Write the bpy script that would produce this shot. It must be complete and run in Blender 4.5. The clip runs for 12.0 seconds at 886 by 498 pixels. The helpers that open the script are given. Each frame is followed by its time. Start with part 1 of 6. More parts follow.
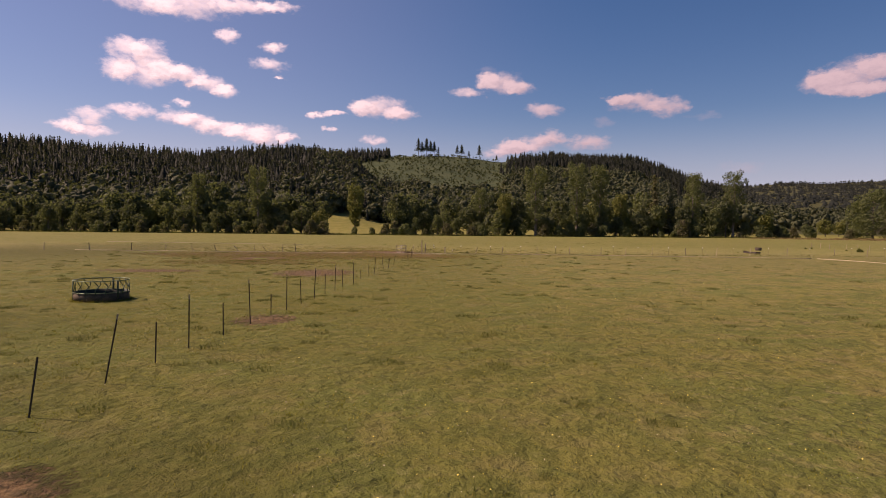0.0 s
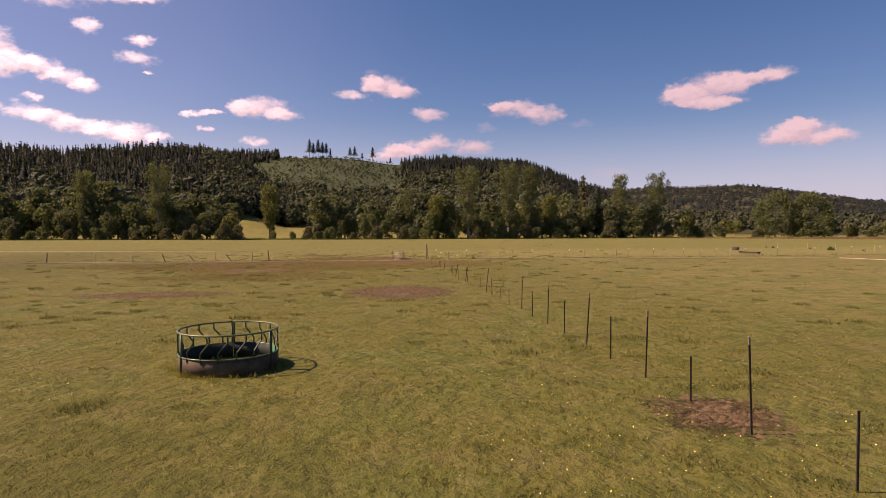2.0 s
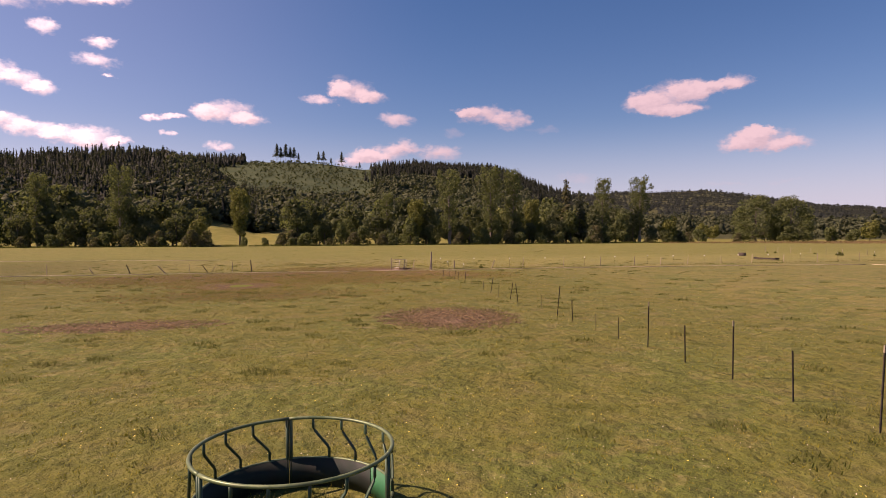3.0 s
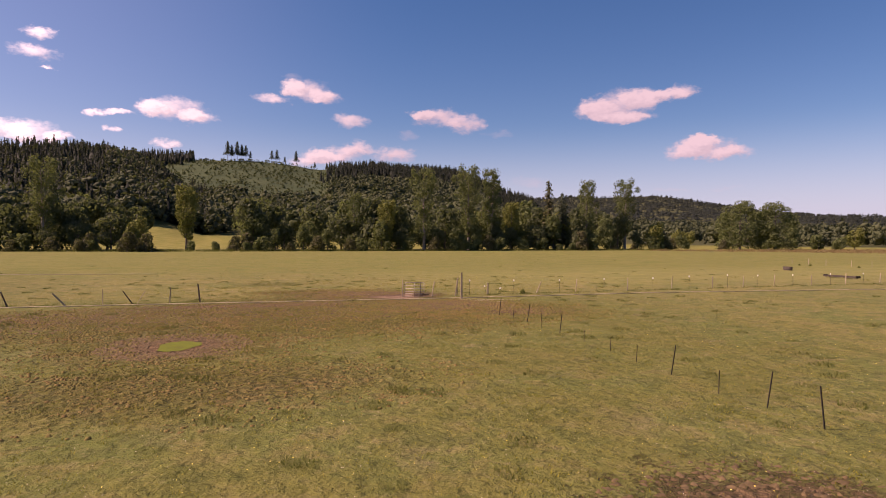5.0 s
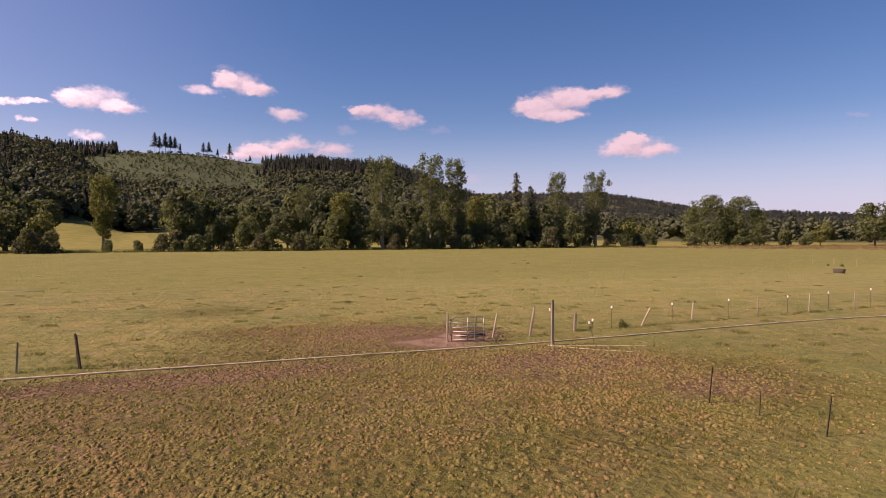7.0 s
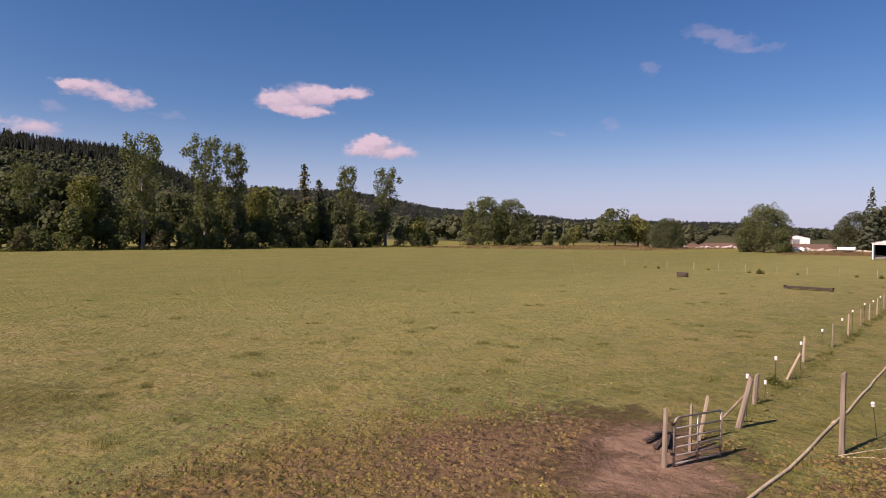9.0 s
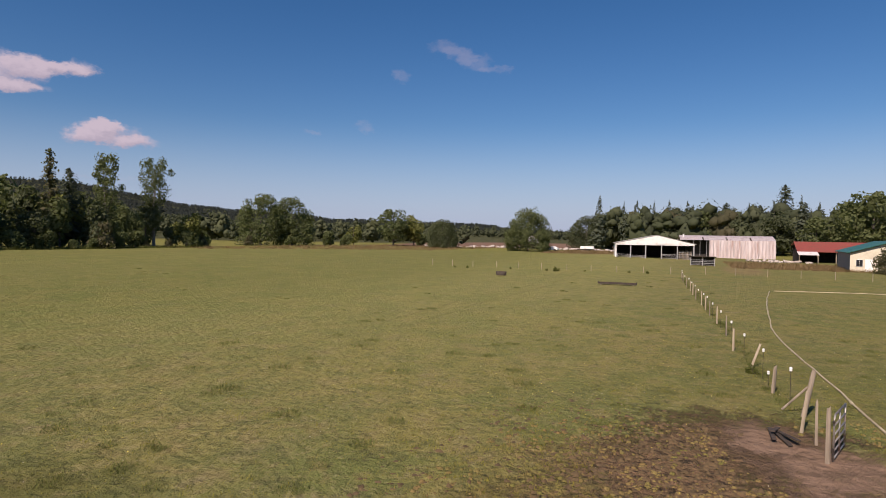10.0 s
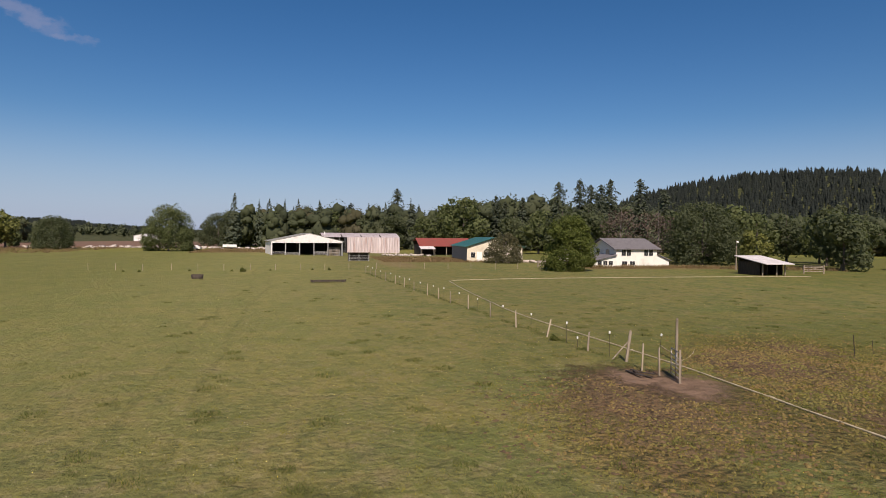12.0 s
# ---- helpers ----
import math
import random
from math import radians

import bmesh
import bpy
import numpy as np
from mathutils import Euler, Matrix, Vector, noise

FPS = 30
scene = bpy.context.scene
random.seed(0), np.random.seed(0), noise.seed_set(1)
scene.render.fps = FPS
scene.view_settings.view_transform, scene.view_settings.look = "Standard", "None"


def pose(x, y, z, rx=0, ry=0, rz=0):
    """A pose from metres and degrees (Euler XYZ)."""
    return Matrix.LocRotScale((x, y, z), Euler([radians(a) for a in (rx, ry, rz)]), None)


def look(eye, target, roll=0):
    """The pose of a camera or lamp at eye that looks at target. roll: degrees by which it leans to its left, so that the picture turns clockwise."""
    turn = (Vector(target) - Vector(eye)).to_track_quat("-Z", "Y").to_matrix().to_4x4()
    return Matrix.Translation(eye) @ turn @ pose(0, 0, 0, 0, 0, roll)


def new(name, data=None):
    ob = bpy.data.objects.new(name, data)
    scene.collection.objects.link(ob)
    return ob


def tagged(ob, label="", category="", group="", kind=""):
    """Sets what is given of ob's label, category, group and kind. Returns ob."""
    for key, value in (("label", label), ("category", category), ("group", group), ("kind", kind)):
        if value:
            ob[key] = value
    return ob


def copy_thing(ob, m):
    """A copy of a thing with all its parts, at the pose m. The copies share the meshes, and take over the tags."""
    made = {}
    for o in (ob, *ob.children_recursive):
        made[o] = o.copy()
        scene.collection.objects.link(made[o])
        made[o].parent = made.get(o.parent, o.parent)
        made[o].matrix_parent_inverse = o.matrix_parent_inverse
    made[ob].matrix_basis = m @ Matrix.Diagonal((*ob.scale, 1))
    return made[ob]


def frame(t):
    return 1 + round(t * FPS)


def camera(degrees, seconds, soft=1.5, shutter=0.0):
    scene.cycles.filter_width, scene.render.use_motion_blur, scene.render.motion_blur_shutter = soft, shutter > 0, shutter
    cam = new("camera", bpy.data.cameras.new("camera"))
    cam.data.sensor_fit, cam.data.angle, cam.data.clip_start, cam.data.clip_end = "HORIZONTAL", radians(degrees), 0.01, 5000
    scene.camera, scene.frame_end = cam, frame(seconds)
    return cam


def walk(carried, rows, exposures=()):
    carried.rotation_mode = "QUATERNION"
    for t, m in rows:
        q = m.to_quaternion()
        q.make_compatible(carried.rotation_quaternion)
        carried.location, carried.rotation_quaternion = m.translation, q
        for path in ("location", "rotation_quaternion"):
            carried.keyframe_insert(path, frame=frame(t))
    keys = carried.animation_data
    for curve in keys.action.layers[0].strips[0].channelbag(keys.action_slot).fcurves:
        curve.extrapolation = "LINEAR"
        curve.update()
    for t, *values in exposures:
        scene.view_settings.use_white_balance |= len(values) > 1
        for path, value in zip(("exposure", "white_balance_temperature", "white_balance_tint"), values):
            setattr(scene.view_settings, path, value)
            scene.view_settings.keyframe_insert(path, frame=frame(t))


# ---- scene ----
cam = camera(72.3, 12.0, soft=0.9)
PATH = [
    (0, (5.036, 5.647, 3.292), (4.953, 7.644, 3.222), 0.5),
    (0.5, (0.866, 8.102, 3.145), (0.886, 10.101, 3.075), 0.6),
    (1, (-2.88, 10.896, 3.045), (-2.763, 12.892, 2.974), 0.5),
    (1.5, (-5.949, 13.973, 3.115), (-5.738, 15.961, 3.047), 0.3),
    (2, (-8.18, 17.166, 3.106), (-7.894, 19.144, 3.048), -0.1),
    (2.5, (-9.78, 20.752, 3.116), (-9.435, 22.722, 3.069), -0.5),
    (3, (-10.739, 24.742, 3.207), (-10.35, 26.704, 3.166), -0.3),
    (5, (-12.701, 42.534, 3.984), (-12.165, 44.46, 3.951), 0.2),
    (5.5, (-12.804, 46.858, 4.099), (-12.232, 48.774, 4.061), 0.1),
    (6, (-12.979, 51.361, 4.182), (-12.368, 53.265, 4.142), 0.0),
    (6.5, (-13.085, 55.892, 4.219), (-12.422, 57.778, 4.176), 0.0),
    (8.5, (-15.021, 73.803, 4.664), (-13.86, 75.43, 4.61), 0.3),
    (9, (-15.891, 77.924, 4.616), (-14.476, 79.337, 4.565), 0.7),
    (9.5, (-17.169, 81.873, 4.55), (-15.512, 82.993, 4.504), 0.7),
    (10, (-19.221, 86.054, 4.692), (-17.369, 86.809, 4.65), 1.0),
    (10.5, (-20.777, 90.071, 4.75), (-18.804, 90.394, 4.714), 1.1),
    (11, (-21.879, 93.216, 4.8), (-19.88, 93.167, 4.768), 1.0),
    (11.5, (-22.632, 95.426, 4.997), (-20.658, 95.105, 4.961), 0.6),
    (12, (-22.921, 96.403, 5.063), (-20.978, 95.931, 5.025), 0.5),
]
EXPOSURES = [(0.0, 0.28, 8300, 42), (1.0, 0.36, 8350, 44), (2.5, 0.54, 8550, 47), (3.0, 0.56, 8400, 46), (6.5, 0.60, 8050, 46), (9.0, 0.40, 7250, 37), (10.5, 0.14, 6850, 21), (12.0, 0.12, 6850, 20)]
walk(cam, [(t, look(eye, target, roll)) for t, eye, target, roll in PATH], EXPOSURES)

# ---- light ----
SUN_TO = Vector((-0.70, 0.12, 0.70)).normalized()
SUN_EL = math.asin(SUN_TO.z)
SUN_AZ = math.atan2(SUN_TO.x, SUN_TO.y)

sun_data = bpy.data.lights.new("sun", "SUN")
sun_data.energy = 5.0
sun_data.angle = radians(0.53)
sun_data.color = (1.0, 0.93, 0.82)
sun = new("sun", sun_data)
sun.rotation_euler = (-SUN_TO).to_track_quat("-Z", "Y").to_euler()


class Net:
    """Short hand for wiring a node tree."""

    def __init__(self, tree):
        self.tree, self.links = tree, tree.links
        tree.nodes.clear()

    def add(self, kind, **values):
        node = self.tree.nodes.new(kind)
        for key, value in values.items():
            if key == "operation":
                node.operation = value
            elif key == "data_type":
                node.data_type = value
            elif key == "blend_type":
                node.blend_type = value
        return node

    def plug(self, socket, value):
        if hasattr(value, "is_output"):
            self.links.new(value, socket)
        else:
            socket.default_value = value

    def math(self, op, a, b=0.0, clamp=False):
        n = self.add("ShaderNodeMath", operation=op)
        n.use_clamp = clamp
        self.plug(n.inputs[0], a)
        self.plug(n.inputs[1], b)
        return n.outputs[0]

    def vmath(self, op, a, b=(0, 0, 0)):
        n = self.add("ShaderNodeVectorMath", operation=op)
        self.plug(n.inputs[0], a)
        self.plug(n.inputs[1], b)
        return n.outputs["Value"] if op in ("LENGTH", "DOT_PRODUCT") else n.outputs[0]

    def noise(self, vec, scale, detail=4.0, rough=0.55):
        n = self.add("ShaderNodeTexNoise")
        self.plug(n.inputs["Vector"], vec)
        n.inputs["Scale"].default_value = scale
        n.inputs["Detail"].default_value = detail
        n.inputs["Roughness"].default_value = rough
        return n.outputs["Fac"]

    def ramp(self, x, lo, hi, a=0.0, b=1.0):
        n = self.add("ShaderNodeMapRange")
        n.interpolation_type = "SMOOTHSTEP"
        self.plug(n.inputs["Value"], x)
        for key, v in (("From Min", lo), ("From Max", hi), ("To Min", a), ("To Max", b)):
            n.inputs[key].default_value = v
        return n.outputs[0]

    def mix(self, f, a, b, kind="MIX"):
        n = self.add("ShaderNodeMix", data_type="RGBA", blend_type=kind)
        self.plug(n.inputs[0], f)
        self.plug(n.inputs[6], (*a, 1) if isinstance(a, tuple) else a)
        self.plug(n.inputs[7], (*b, 1) if isinstance(b, tuple) else b)
        return n.outputs[2]

    def bump(self, height, strength, distance):
        n = self.add("ShaderNodeBump")
        n.inputs["Strength"].default_value = strength
        n.inputs["Distance"].default_value = distance
        self.plug(n.inputs["Height"], height)
        return n.outputs[0]

    def puffs(self, vec, spots):
        """Soft ellipses (x, y, half width, half height) that melt into one another: their sum."""
        total = None
        for x, y, w, h in spots:
            d = self.vmath("MULTIPLY", self.vmath("SUBTRACT", vec, (x, y, 0)), (0.8 / w, 0.8 / h, 0))
            v = self.math("SUBTRACT", 1.0, self.vmath("DOT_PRODUCT", d, d), True)
            total = v if total is None else self.math("ADD", total, v)
        return total

    def cells(self, vec, scale):
        """Distance to the middle of rounded cells: 0 in the middle."""
        n = self.add("ShaderNodeTexVoronoi")
        n.feature = "SMOOTH_F1"
        self.plug(n.inputs["Vector"], vec)
        n.inputs["Scale"].default_value = scale
        return n.outputs["Distance"]

    def blobs(self, vec, spots, wobble=0.0):
        """The union of soft ellipses (x, y, half width, half height): 1 in the middle of one, 0 at its rim."""
        best = None
        for x, y, w, h in spots:
            d = self.vmath("MULTIPLY", self.vmath("SUBTRACT", vec, (x, y, 0)), (1 / w, 1 / h, 0))
            v = self.math("SUBTRACT", 1.0, self.vmath("LENGTH", d))
            best = v if best is None else self.math("MAXIMUM", best, v)
        return self.math("ADD", best, wobble)


# small fair-weather clouds, each of several puffs: (azimuth, elevation, half width, half height) in degrees
CLOUDS_WEST = [
    (-26.6, 13.0, 1.4, 0.89), (-25.0, 12.8, 1.4, 0.82), (-23.4, 12.2, 1.6, 0.72), (-22.1, 11.6, 1.0, 0.52), (-25.6, 10.4, 0.8, 0.29), (-26.0, 9.3, 1.4, 0.75),
    (-24.4, 9.0, 1.6, 0.77), (-22.5, 8.5, 1.7, 0.66), (-20.4, 8.2, 1.6, 0.81), (-18.4, 8.1, 1.6, 0.91), (-16.7, 8.0, 1.0, 0.42), (-21.9, 16.3, 1.0, 0.55),
    (-18.1, 15.7, 1.1, 0.47), (-18.4, 14.2, 1.6, 0.61), (-17.4, 13.2, 0.6, 0.22)]
CLOUDS_HIGH = [
    (-28.7, 18.0, 2.5, 0.84), (-24.8, 18.4, 3.2, 1.21), (-20.6, 18.8, 2.4, 0.8), (-17.3, 19.0, 2.0, 0.45), (-29.8, 14.4, 1.5, 0.87), (-28.1, 14.3, 1.3, 1.06),
    (-30.6, 12.8, 1.2, 0.97), (-28.3, 12.6, 2.2, 1.08), (-32.5, 8.8, 1.3, 0.8), (-34.2, 7.9, 1.1, 0.53), (-32.3, 7.6, 1.6, 0.45), (-29.5, 9.5, 2.0, 0.6),
    (-48, 11, 5, 2.4), (-58, 15, 7, 2.8), (-44, 22, 6, 2.0), (-75, 10, 6, 2.0)]
CLOUDS_MID = [
    (-8.3, 11.0, 2.5, 0.92), (-10.2, 11.0, 1.2, 0.67), (-6.4, 10.4, 1.7, 0.54), (-14.5, 10.1, 0.6, 0.33), (-12.8, 10.3, 1.6, 0.28), (-13.0, 9.0, 0.6, 0.24),
    (-9.1, 8.0, 1.1, 0.49), (3.0, 13.3, 1.8, 0.99), (4.7, 12.8, 1.2, 0.65), (0.0, 12.4, 1.5, 0.45), (1.6, 13.5, 1.0, 0.64), (6.8, 10.9, 1.7, 0.61),
    (14.9, 11.3, 2.2, 0.81), (17.7, 10.7, 1.6, 0.81), (13.3, 11.5, 1.2, 0.41), (5.6, 7.7, 2.6, 0.73), (7.7, 8.4, 1.5, 0.62), (3.8, 7.5, 1.9, 0.57),
    (10.9, 7.9, 2.1, 0.73), (2.4, 6.9, 1.4, 0.47)]
CLOUDS_EAST = [
    (31.6, 11.9, 2.8, 1.32), (29.3, 11.6, 1.8, 0.91), (33.7, 12.5, 1.9, 0.83), (35.6, 12.5, 1.6, 0.59), (37.1, 12.8, 1.2, 0.63), (31.9, 10.8, 2.8, 0.52),
    (38.8, 7.9, 2.4, 1.05), (37.4, 7.7, 1.8, 0.79), (41.2, 7.4, 1.7, 0.54), (38.7, 8.6, 1.2, 0.5)]
WISPS = [
    (23.4, 5.3, 2.1, 0.46), (20.9, 9.8, 1.4, 0.4), (12.3, 9.6, 1.0, 0.46), (40.6, 4.4, 1.4, 0.32), (36.1, 4.4, 1.7, 0.24), (1.8, 14.4, 0.7, 0.44),
    (67.6, 17.2, 1.7, 0.66), (70.6, 16.0, 1.7, 0.94), (69.1, 16.5, 1.5, 0.66), (63.7, 14.6, 0.9, 0.64), (60.2, 10.0, 1.0, 0.51), (55.6, 9.3, 0.7, 0.31), (72.5, 15.3, 1.7, 0.38)]

world = bpy.data.worlds.new("sky")
scene.world = world
world.use_nodes = True
net = Net(world.node_tree)
sky = net.add("ShaderNodeTexSky")
sky.sky_type = "NISHITA"
sky.sun_disc = False
sky.sun_elevation = SUN_EL
sky.sun_rotation = SUN_AZ
sky.air_density, sky.dust_density, sky.ozone_density = 0.95, 0.3, 4.0
where = net.add("ShaderNodeTexCoord").outputs["Generated"]
split = net.add("ShaderNodeSeparateXYZ")
net.plug(split.inputs[0], where)
azimuth = net.math("MULTIPLY", net.math("ARCTAN2", split.outputs[0], split.outputs[1]), 180 / math.pi)
height = net.math("MULTIPLY", net.math("ARCSINE", split.outputs[2]), 180 / math.pi)
flat = net.add("ShaderNodeCombineXYZ")
net.plug(flat.inputs[0], azimuth)
net.plug(flat.inputs[1], height)
grain = net.noise(net.vmath("MULTIPLY", flat.outputs[0], (0.8, 1.3, 1.0)), 0.75, 4.0, 0.5)
fine = net.noise(net.vmath("MULTIPLY", flat.outputs[0], (0.7, 1.2, 1.0)), 2.6, 4.0, 0.55)
edge = net.math("ADD", net.math("MULTIPLY", net.math("SUBTRACT", grain, 0.5), 1.6), net.math("MULTIPLY", net.math("SUBTRACT", fine, 0.5), 0.8))
drift = net.add("ShaderNodeTexNoise")
net.plug(drift.inputs["Vector"], net.vmath("MULTIPLY", flat.outputs[0], (0.8, 1.2, 1.0)))
drift.inputs["Scale"].default_value, drift.inputs["Detail"].default_value, drift.inputs["Roughness"].default_value = 0.9, 6.0, 0.62
torn = net.vmath("ADD", flat.outputs[0], net.vmath("MULTIPLY", net.vmath("SUBTRACT", drift.outputs["Color"], (0.5, 0.5, 0.5)), (2.6, 1.5, 0.0)))
bodies = net.puffs(torn, CLOUDS_WEST + CLOUDS_HIGH + CLOUDS_MID + CLOUDS_EAST)
# the same bodies looked up a little higher: what has cloud above it is a shaded underside
above = net.puffs(net.vmath("ADD", torn, (-0.25, 0.45, 0.0)), CLOUDS_WEST + CLOUDS_HIGH + CLOUDS_MID + CLOUDS_EAST)
within = net.ramp(bodies, 0.0, 0.25)
thick = net.ramp(net.math("ADD", bodies, net.math("MULTIPLY", edge, within)), 0.02, 1.3)
thin = net.ramp(net.math("ADD", net.puffs(torn, WISPS), edge), 0.2, 1.6, 0.0, 0.26)
cover = net.math("MAXIMUM", net.math("MULTIPLY", thick, net.ramp(bodies, 0.05, 1.1, 0.45, 0.95)), net.math("MULTIPLY", thin, net.ramp(net.puffs(torn, WISPS), 0.0, 0.35)))
shade = net.ramp(net.math("ADD", net.math("SUBTRACT", above, bodies), net.math("MULTIPLY", net.math("SUBTRACT", fine, 0.5), 1.6)), -0.8, 0.8)
near_sun = net.ramp(azimuth, -26.0, 14.0, 1.0, 0.0)
white = net.mix(shade, (5.9, 5.4, 6.2), (4.5, 4.2, 5.1))
white = net.mix(near_sun, white, net.mix(shade, (10.8, 10.2, 11.0), (6.9, 6.5, 7.4)))
back = net.add("ShaderNodeBackground")
deep = net.add("ShaderNodeHueSaturation")  # clear mountain air
deep.inputs["Saturation"].default_value = 1.3
deep.inputs["Value"].default_value = 0.89
net.plug(deep.inputs["Color"], sky.outputs[0])
haze = net.mix(net.ramp(height, -1.0, 11.0, 0.85, 0.0), deep.outputs[0], (3.6, 4.8, 6.9))  # pale blue air over the horizon
veil = net.math("MULTIPLY", net.math("MULTIPLY", near_sun, net.ramp(azimuth, -150.0, -60.0)), 0.11)
haze = net.mix(veil, haze, (6.4, 6.2, 7.6))  # thin high cloud towards the sun
net.plug(back.inputs["Color"], net.mix(cover, haze, white))
back.inputs["Strength"].default_value = 0.083
net.plug(net.add("ShaderNodeOutputWorld").inputs[0], back.outputs[0])


# ---- materials ----
def material(name):
    m = bpy.data.materials.new(name)
    m.use_nodes = True
    return m, Net(m.node_tree)


def finish(net, colour, rough=0.8, metal=0.0, normal=None, spec=0.3):
    p = net.add("ShaderNodeBsdfPrincipled")
    net.plug(p.inputs["Base Color"], (*colour, 1) if isinstance(colour, tuple) else colour)
    net.plug(p.inputs["Roughness"], rough)
    p.inputs["Metallic"].default_value = metal
    p.inputs["Specular IOR Level"].default_value = spec
    if normal is not None:
        net.plug(p.inputs["Normal"], normal)
    net.plug(net.add("ShaderNodeOutputMaterial").inputs[0], p.outputs[0])


def surface(name, a, b, scale, rough=0.8, metal=0.0, stain=None, stain_scale=0.6, stretch=(1, 1, 1), bump=0.3, deep=0.01, spec=0.3):
    """A worn surface: two colours in fine grain, and stains of a third at a larger size."""
    m, net = material(name)
    at = net.vmath("MULTIPLY", net.add("ShaderNodeTexCoord").outputs["Object"], stretch)
    fine = net.noise(at, scale, 5.0)
    col = net.mix(net.ramp(fine, 0.3, 0.7), a, b)
    if stain:
        col = net.mix(net.ramp(net.noise(at, stain_scale, 5.0, 0.65), 0.48, 0.72, 0.0, 0.85), col, stain)
    rnd = net.add("ShaderNodeObjectInfo").outputs["Random"]
    col = net.mix(net.math("MULTIPLY", rnd, 0.1), col, (0.02, 0.018, 0.015))
    finish(net, col, net.ramp(fine, 0.2, 0.8, max(rough - 0.12, 0.05), min(rough + 0.1, 1)), metal, net.bump(fine, bump, deep), spec)
    return m


def foliage(name, a, b, dry, glow=0.44):
    """Leaves: matt, lighter where light comes through, tinted tree by tree and spray by spray."""
    m, net = material(name)
    tint = net.add("ShaderNodeAttribute")
    tint.attribute_name = "tint"
    geo = net.add("ShaderNodeNewGeometry")
    info = net.add("ShaderNodeObjectInfo").outputs["Random"]
    mixed = net.math("ADD", net.math("MULTIPLY", tint.outputs["Fac"], 0.6), net.math("MULTIPLY", info, 0.4))
    col = net.mix(mixed, a, b)
    col = net.mix(net.ramp(geo.outputs["Random Per Island"], 0.5, 1.0, 0.0, 0.45), col, dry)
    d = net.add("ShaderNodeBsdfPrincipled")
    net.plug(d.inputs["Base Color"], col)
    d.inputs["Roughness"].default_value = 0.75
    d.inputs["Specular IOR Level"].default_value = 0.12
    t = net.add("ShaderNodeBsdfTranslucent")
    net.plug(t.inputs["Color"], net.mix(0.5, col, (0.16, 0.2, 0.03)))
    s = net.add("ShaderNodeMixShader")
    s.inputs[0].default_value = glow
    net.plug(s.inputs[1], d.outputs[0])
    net.plug(s.inputs[2], t.outputs[0])
    net.plug(net.add("ShaderNodeOutputMaterial").inputs[0], s.outputs[0])
    return m


LEAF_DARK = foliage("dark_leaves", (0.066, 0.078, 0.046), (0.108, 0.126, 0.062), (0.134, 0.148, 0.080))
LEAF_MID = foliage("green_leaves", (0.092, 0.114, 0.048), (0.142, 0.164, 0.066), (0.184, 0.194, 0.098))
LEAF_LIGHT = foliage("light_leaves", (0.079, 0.110, 0.026), (0.121, 0.145, 0.035), (0.156, 0.161, 0.060))
LEAF_DRY = foliage("dusty_leaves", (0.090, 0.086, 0.047), (0.132, 0.120, 0.067), (0.168, 0.150, 0.094))
NEEDLE = foliage("fir_needles", (0.016, 0.021, 0.019), (0.028, 0.034, 0.028), (0.034, 0.040, 0.032), 0.2)
HILL_LEAF = foliage("hill_leaves", (0.042, 0.052, 0.030), (0.096, 0.108, 0.054), (0.104, 0.112, 0.062), 0.2)
FIR_NEAR = foliage("loose_fir_needles", (0.048, 0.062, 0.042), (0.081, 0.095, 0.062), (0.099, 0.110, 0.071), 0.2)
SHRUB_LEAF = foliage("clearing_shrubs", (0.052, 0.068, 0.027), (0.086, 0.100, 0.038), (0.105, 0.110, 0.050), 0.15)
GRASS_BLADE = foliage("grass_blades", (0.092, 0.112, 0.012), (0.275, 0.220, 0.031), (0.32, 0.26, 0.056), 0.3)
WEED_BLADE = foliage("weed_blades", (0.066, 0.088, 0.018), (0.120, 0.126, 0.032), (0.190, 0.160, 0.062), 0.25)
BROWN_BLADE = foliage("browned_grass", (0.17, 0.125, 0.04), (0.25, 0.155, 0.06), (0.30, 0.19, 0.09), 0.25)
LEAF_OLIVE = foliage("olive_leaves", (0.125, 0.135, 0.035), (0.175, 0.18, 0.05), (0.2, 0.2, 0.08), 0.3)
TWIGS = foliage("bare_twigs", (0.085, 0.064, 0.052), (0.13, 0.10, 0.078), (0.16, 0.125, 0.095), 0.1)
STRAW = foliage("dry_tall_grass", (0.20, 0.135, 0.07), (0.26, 0.18, 0.09), (0.17, 0.13, 0.055), 0.25)
PETAL = surface("yellow_petals", (0.75, 0.6, 0.08), (0.85, 0.72, 0.2), 30, 0.7)
HEADS = surface("dry_heads", (0.50, 0.44, 0.28), (0.66, 0.60, 0.44), 30, 0.8)
BARK = surface("bark", (0.075, 0.06, 0.048), (0.16, 0.135, 0.11), 6, 0.9, stretch=(1, 1, 0.2), bump=0.6, deep=0.04)
BARK_PALE = surface("pale_bark", (0.16, 0.14, 0.12), (0.27, 0.24, 0.21), 5, 0.9, stretch=(1, 1, 0.2), bump=0.5, deep=0.03)
STEEL_DARK = surface("weathered_steel_post", (0.035, 0.032, 0.028), (0.075, 0.06, 0.045), 18, 0.7, 0.35, (0.11, 0.05, 0.025), 3)
WOOD_GREY = surface("weathered_grey_wood", (0.20, 0.16, 0.115), (0.40, 0.33, 0.245), 7, 0.9, stretch=(1, 1, 0.12), stain=(0.10, 0.08, 0.065), stain_scale=2, bump=0.7, deep=0.012)
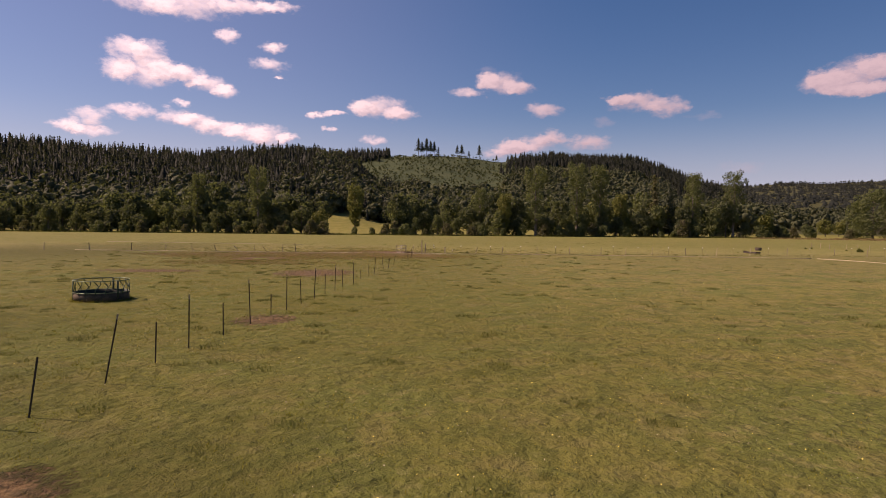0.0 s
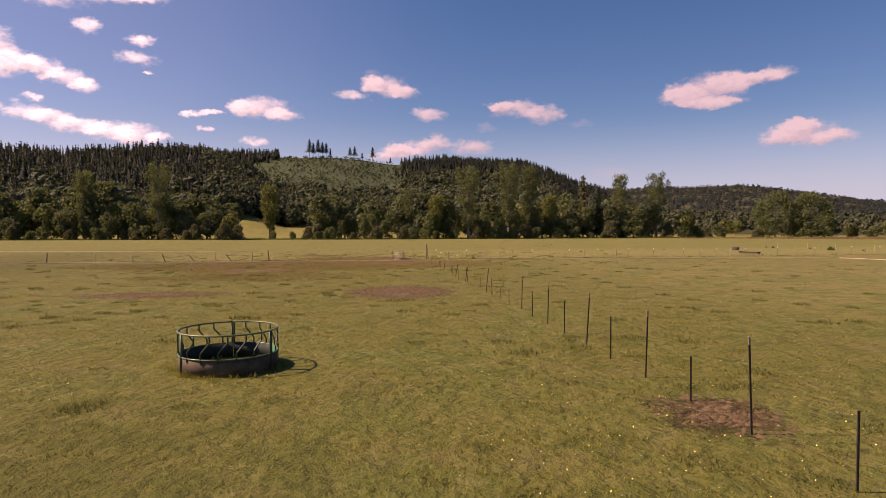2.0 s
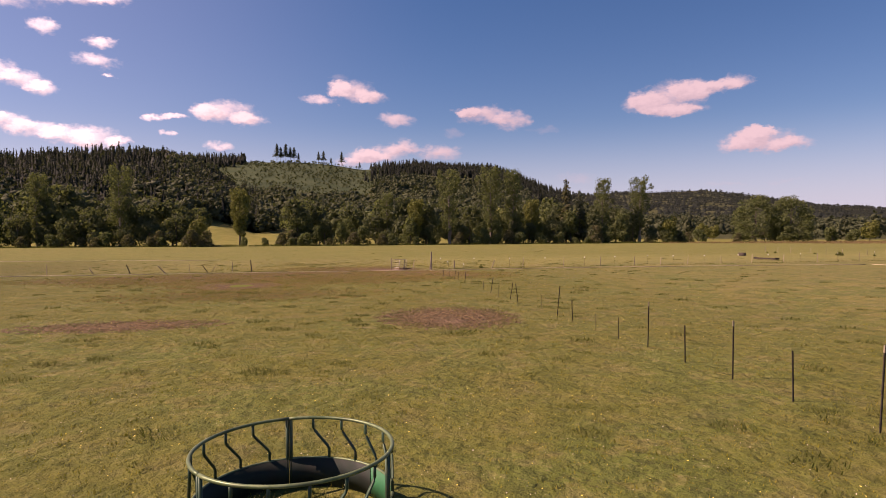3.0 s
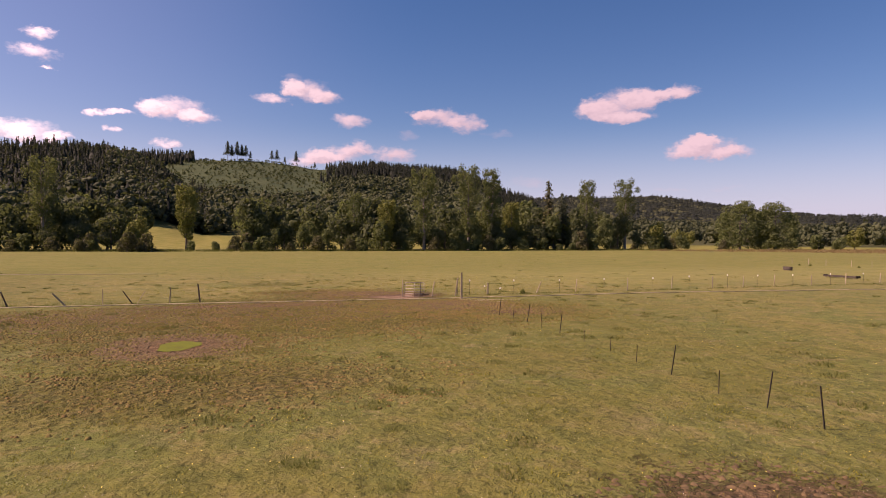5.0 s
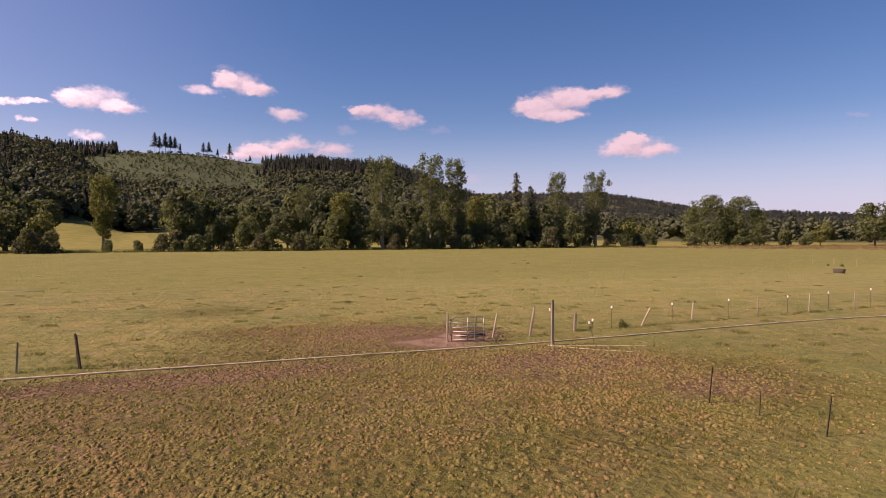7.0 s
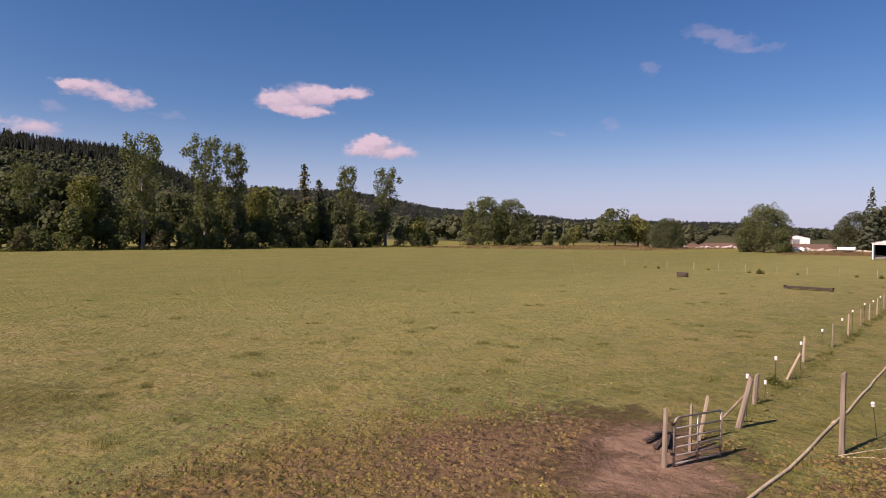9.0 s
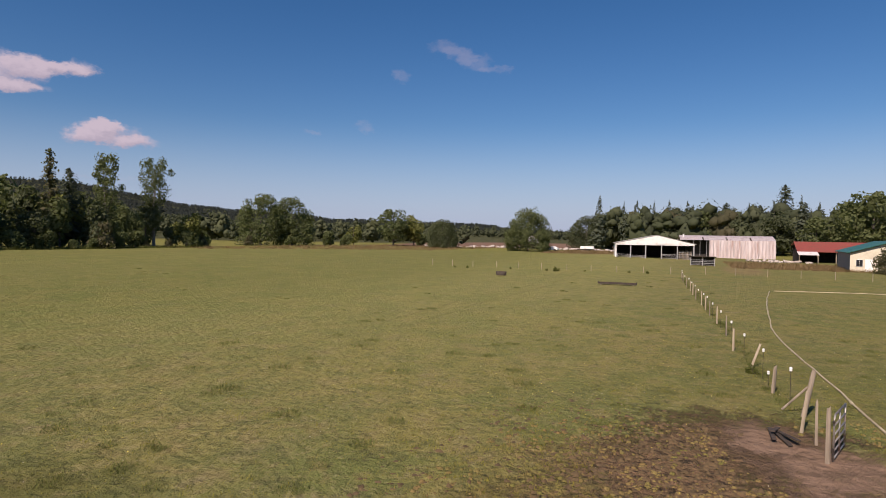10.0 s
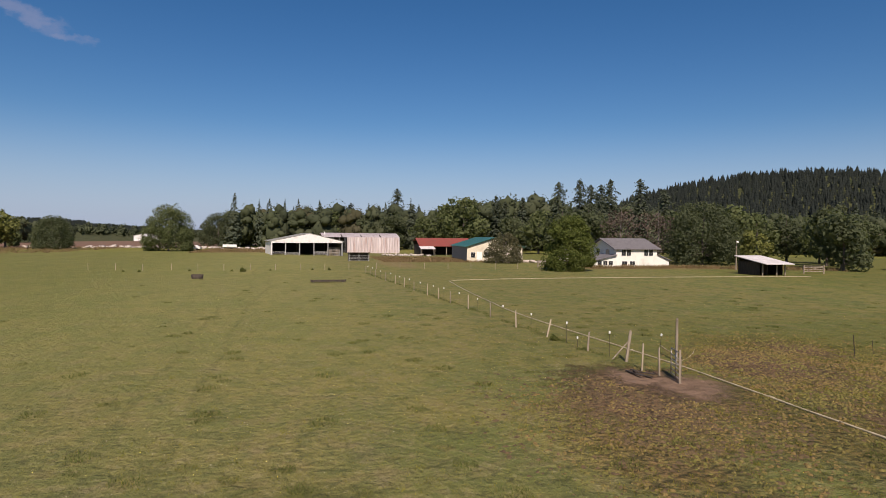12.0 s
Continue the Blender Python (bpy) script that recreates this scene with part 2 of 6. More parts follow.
WOOD_PALE = surface("pale_split_wood", (0.31, 0.25, 0.17), (0.47, 0.39, 0.28), 8, 0.9, stretch=(1, 1, 0.12), stain=(0.22, 0.18, 0.13), stain_scale=2, bump=0.6, deep=0.01)
WOOD_DARK = surface("dark_wood", (0.035, 0.028, 0.022), (0.08, 0.06, 0.045), 7, 0.85, stretch=(1, 1, 0.15), bump=0.5)
INSULATOR = surface("white_plastic", (0.78, 0.77, 0.72), (0.86, 0.85, 0.8), 20, 0.4)
PIPE_SKIN = surface("sun_bleached_pipe", (0.38, 0.31, 0.19), (0.54, 0.46, 0.30), 5, 0.55, stain=(0.22, 0.18, 0.10), stain_scale=1.2, bump=0.15)
GATE_STEEL = surface("galvanised_gate", (0.30, 0.27, 0.24), (0.46, 0.42, 0.38), 9, 0.5, 0.6, (0.24, 0.13, 0.08), 2.5)
FEED_OUT = surface("rusted_feeder_sheet", (0.075, 0.057, 0.036), (0.135, 0.10, 0.062), 4, 0.8, 0.0, (0.03, 0.024, 0.022), 1.3)
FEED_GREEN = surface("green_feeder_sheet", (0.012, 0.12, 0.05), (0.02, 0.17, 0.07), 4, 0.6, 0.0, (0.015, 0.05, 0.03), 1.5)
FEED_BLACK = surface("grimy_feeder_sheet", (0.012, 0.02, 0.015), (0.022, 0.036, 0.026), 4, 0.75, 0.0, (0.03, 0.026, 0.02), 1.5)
FEED_RAIL = surface("worn_green_tube", (0.09, 0.14, 0.065), (0.19, 0.24, 0.12), 12, 0.45, 0.3, (0.05, 0.06, 0.04), 3)
FEED_BAR = surface("dark_green_tube", (0.022, 0.058, 0.032), (0.045, 0.085, 0.05), 12, 0.45, 0.2, (0.09, 0.06, 0.04), 3)
WHITE_WALL = surface("white_painted_metal", (0.82, 0.80, 0.75), (0.88, 0.86, 0.82), 3, 0.6, stain=(0.6, 0.57, 0.5), bump=0.1)
CREAM_WALL = surface("cream_siding", (0.66, 0.59, 0.44), (0.74, 0.67, 0.52), 3, 0.7, stain=(0.55, 0.48, 0.36), bump=0.1)
GREY_WALL = surface("grey_metal_wall", (0.17, 0.19, 0.19), (0.24, 0.26, 0.26), 3, 0.6, 0.2)
HOUSE_WALL = surface("house_white_siding", (0.80, 0.77, 0.68), (0.86, 0.83, 0.75), 4, 0.75, stain=(0.66, 0.62, 0.54), bump=0.15)
HOUSE_ROOF = surface("grey_shingles", (0.13, 0.12, 0.125), (0.20, 0.185, 0.185), 5, 0.9, stain=(0.10, 0.095, 0.09), bump=0.5)
GREEN_ROOF = surface("green_metal_roof", (0.03, 0.13, 0.10), (0.045, 0.17, 0.135), 3, 0.45, 0.2, (0.06, 0.12, 0.09))
RED_ROOF = surface("red_metal_roof", (0.26, 0.06, 0.045), (0.34, 0.09, 0.065), 3, 0.55, 0.15, (0.22, 0.09, 0.06))
BARN_ROOF = surface("mossy_barn_roof", (0.20, 0.20, 0.17), (0.36, 0.35, 0.31), 1.5, 0.8, 0.1, (0.11, 0.115, 0.08), 0.5)
HOUSE_SHEET = surface("stained_sheet_roof", (0.36, 0.31, 0.31), (0.46, 0.41, 0.41), 2, 0.6, 0.0, (0.24, 0.19, 0.18), 0.8)
SHED_ROOF = surface("galvanised_roof", (0.62, 0.58, 0.55), (0.74, 0.70, 0.66), 2, 0.6, 0.0, (0.52, 0.45, 0.41), 0.8)
PLASTIC = surface("stained_greenhouse_plastic", (0.48, 0.40, 0.38), (0.64, 0.56, 0.54), 1.8, 0.5, stain=(0.36, 0.24, 0.21), stain_scale=1.1, stretch=(1, 1, 0.1), bump=0.1)
DARK_INSIDE = surface("dark_boards", (0.03, 0.028, 0.027), (0.06, 0.052, 0.048), 3, 0.9)
FRAME_PALE = surface("galvanised_posts", (0.38, 0.37, 0.36), (0.5, 0.49, 0.47), 4, 0.55, 0.4)
GLASS_DARK = surface("window_glass", (0.02, 0.022, 0.026), (0.035, 0.038, 0.042), 2, 0.08, bump=0.0, spec=0.6)
CLOD = surface("mud_clods", (0.075, 0.052, 0.025), (0.16, 0.105, 0.050), 9, 0.95, bump=0.7)
WATER_GREEN = surface("algae_water", (0.095, 0.115, 0.014), (0.13, 0.15, 0.02), 4, 0.85, stain=(0.085, 0.08, 0.02), stain_scale=1.2, bump=0.05, spec=0.1)
RUBBLE = surface("pale_rubble", (0.36, 0.30, 0.25), (0.60, 0.53, 0.47), 1.2, 0.9, stain=(0.25, 0.2, 0.15), stain_scale=0.5)

HUMMOCK, net = material("trodden_turf")
spot = net.add("ShaderNodeTexCoord").outputs["Object"]
island = net.add("ShaderNodeNewGeometry").outputs["Random Per Island"]
col = net.mix(net.ramp(net.noise(spot, 0.5, 4.0, 0.6), 0.4, 0.6), (0.160, 0.146, 0.042), (0.210, 0.142, 0.056))
col = net.mix(net.ramp(island, 0.5, 1.0, 0.0, 0.6), col, (0.240, 0.185, 0.068))
col = net.mix(net.ramp(net.noise(spot, 22.0, 4.0, 0.7), 0.45, 0.65, 0.0, 0.7), col, (0.070, 0.055, 0.022))
finish(net, col, 0.95, 0.0, net.bump(net.noise(spot, 30.0, 4.0, 0.7), 0.8, 0.03), 0.1)

DIRT_SPOTS = [  # bare, trodden ground: (x, y, half width, half height)
    (-5.8, 48.4, 3.5, 4.1), (-18.0, 48.6, 4.3, 1.8), (-16.3, 66.7, 3.2, 3.4), (-14.0, 80.0, 10.0, 1.7),
    (-4.0, 84.6, 4.2, 3.8), (-6.2, 86.3, 3.8, 2.8), (-2.0, 78.0, 5.0, 3.6), (0.4, 73.6, 2.6, 1.9), (-2.1, 26.6, 1.3, 1.5),
    (-0.6, 12.8, 1.1, 0.9), (-22.0, 30.0, 2.4, 1.6),
]
BALD_SPOTS = [(-4.6, 83.2, 2.5, 2.0), (-3.2, 84.4, 2.0, 1.2), (-6.0, 47.2, 0.9, 0.8)]

WORN_SPOTS = [(-12.5, 77.0, 14.0, 5.2), (-24.0, 75.0, 10.0, 5.0), (-4.0, 77.5, 6.0, 4.5), (-8.0, 87.0, 5.0, 3.6), (-16.2, 66.8, 5.5, 6.0), (-15.0, 71.5, 13.0, 6.5), (-7.0, 72.0, 9.0, 5.0), (-15.0, 60.0, 8.0, 4.0), (-10.0, 88.2, 5.0, 2.6), (-9.0, 82.2, 8.0, 4.6), (1.0, 74.5, 5.0, 5.0), (-3.0, 76.0, 6.0, 5.0)]

GROUND, net = material("pasture")
at = net.add("ShaderNodeTexCoord").outputs["Object"]
n_field = net.noise(at, 0.035, 4.0)
n_patch = net.noise(at, 0.22, 5.0, 0.6)
n_tuft = net.noise(at, 1.5, 5.0, 0.65)
n_blade = net.noise(at, 11.0, 4.0, 0.7)
n_streak = net.noise(net.vmath("MULTIPLY", at, (0.05, 0.55, 1.0)), 1.0, 3.0)
n_mid = net.noise(at, 4.2, 5.0, 0.7)
n_brown = net.noise(at, 0.45, 6.0, 0.7)
turf = net.mix(net.ramp(n_patch, 0.38, 0.62), (0.118, 0.146, 0.019), (0.246, 0.200, 0.034))
turf = net.mix(net.ramp(n_field, 0.38, 0.62, 0.0, 0.5), turf, (0.195, 0.171, 0.039))
turf = net.mix(net.ramp(n_brown, 0.52, 0.70, 0.0, 0.6), turf, (0.255, 0.165, 0.092))
turf = net.mix(net.ramp(n_tuft, 0.52, 0.64, 0.0, 0.55), turf, (0.105, 0.130, 0.028))
turf = net.mix(net.ramp(n_tuft, 0.46, 0.34, 0.0, 0.5), turf, (0.329, 0.250, 0.093))
clump = net.noise(at, 0.95, 3.0, 0.6)
turf = net.mix(net.ramp(clump, 0.51, 0.62, 0.0, 0.6), turf, (0.082, 0.098, 0.020))
turf = net.mix(net.ramp(clump, 0.47, 0.36, 0.0, 0.5), turf, (0.262, 0.180, 0.056))
# dark pit soil, with the shade between tufts put into its colour
shaded_pits = net.math("MULTIPLY", net.ramp(n_mid, 0.52, 0.60), net.ramp(net.noise(at, 0.6, 3.0), 0.42, 0.62, 0.25, 1.0))
turf = net.mix(net.math("MULTIPLY", shaded_pits, 0.8), turf, (0.050, 0.054, 0.018))
turf = net.mix(net.ramp(n_mid, 0.44, 0.34, 0.0, 0.5), turf, (0.35, 0.285, 0.115))
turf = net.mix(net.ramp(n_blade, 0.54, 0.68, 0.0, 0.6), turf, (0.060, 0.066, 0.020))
turf = net.mix(net.ramp(n_blade, 0.44, 0.26, 0.0, 0.45), turf, (0.415, 0.342, 0.149))
apart = net.add("ShaderNodeSeparateXYZ")
net.plug(apart.inputs[0], at)
split_y = apart.outputs[1]
fleck = net.noise(at, 26.0, 3.0, 0.7)
turf = net.mix(net.ramp(fleck, 0.58, 0.70, 0.0, 0.3), turf, (0.46, 0.40, 0.19))
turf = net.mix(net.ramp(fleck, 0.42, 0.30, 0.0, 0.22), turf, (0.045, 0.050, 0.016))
lift = net.add("ShaderNodeHueSaturation")
lift.inputs["Saturation"].default_value, lift.inputs["Value"].default_value = 0.88, 1.06
net.plug(lift.inputs["Color"], turf)
turf = net.mix(net.ramp(split_y, 50.0, 80.0, 0.12, 0.32), lift.outputs[0], (0.165, 0.150, 0.052))
worn = net.ramp(net.blobs(at, WORN_SPOTS, net.math("MULTIPLY", net.math("SUBTRACT", n_tuft, 0.5), 1.2)), 0.0, 0.7, 0.0, 0.74)
turf = net.mix(worn, turf, net.mix(net.ramp(n_mid, 0.4, 0.58), net.mix(net.ramp(n_brown, 0.4, 0.6), (0.196, 0.150, 0.050), (0.270, 0.150, 0.060)), (0.098, 0.069, 0.032)))
split = net.add("ShaderNodeSeparateXYZ")
net.plug(split.inputs[0], at)
north = net.ramp(split.outputs[1], 86.0, 120.0)
turf = net.mix(net.math("MULTIPLY", north, net.ramp(n_streak, 0.50, 0.70, 0.0, 0.25)), turf, (0.265, 0.245, 0.075))
turf = net.mix(net.math("MULTIPLY", net.ramp(split.outputs[1], 84.0, 98.0), net.math("MULTIPLY", net.ramp(split.outputs[0], -12.0, 6.0), net.ramp(split.outputs[1], 106.0, 130.0, 0.30, 0.0))), turf, (0.255, 0.245, 0.075))
turf = net.mix(net.math("MULTIPLY", net.ramp(split.outputs[1], 74.0, 92.0, 0.55, 0.0), net.math("MULTIPLY", net.ramp(n_patch, 0.35, 0.6, 0.45, 1.0), net.ramp(split.outputs[0], 2.0, 16.0, 1.0, 0.35))), turf, (0.080, 0.090, 0.016))  # turf darker and greener in the south, less so to the east
turf = net.mix(net.ramp(split.outputs[1], 20.0, 45.0, 0.25, 0.0), turf, (0.075, 0.075, 0.012))
# lens vignetting put into the turf colour, dark patches left of the flight
left_falloff = net.ramp(net.blobs(at, [(0.5, 12.5, 4.5, 5.0), (-5.0, 15.0, 5.0, 6.0), (-14.0, 22.0, 9.0, 9.0), (-13.0, 97.0, 4.0, 3.5), (-48.0, 85.0, 26.0, 60.0)], net.math("MULTIPLY", net.math("SUBTRACT", n_tuft, 0.5), 1.0)), 0.0, 0.8, 0.0, 0.55)
turf = net.mix(left_falloff, turf, (0.060, 0.062, 0.014))
dry = net.ramp(net.blobs(at, [(71.5, 30.0, 6.0, 20.0), (112.0, 66.0, 18.0, 13.0), (160.0, 112.0, 32.0, 12.0), (90.0, 78.0, 20.0, 4.0)], net.math("MULTIPLY", net.math("SUBTRACT", n_tuft, 0.5), 1.0)), 0.0, 0.5, 0.0, 0.75)
turf = net.mix(dry, turf, net.mix(net.ramp(n_brown, 0.4, 0.6), (0.185, 0.125, 0.060), (0.235, 0.175, 0.075)))
# wheel tracks pressed into the mown field
turf = net.mix(net.ramp(split.outputs[1], 100.0, 125.0, 0.0, 0.38), turf, (0.128, 0.142, 0.028))
tracks = None
for k, (off, slope) in enumerate(((121.0, -0.37), (122.8, -0.37), (99.5, 0.0), (101.2, 0.0), (150.0, -0.22))):
    line = net.math("SUBTRACT", split.outputs[1], net.math("ADD", off, net.math("MULTIPLY", split.outputs[0], slope)))
    line = net.math("ADD", line, net.math("MULTIPLY", net.math("SUBTRACT", n_field, 0.5), 5.0))
    dent = net.ramp(net.math("ABSOLUTE", net.math("ADD", line, net.math("MULTIPLY", net.math("SUBTRACT", n_tuft, 0.5), 0.5))), 0.02, 0.22, 1.0, 0.0)
    tracks = dent if tracks is None else net.math("MAXIMUM", tracks, dent)
tracks = net.math("MULTIPLY", net.math("MULTIPLY", tracks, net.ramp(split.outputs[1], 84.0, 90.0)), net.ramp(n_patch, 0.38, 0.6, 0.05, 0.3))
turf = net.mix(tracks, turf, (0.075, 0.078, 0.026))
dirt_edge = net.math("ADD", net.math("MULTIPLY", net.math("SUBTRACT", n_tuft, 0.5), 1.5), net.math("MULTIPLY", net.math("SUBTRACT", n_blade, 0.5), 1.3))
dirty = net.ramp(net.blobs(at, DIRT_SPOTS, dirt_edge), 0.18, 0.62, 0.0, 0.9)
soil = net.mix(net.ramp(n_mid, 0.36, 0.64), (0.085, 0.057, 0.032), (0.235, 0.140, 0.074))
col = net.mix(dirty, turf, soil)
bald = net.ramp(net.blobs(at, BALD_SPOTS, net.math("ADD", net.math("MULTIPLY", net.math("SUBTRACT", n_tuft, 0.5), 1.3), net.math("MULTIPLY", net.math("SUBTRACT", n_blade, 0.5), 1.0))), 0.05, 0.6, 0.0, 0.85)
col = net.mix(bald, col, net.mix(net.ramp(n_tuft, 0.35, 0.65), (0.180, 0.116, 0.074), (0.240, 0.154, 0.098)))
away = net.vmath("LENGTH", net.vmath("MULTIPLY", net.vmath("SUBTRACT", at, (-10, 50, 0)), (1, 1, 0)))
litter = net.mix(net.ramp(n_patch, 0.35, 0.65), (0.04, 0.05, 0.02), (0.09, 0.085, 0.035))
meadow = net.mix(net.ramp(n_patch, 0.35, 0.65), (0.15, 0.15, 0.035), (0.21, 0.185, 0.05))
far = net.mix(net.ramp(away, 290.0, 360.0), meadow, litter)
tilled = net.blobs(at, [(330.0, 170.0, 150.0, 60.0), (215.0, 178.0, 40.0, 26.0)])
far = net.mix(net.ramp(tilled, 0.0, 0.12), far, (0.19, 0.115, 0.075))
clearing = net.blobs(at, [(-70.0, 1010.0, 200.0, 260.0), (-150.0, 930.0, 120.0, 160.0)], net.math("MULTIPLY", net.math("SUBTRACT", n_field, 0.5), 0.5))
far = net.mix(net.ramp(clearing, 0.0, 0.15), far, net.mix(net.ramp(net.noise(at, 0.05, 5.0), 0.35, 0.65), (0.044, 0.062, 0.028), (0.064, 0.080, 0.036)))
col = net.mix(net.ramp(away, 172.0, 190.0), col, far)
hump = net.cells(net.vmath("ADD", at, net.vmath("MULTIPLY", net.add("ShaderNodeTexNoise").outputs["Color"], (0.3, 0.3, 0.0))), 4.6)
col = net.mix(1.0, col, net.mix(net.ramp(split.outputs[1], 34.0, 52.0), (0.95, 1.0, 0.96), (0.98, 1.0, 1.06)), "MULTIPLY")
pitted = net.math("ADD", 0.45, net.math("MULTIPLY", net.math("MAXIMUM", worn, dirty), 1.1))
rough_h = net.math("ADD", net.math("MULTIPLY", n_tuft, 0.8), net.math("SUBTRACT", net.math("MULTIPLY", n_blade, 0.3), net.math("MULTIPLY", n_mid, pitted)))
rough_h = net.math("SUBTRACT", rough_h, net.math("MULTIPLY", hump, net.math("ADD", 0.35, net.math("MAXIMUM", worn, dirty))))
rough_h = net.math("MULTIPLY", rough_h, net.math("SUBTRACT", 1.0, net.math("MULTIPLY", bald, 0.85)))
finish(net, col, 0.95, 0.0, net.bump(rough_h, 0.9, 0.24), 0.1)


# ---- building blocks ----
RNG = np.random.default_rng(7)


def mesh_of(name, verts, faces, mat, tint=None, smooth=False):
    """A mesh from arrays: verts (n, 3), faces (m, 3 or 4), with one number for each corner in tint."""
    verts, faces = np.asarray(verts, np.float32), np.asarray(faces, np.int32)
    me = bpy.data.meshes.new(name)
    k = faces.shape[1]
    me.vertices.add(len(verts))
    me.vertices.foreach_set("co", verts.ravel())
    me.loops.add(faces.size)
    me.loops.foreach_set("vertex_index", faces.ravel())
    me.polygons.add(len(faces))
    me.polygons.foreach_set("loop_start", np.arange(0, faces.size, k, dtype=np.int32))
    me.polygons.foreach_set("loop_total", np.full(len(faces), k, np.int32))
    if tint is not None:
        me.attributes.new("tint", "FLOAT", "POINT").data.foreach_set("value", np.asarray(tint, np.float32))
    me.materials.append(mat)
    me.update(calc_edges=True)
    if smooth:
        me.polygons.foreach_set("use_smooth", np.ones(len(faces), bool))
    return me


def root(name, x, y, z=0.0, turn=0.0):
    ob = new(name)
    ob.empty_display_size = 0.2
    ob.matrix_basis = pose(x, y, z, 0, 0, turn)
    return ob


def part(name, bm, mat, parent, label="", smooth=False):
    """Links a bmesh as one mesh object under a thing or a part."""
    me = bpy.data.meshes.new(name)
    bm.normal_update()
    bm.to_mesh(me)
    bm.free()
    me.materials.append(mat)
    if smooth:
        me.polygons.foreach_set("use_smooth", np.ones(len(me.polygons), bool))
    ob = new(name, me)
    ob.parent = parent
    return tagged(ob, label)


def part_of(name, me, parent, label=""):
    ob = new(name, me)
    ob.parent = parent
    return tagged(ob, label)


def box(bm, lo, hi, bevel=0.0):
    v = [bm.verts.new((x, y, z)) for z in (lo[2], hi[2]) for y in (lo[1], hi[1]) for x in (lo[0], hi[0])]
    fs = [bm.faces.new([v[i] for i in q]) for q in ((0, 2, 3, 1), (4, 5, 7, 6), (0, 1, 5, 4), (2, 6, 7, 3), (0, 4, 6, 2), (1, 3, 7, 5))]
    if bevel:
        bmesh.ops.bevel(bm, geom=list({e for f in fs for e in f.edges}), offset=bevel, segments=1, affect="EDGES")
    return bm


def boxes(*pairs, bevel=0.0):
    bm = bmesh.new()
    for lo, hi in pairs:
        box(bm, lo, hi, bevel)
    return bm


def slab(bm, ring, thick):
    """A plate: the outline ring (counter-clockwise from its face), thickened backwards along its normal."""
    pts = [Vector(p) for p in ring]
    n = (pts[1] - pts[0]).cross(pts[2] - pts[0]).normalized() * thick
    a, b = [bm.verts.new(p) for p in pts], [bm.verts.new(p - n) for p in pts]
    bm.faces.new(a)
    bm.faces.new(b[::-1])
    for i in range(len(a)):
        j = (i + 1) % len(a)
        bm.faces.new((a[i], b[i], b[j], a[j]))
    return bm


def tube(bm, points, radius, sides=8, closed=False):
    """A bent tube; radius is a number or one for each point."""
    pts = [Vector(p) for p in points]
    radii = [float(q) for q in (radius if isinstance(radius, (list, tuple)) else [radius] * len(pts))]
    rings = []
    up = Vector((0, 0, 1))
    for i, p in enumerate(pts):
        a = pts[i - 1] if (i or closed) else p
        b = pts[(i + 1) % len(pts)] if (i < len(pts) - 1 or closed) else p
        d = (b - a).normalized()
        side = d.cross(up if abs(d.z) < 0.95 else Vector((0, 1, 0))).normalized()
        top = side.cross(d)
        rings.append([bm.verts.new(p + radii[i] * (math.cos(t) * side + math.sin(t) * top)) for t in np.linspace(0, 2 * math.pi, sides, endpoint=False)])
    for i in range(len(rings) if closed else len(rings) - 1):
        a, b = rings[i], rings[(i + 1) % len(rings)]
        for j in range(sides):
            bm.faces.new((a[j], a[(j + 1) % sides], b[(j + 1) % sides], b[j]))
    if not closed:
        bm.faces.new(rings[0][::-1])
        bm.faces.new(rings[-1])
    return bm


# ---- the lay of the land ----
def smooth(a, b, x):
    u = np.clip((np.asarray(x, float) - a) / (b - a), 0, 1)
    return u * u * (3 - 2 * u)


def ridge(x, y, cx, cy, foot, crest, profile, power=1.3):
    """A ridge round (cx, cy): profile is its crest's elevation in degrees by azimuth, seen from there."""
    az, r = np.degrees(np.arctan2(x - cx, y - cy)), np.hypot(x - cx, y - cy)
    el = np.interp(az, [p[0] for p in profile], [p[1] for p in profile])
    top = crest * np.tan(np.radians(np.maximum(el, 0)))
    u = np.clip((r - foot) / (crest - foot), 0, 1)
    return top * u**power * (1 - 0.5 * smooth(crest * 1.05, crest * 1.6, r))


NEAR_HILL = [(-120, 0), (-95, 3.5), (-60, 6.1), (-40, 6.1), (-30, 6.2), (-24, 6.3), (-18, 7.05), (-13.5, 6.9), (-10, 5.8), (-7, 3.0), (-4, 0)]
CLEAR_HILL = [(-30, 3.0), (-18, 6.2), (-10, 7.1), (-5, 7.2), (-2, 7.15), (1, 6.85), (3.5, 6.5), (6, 6.65), (9, 6.85), (12, 6.5), (16.3, 6.3), (18.8, 5.5), (21.4, 4.3), (23.4, 3.6), (27, 2.2), (34, 1.0), (45, 0)]
FAR_HILL = [(-20, 2.3), (15, 3.9), (31, 3.85), (35, 3.85), (38, 3.45), (41, 2.8), (46, 2.1), (51.5, 1.8), (57, 1.35), (66, 1.15), (70, 1.15), (73, 0.75), (77, 0.5), (85, 0.15), (100, 0.3), (110, 0)]
EAST_HILL = [(112, 0), (117, 1.5), (121, 3.9), (124, 4.75), (127, 5.45), (130, 5.8), (133.5, 5.95), (137, 5.75), (141, 5.3), (150, 3.2), (165, 0)]


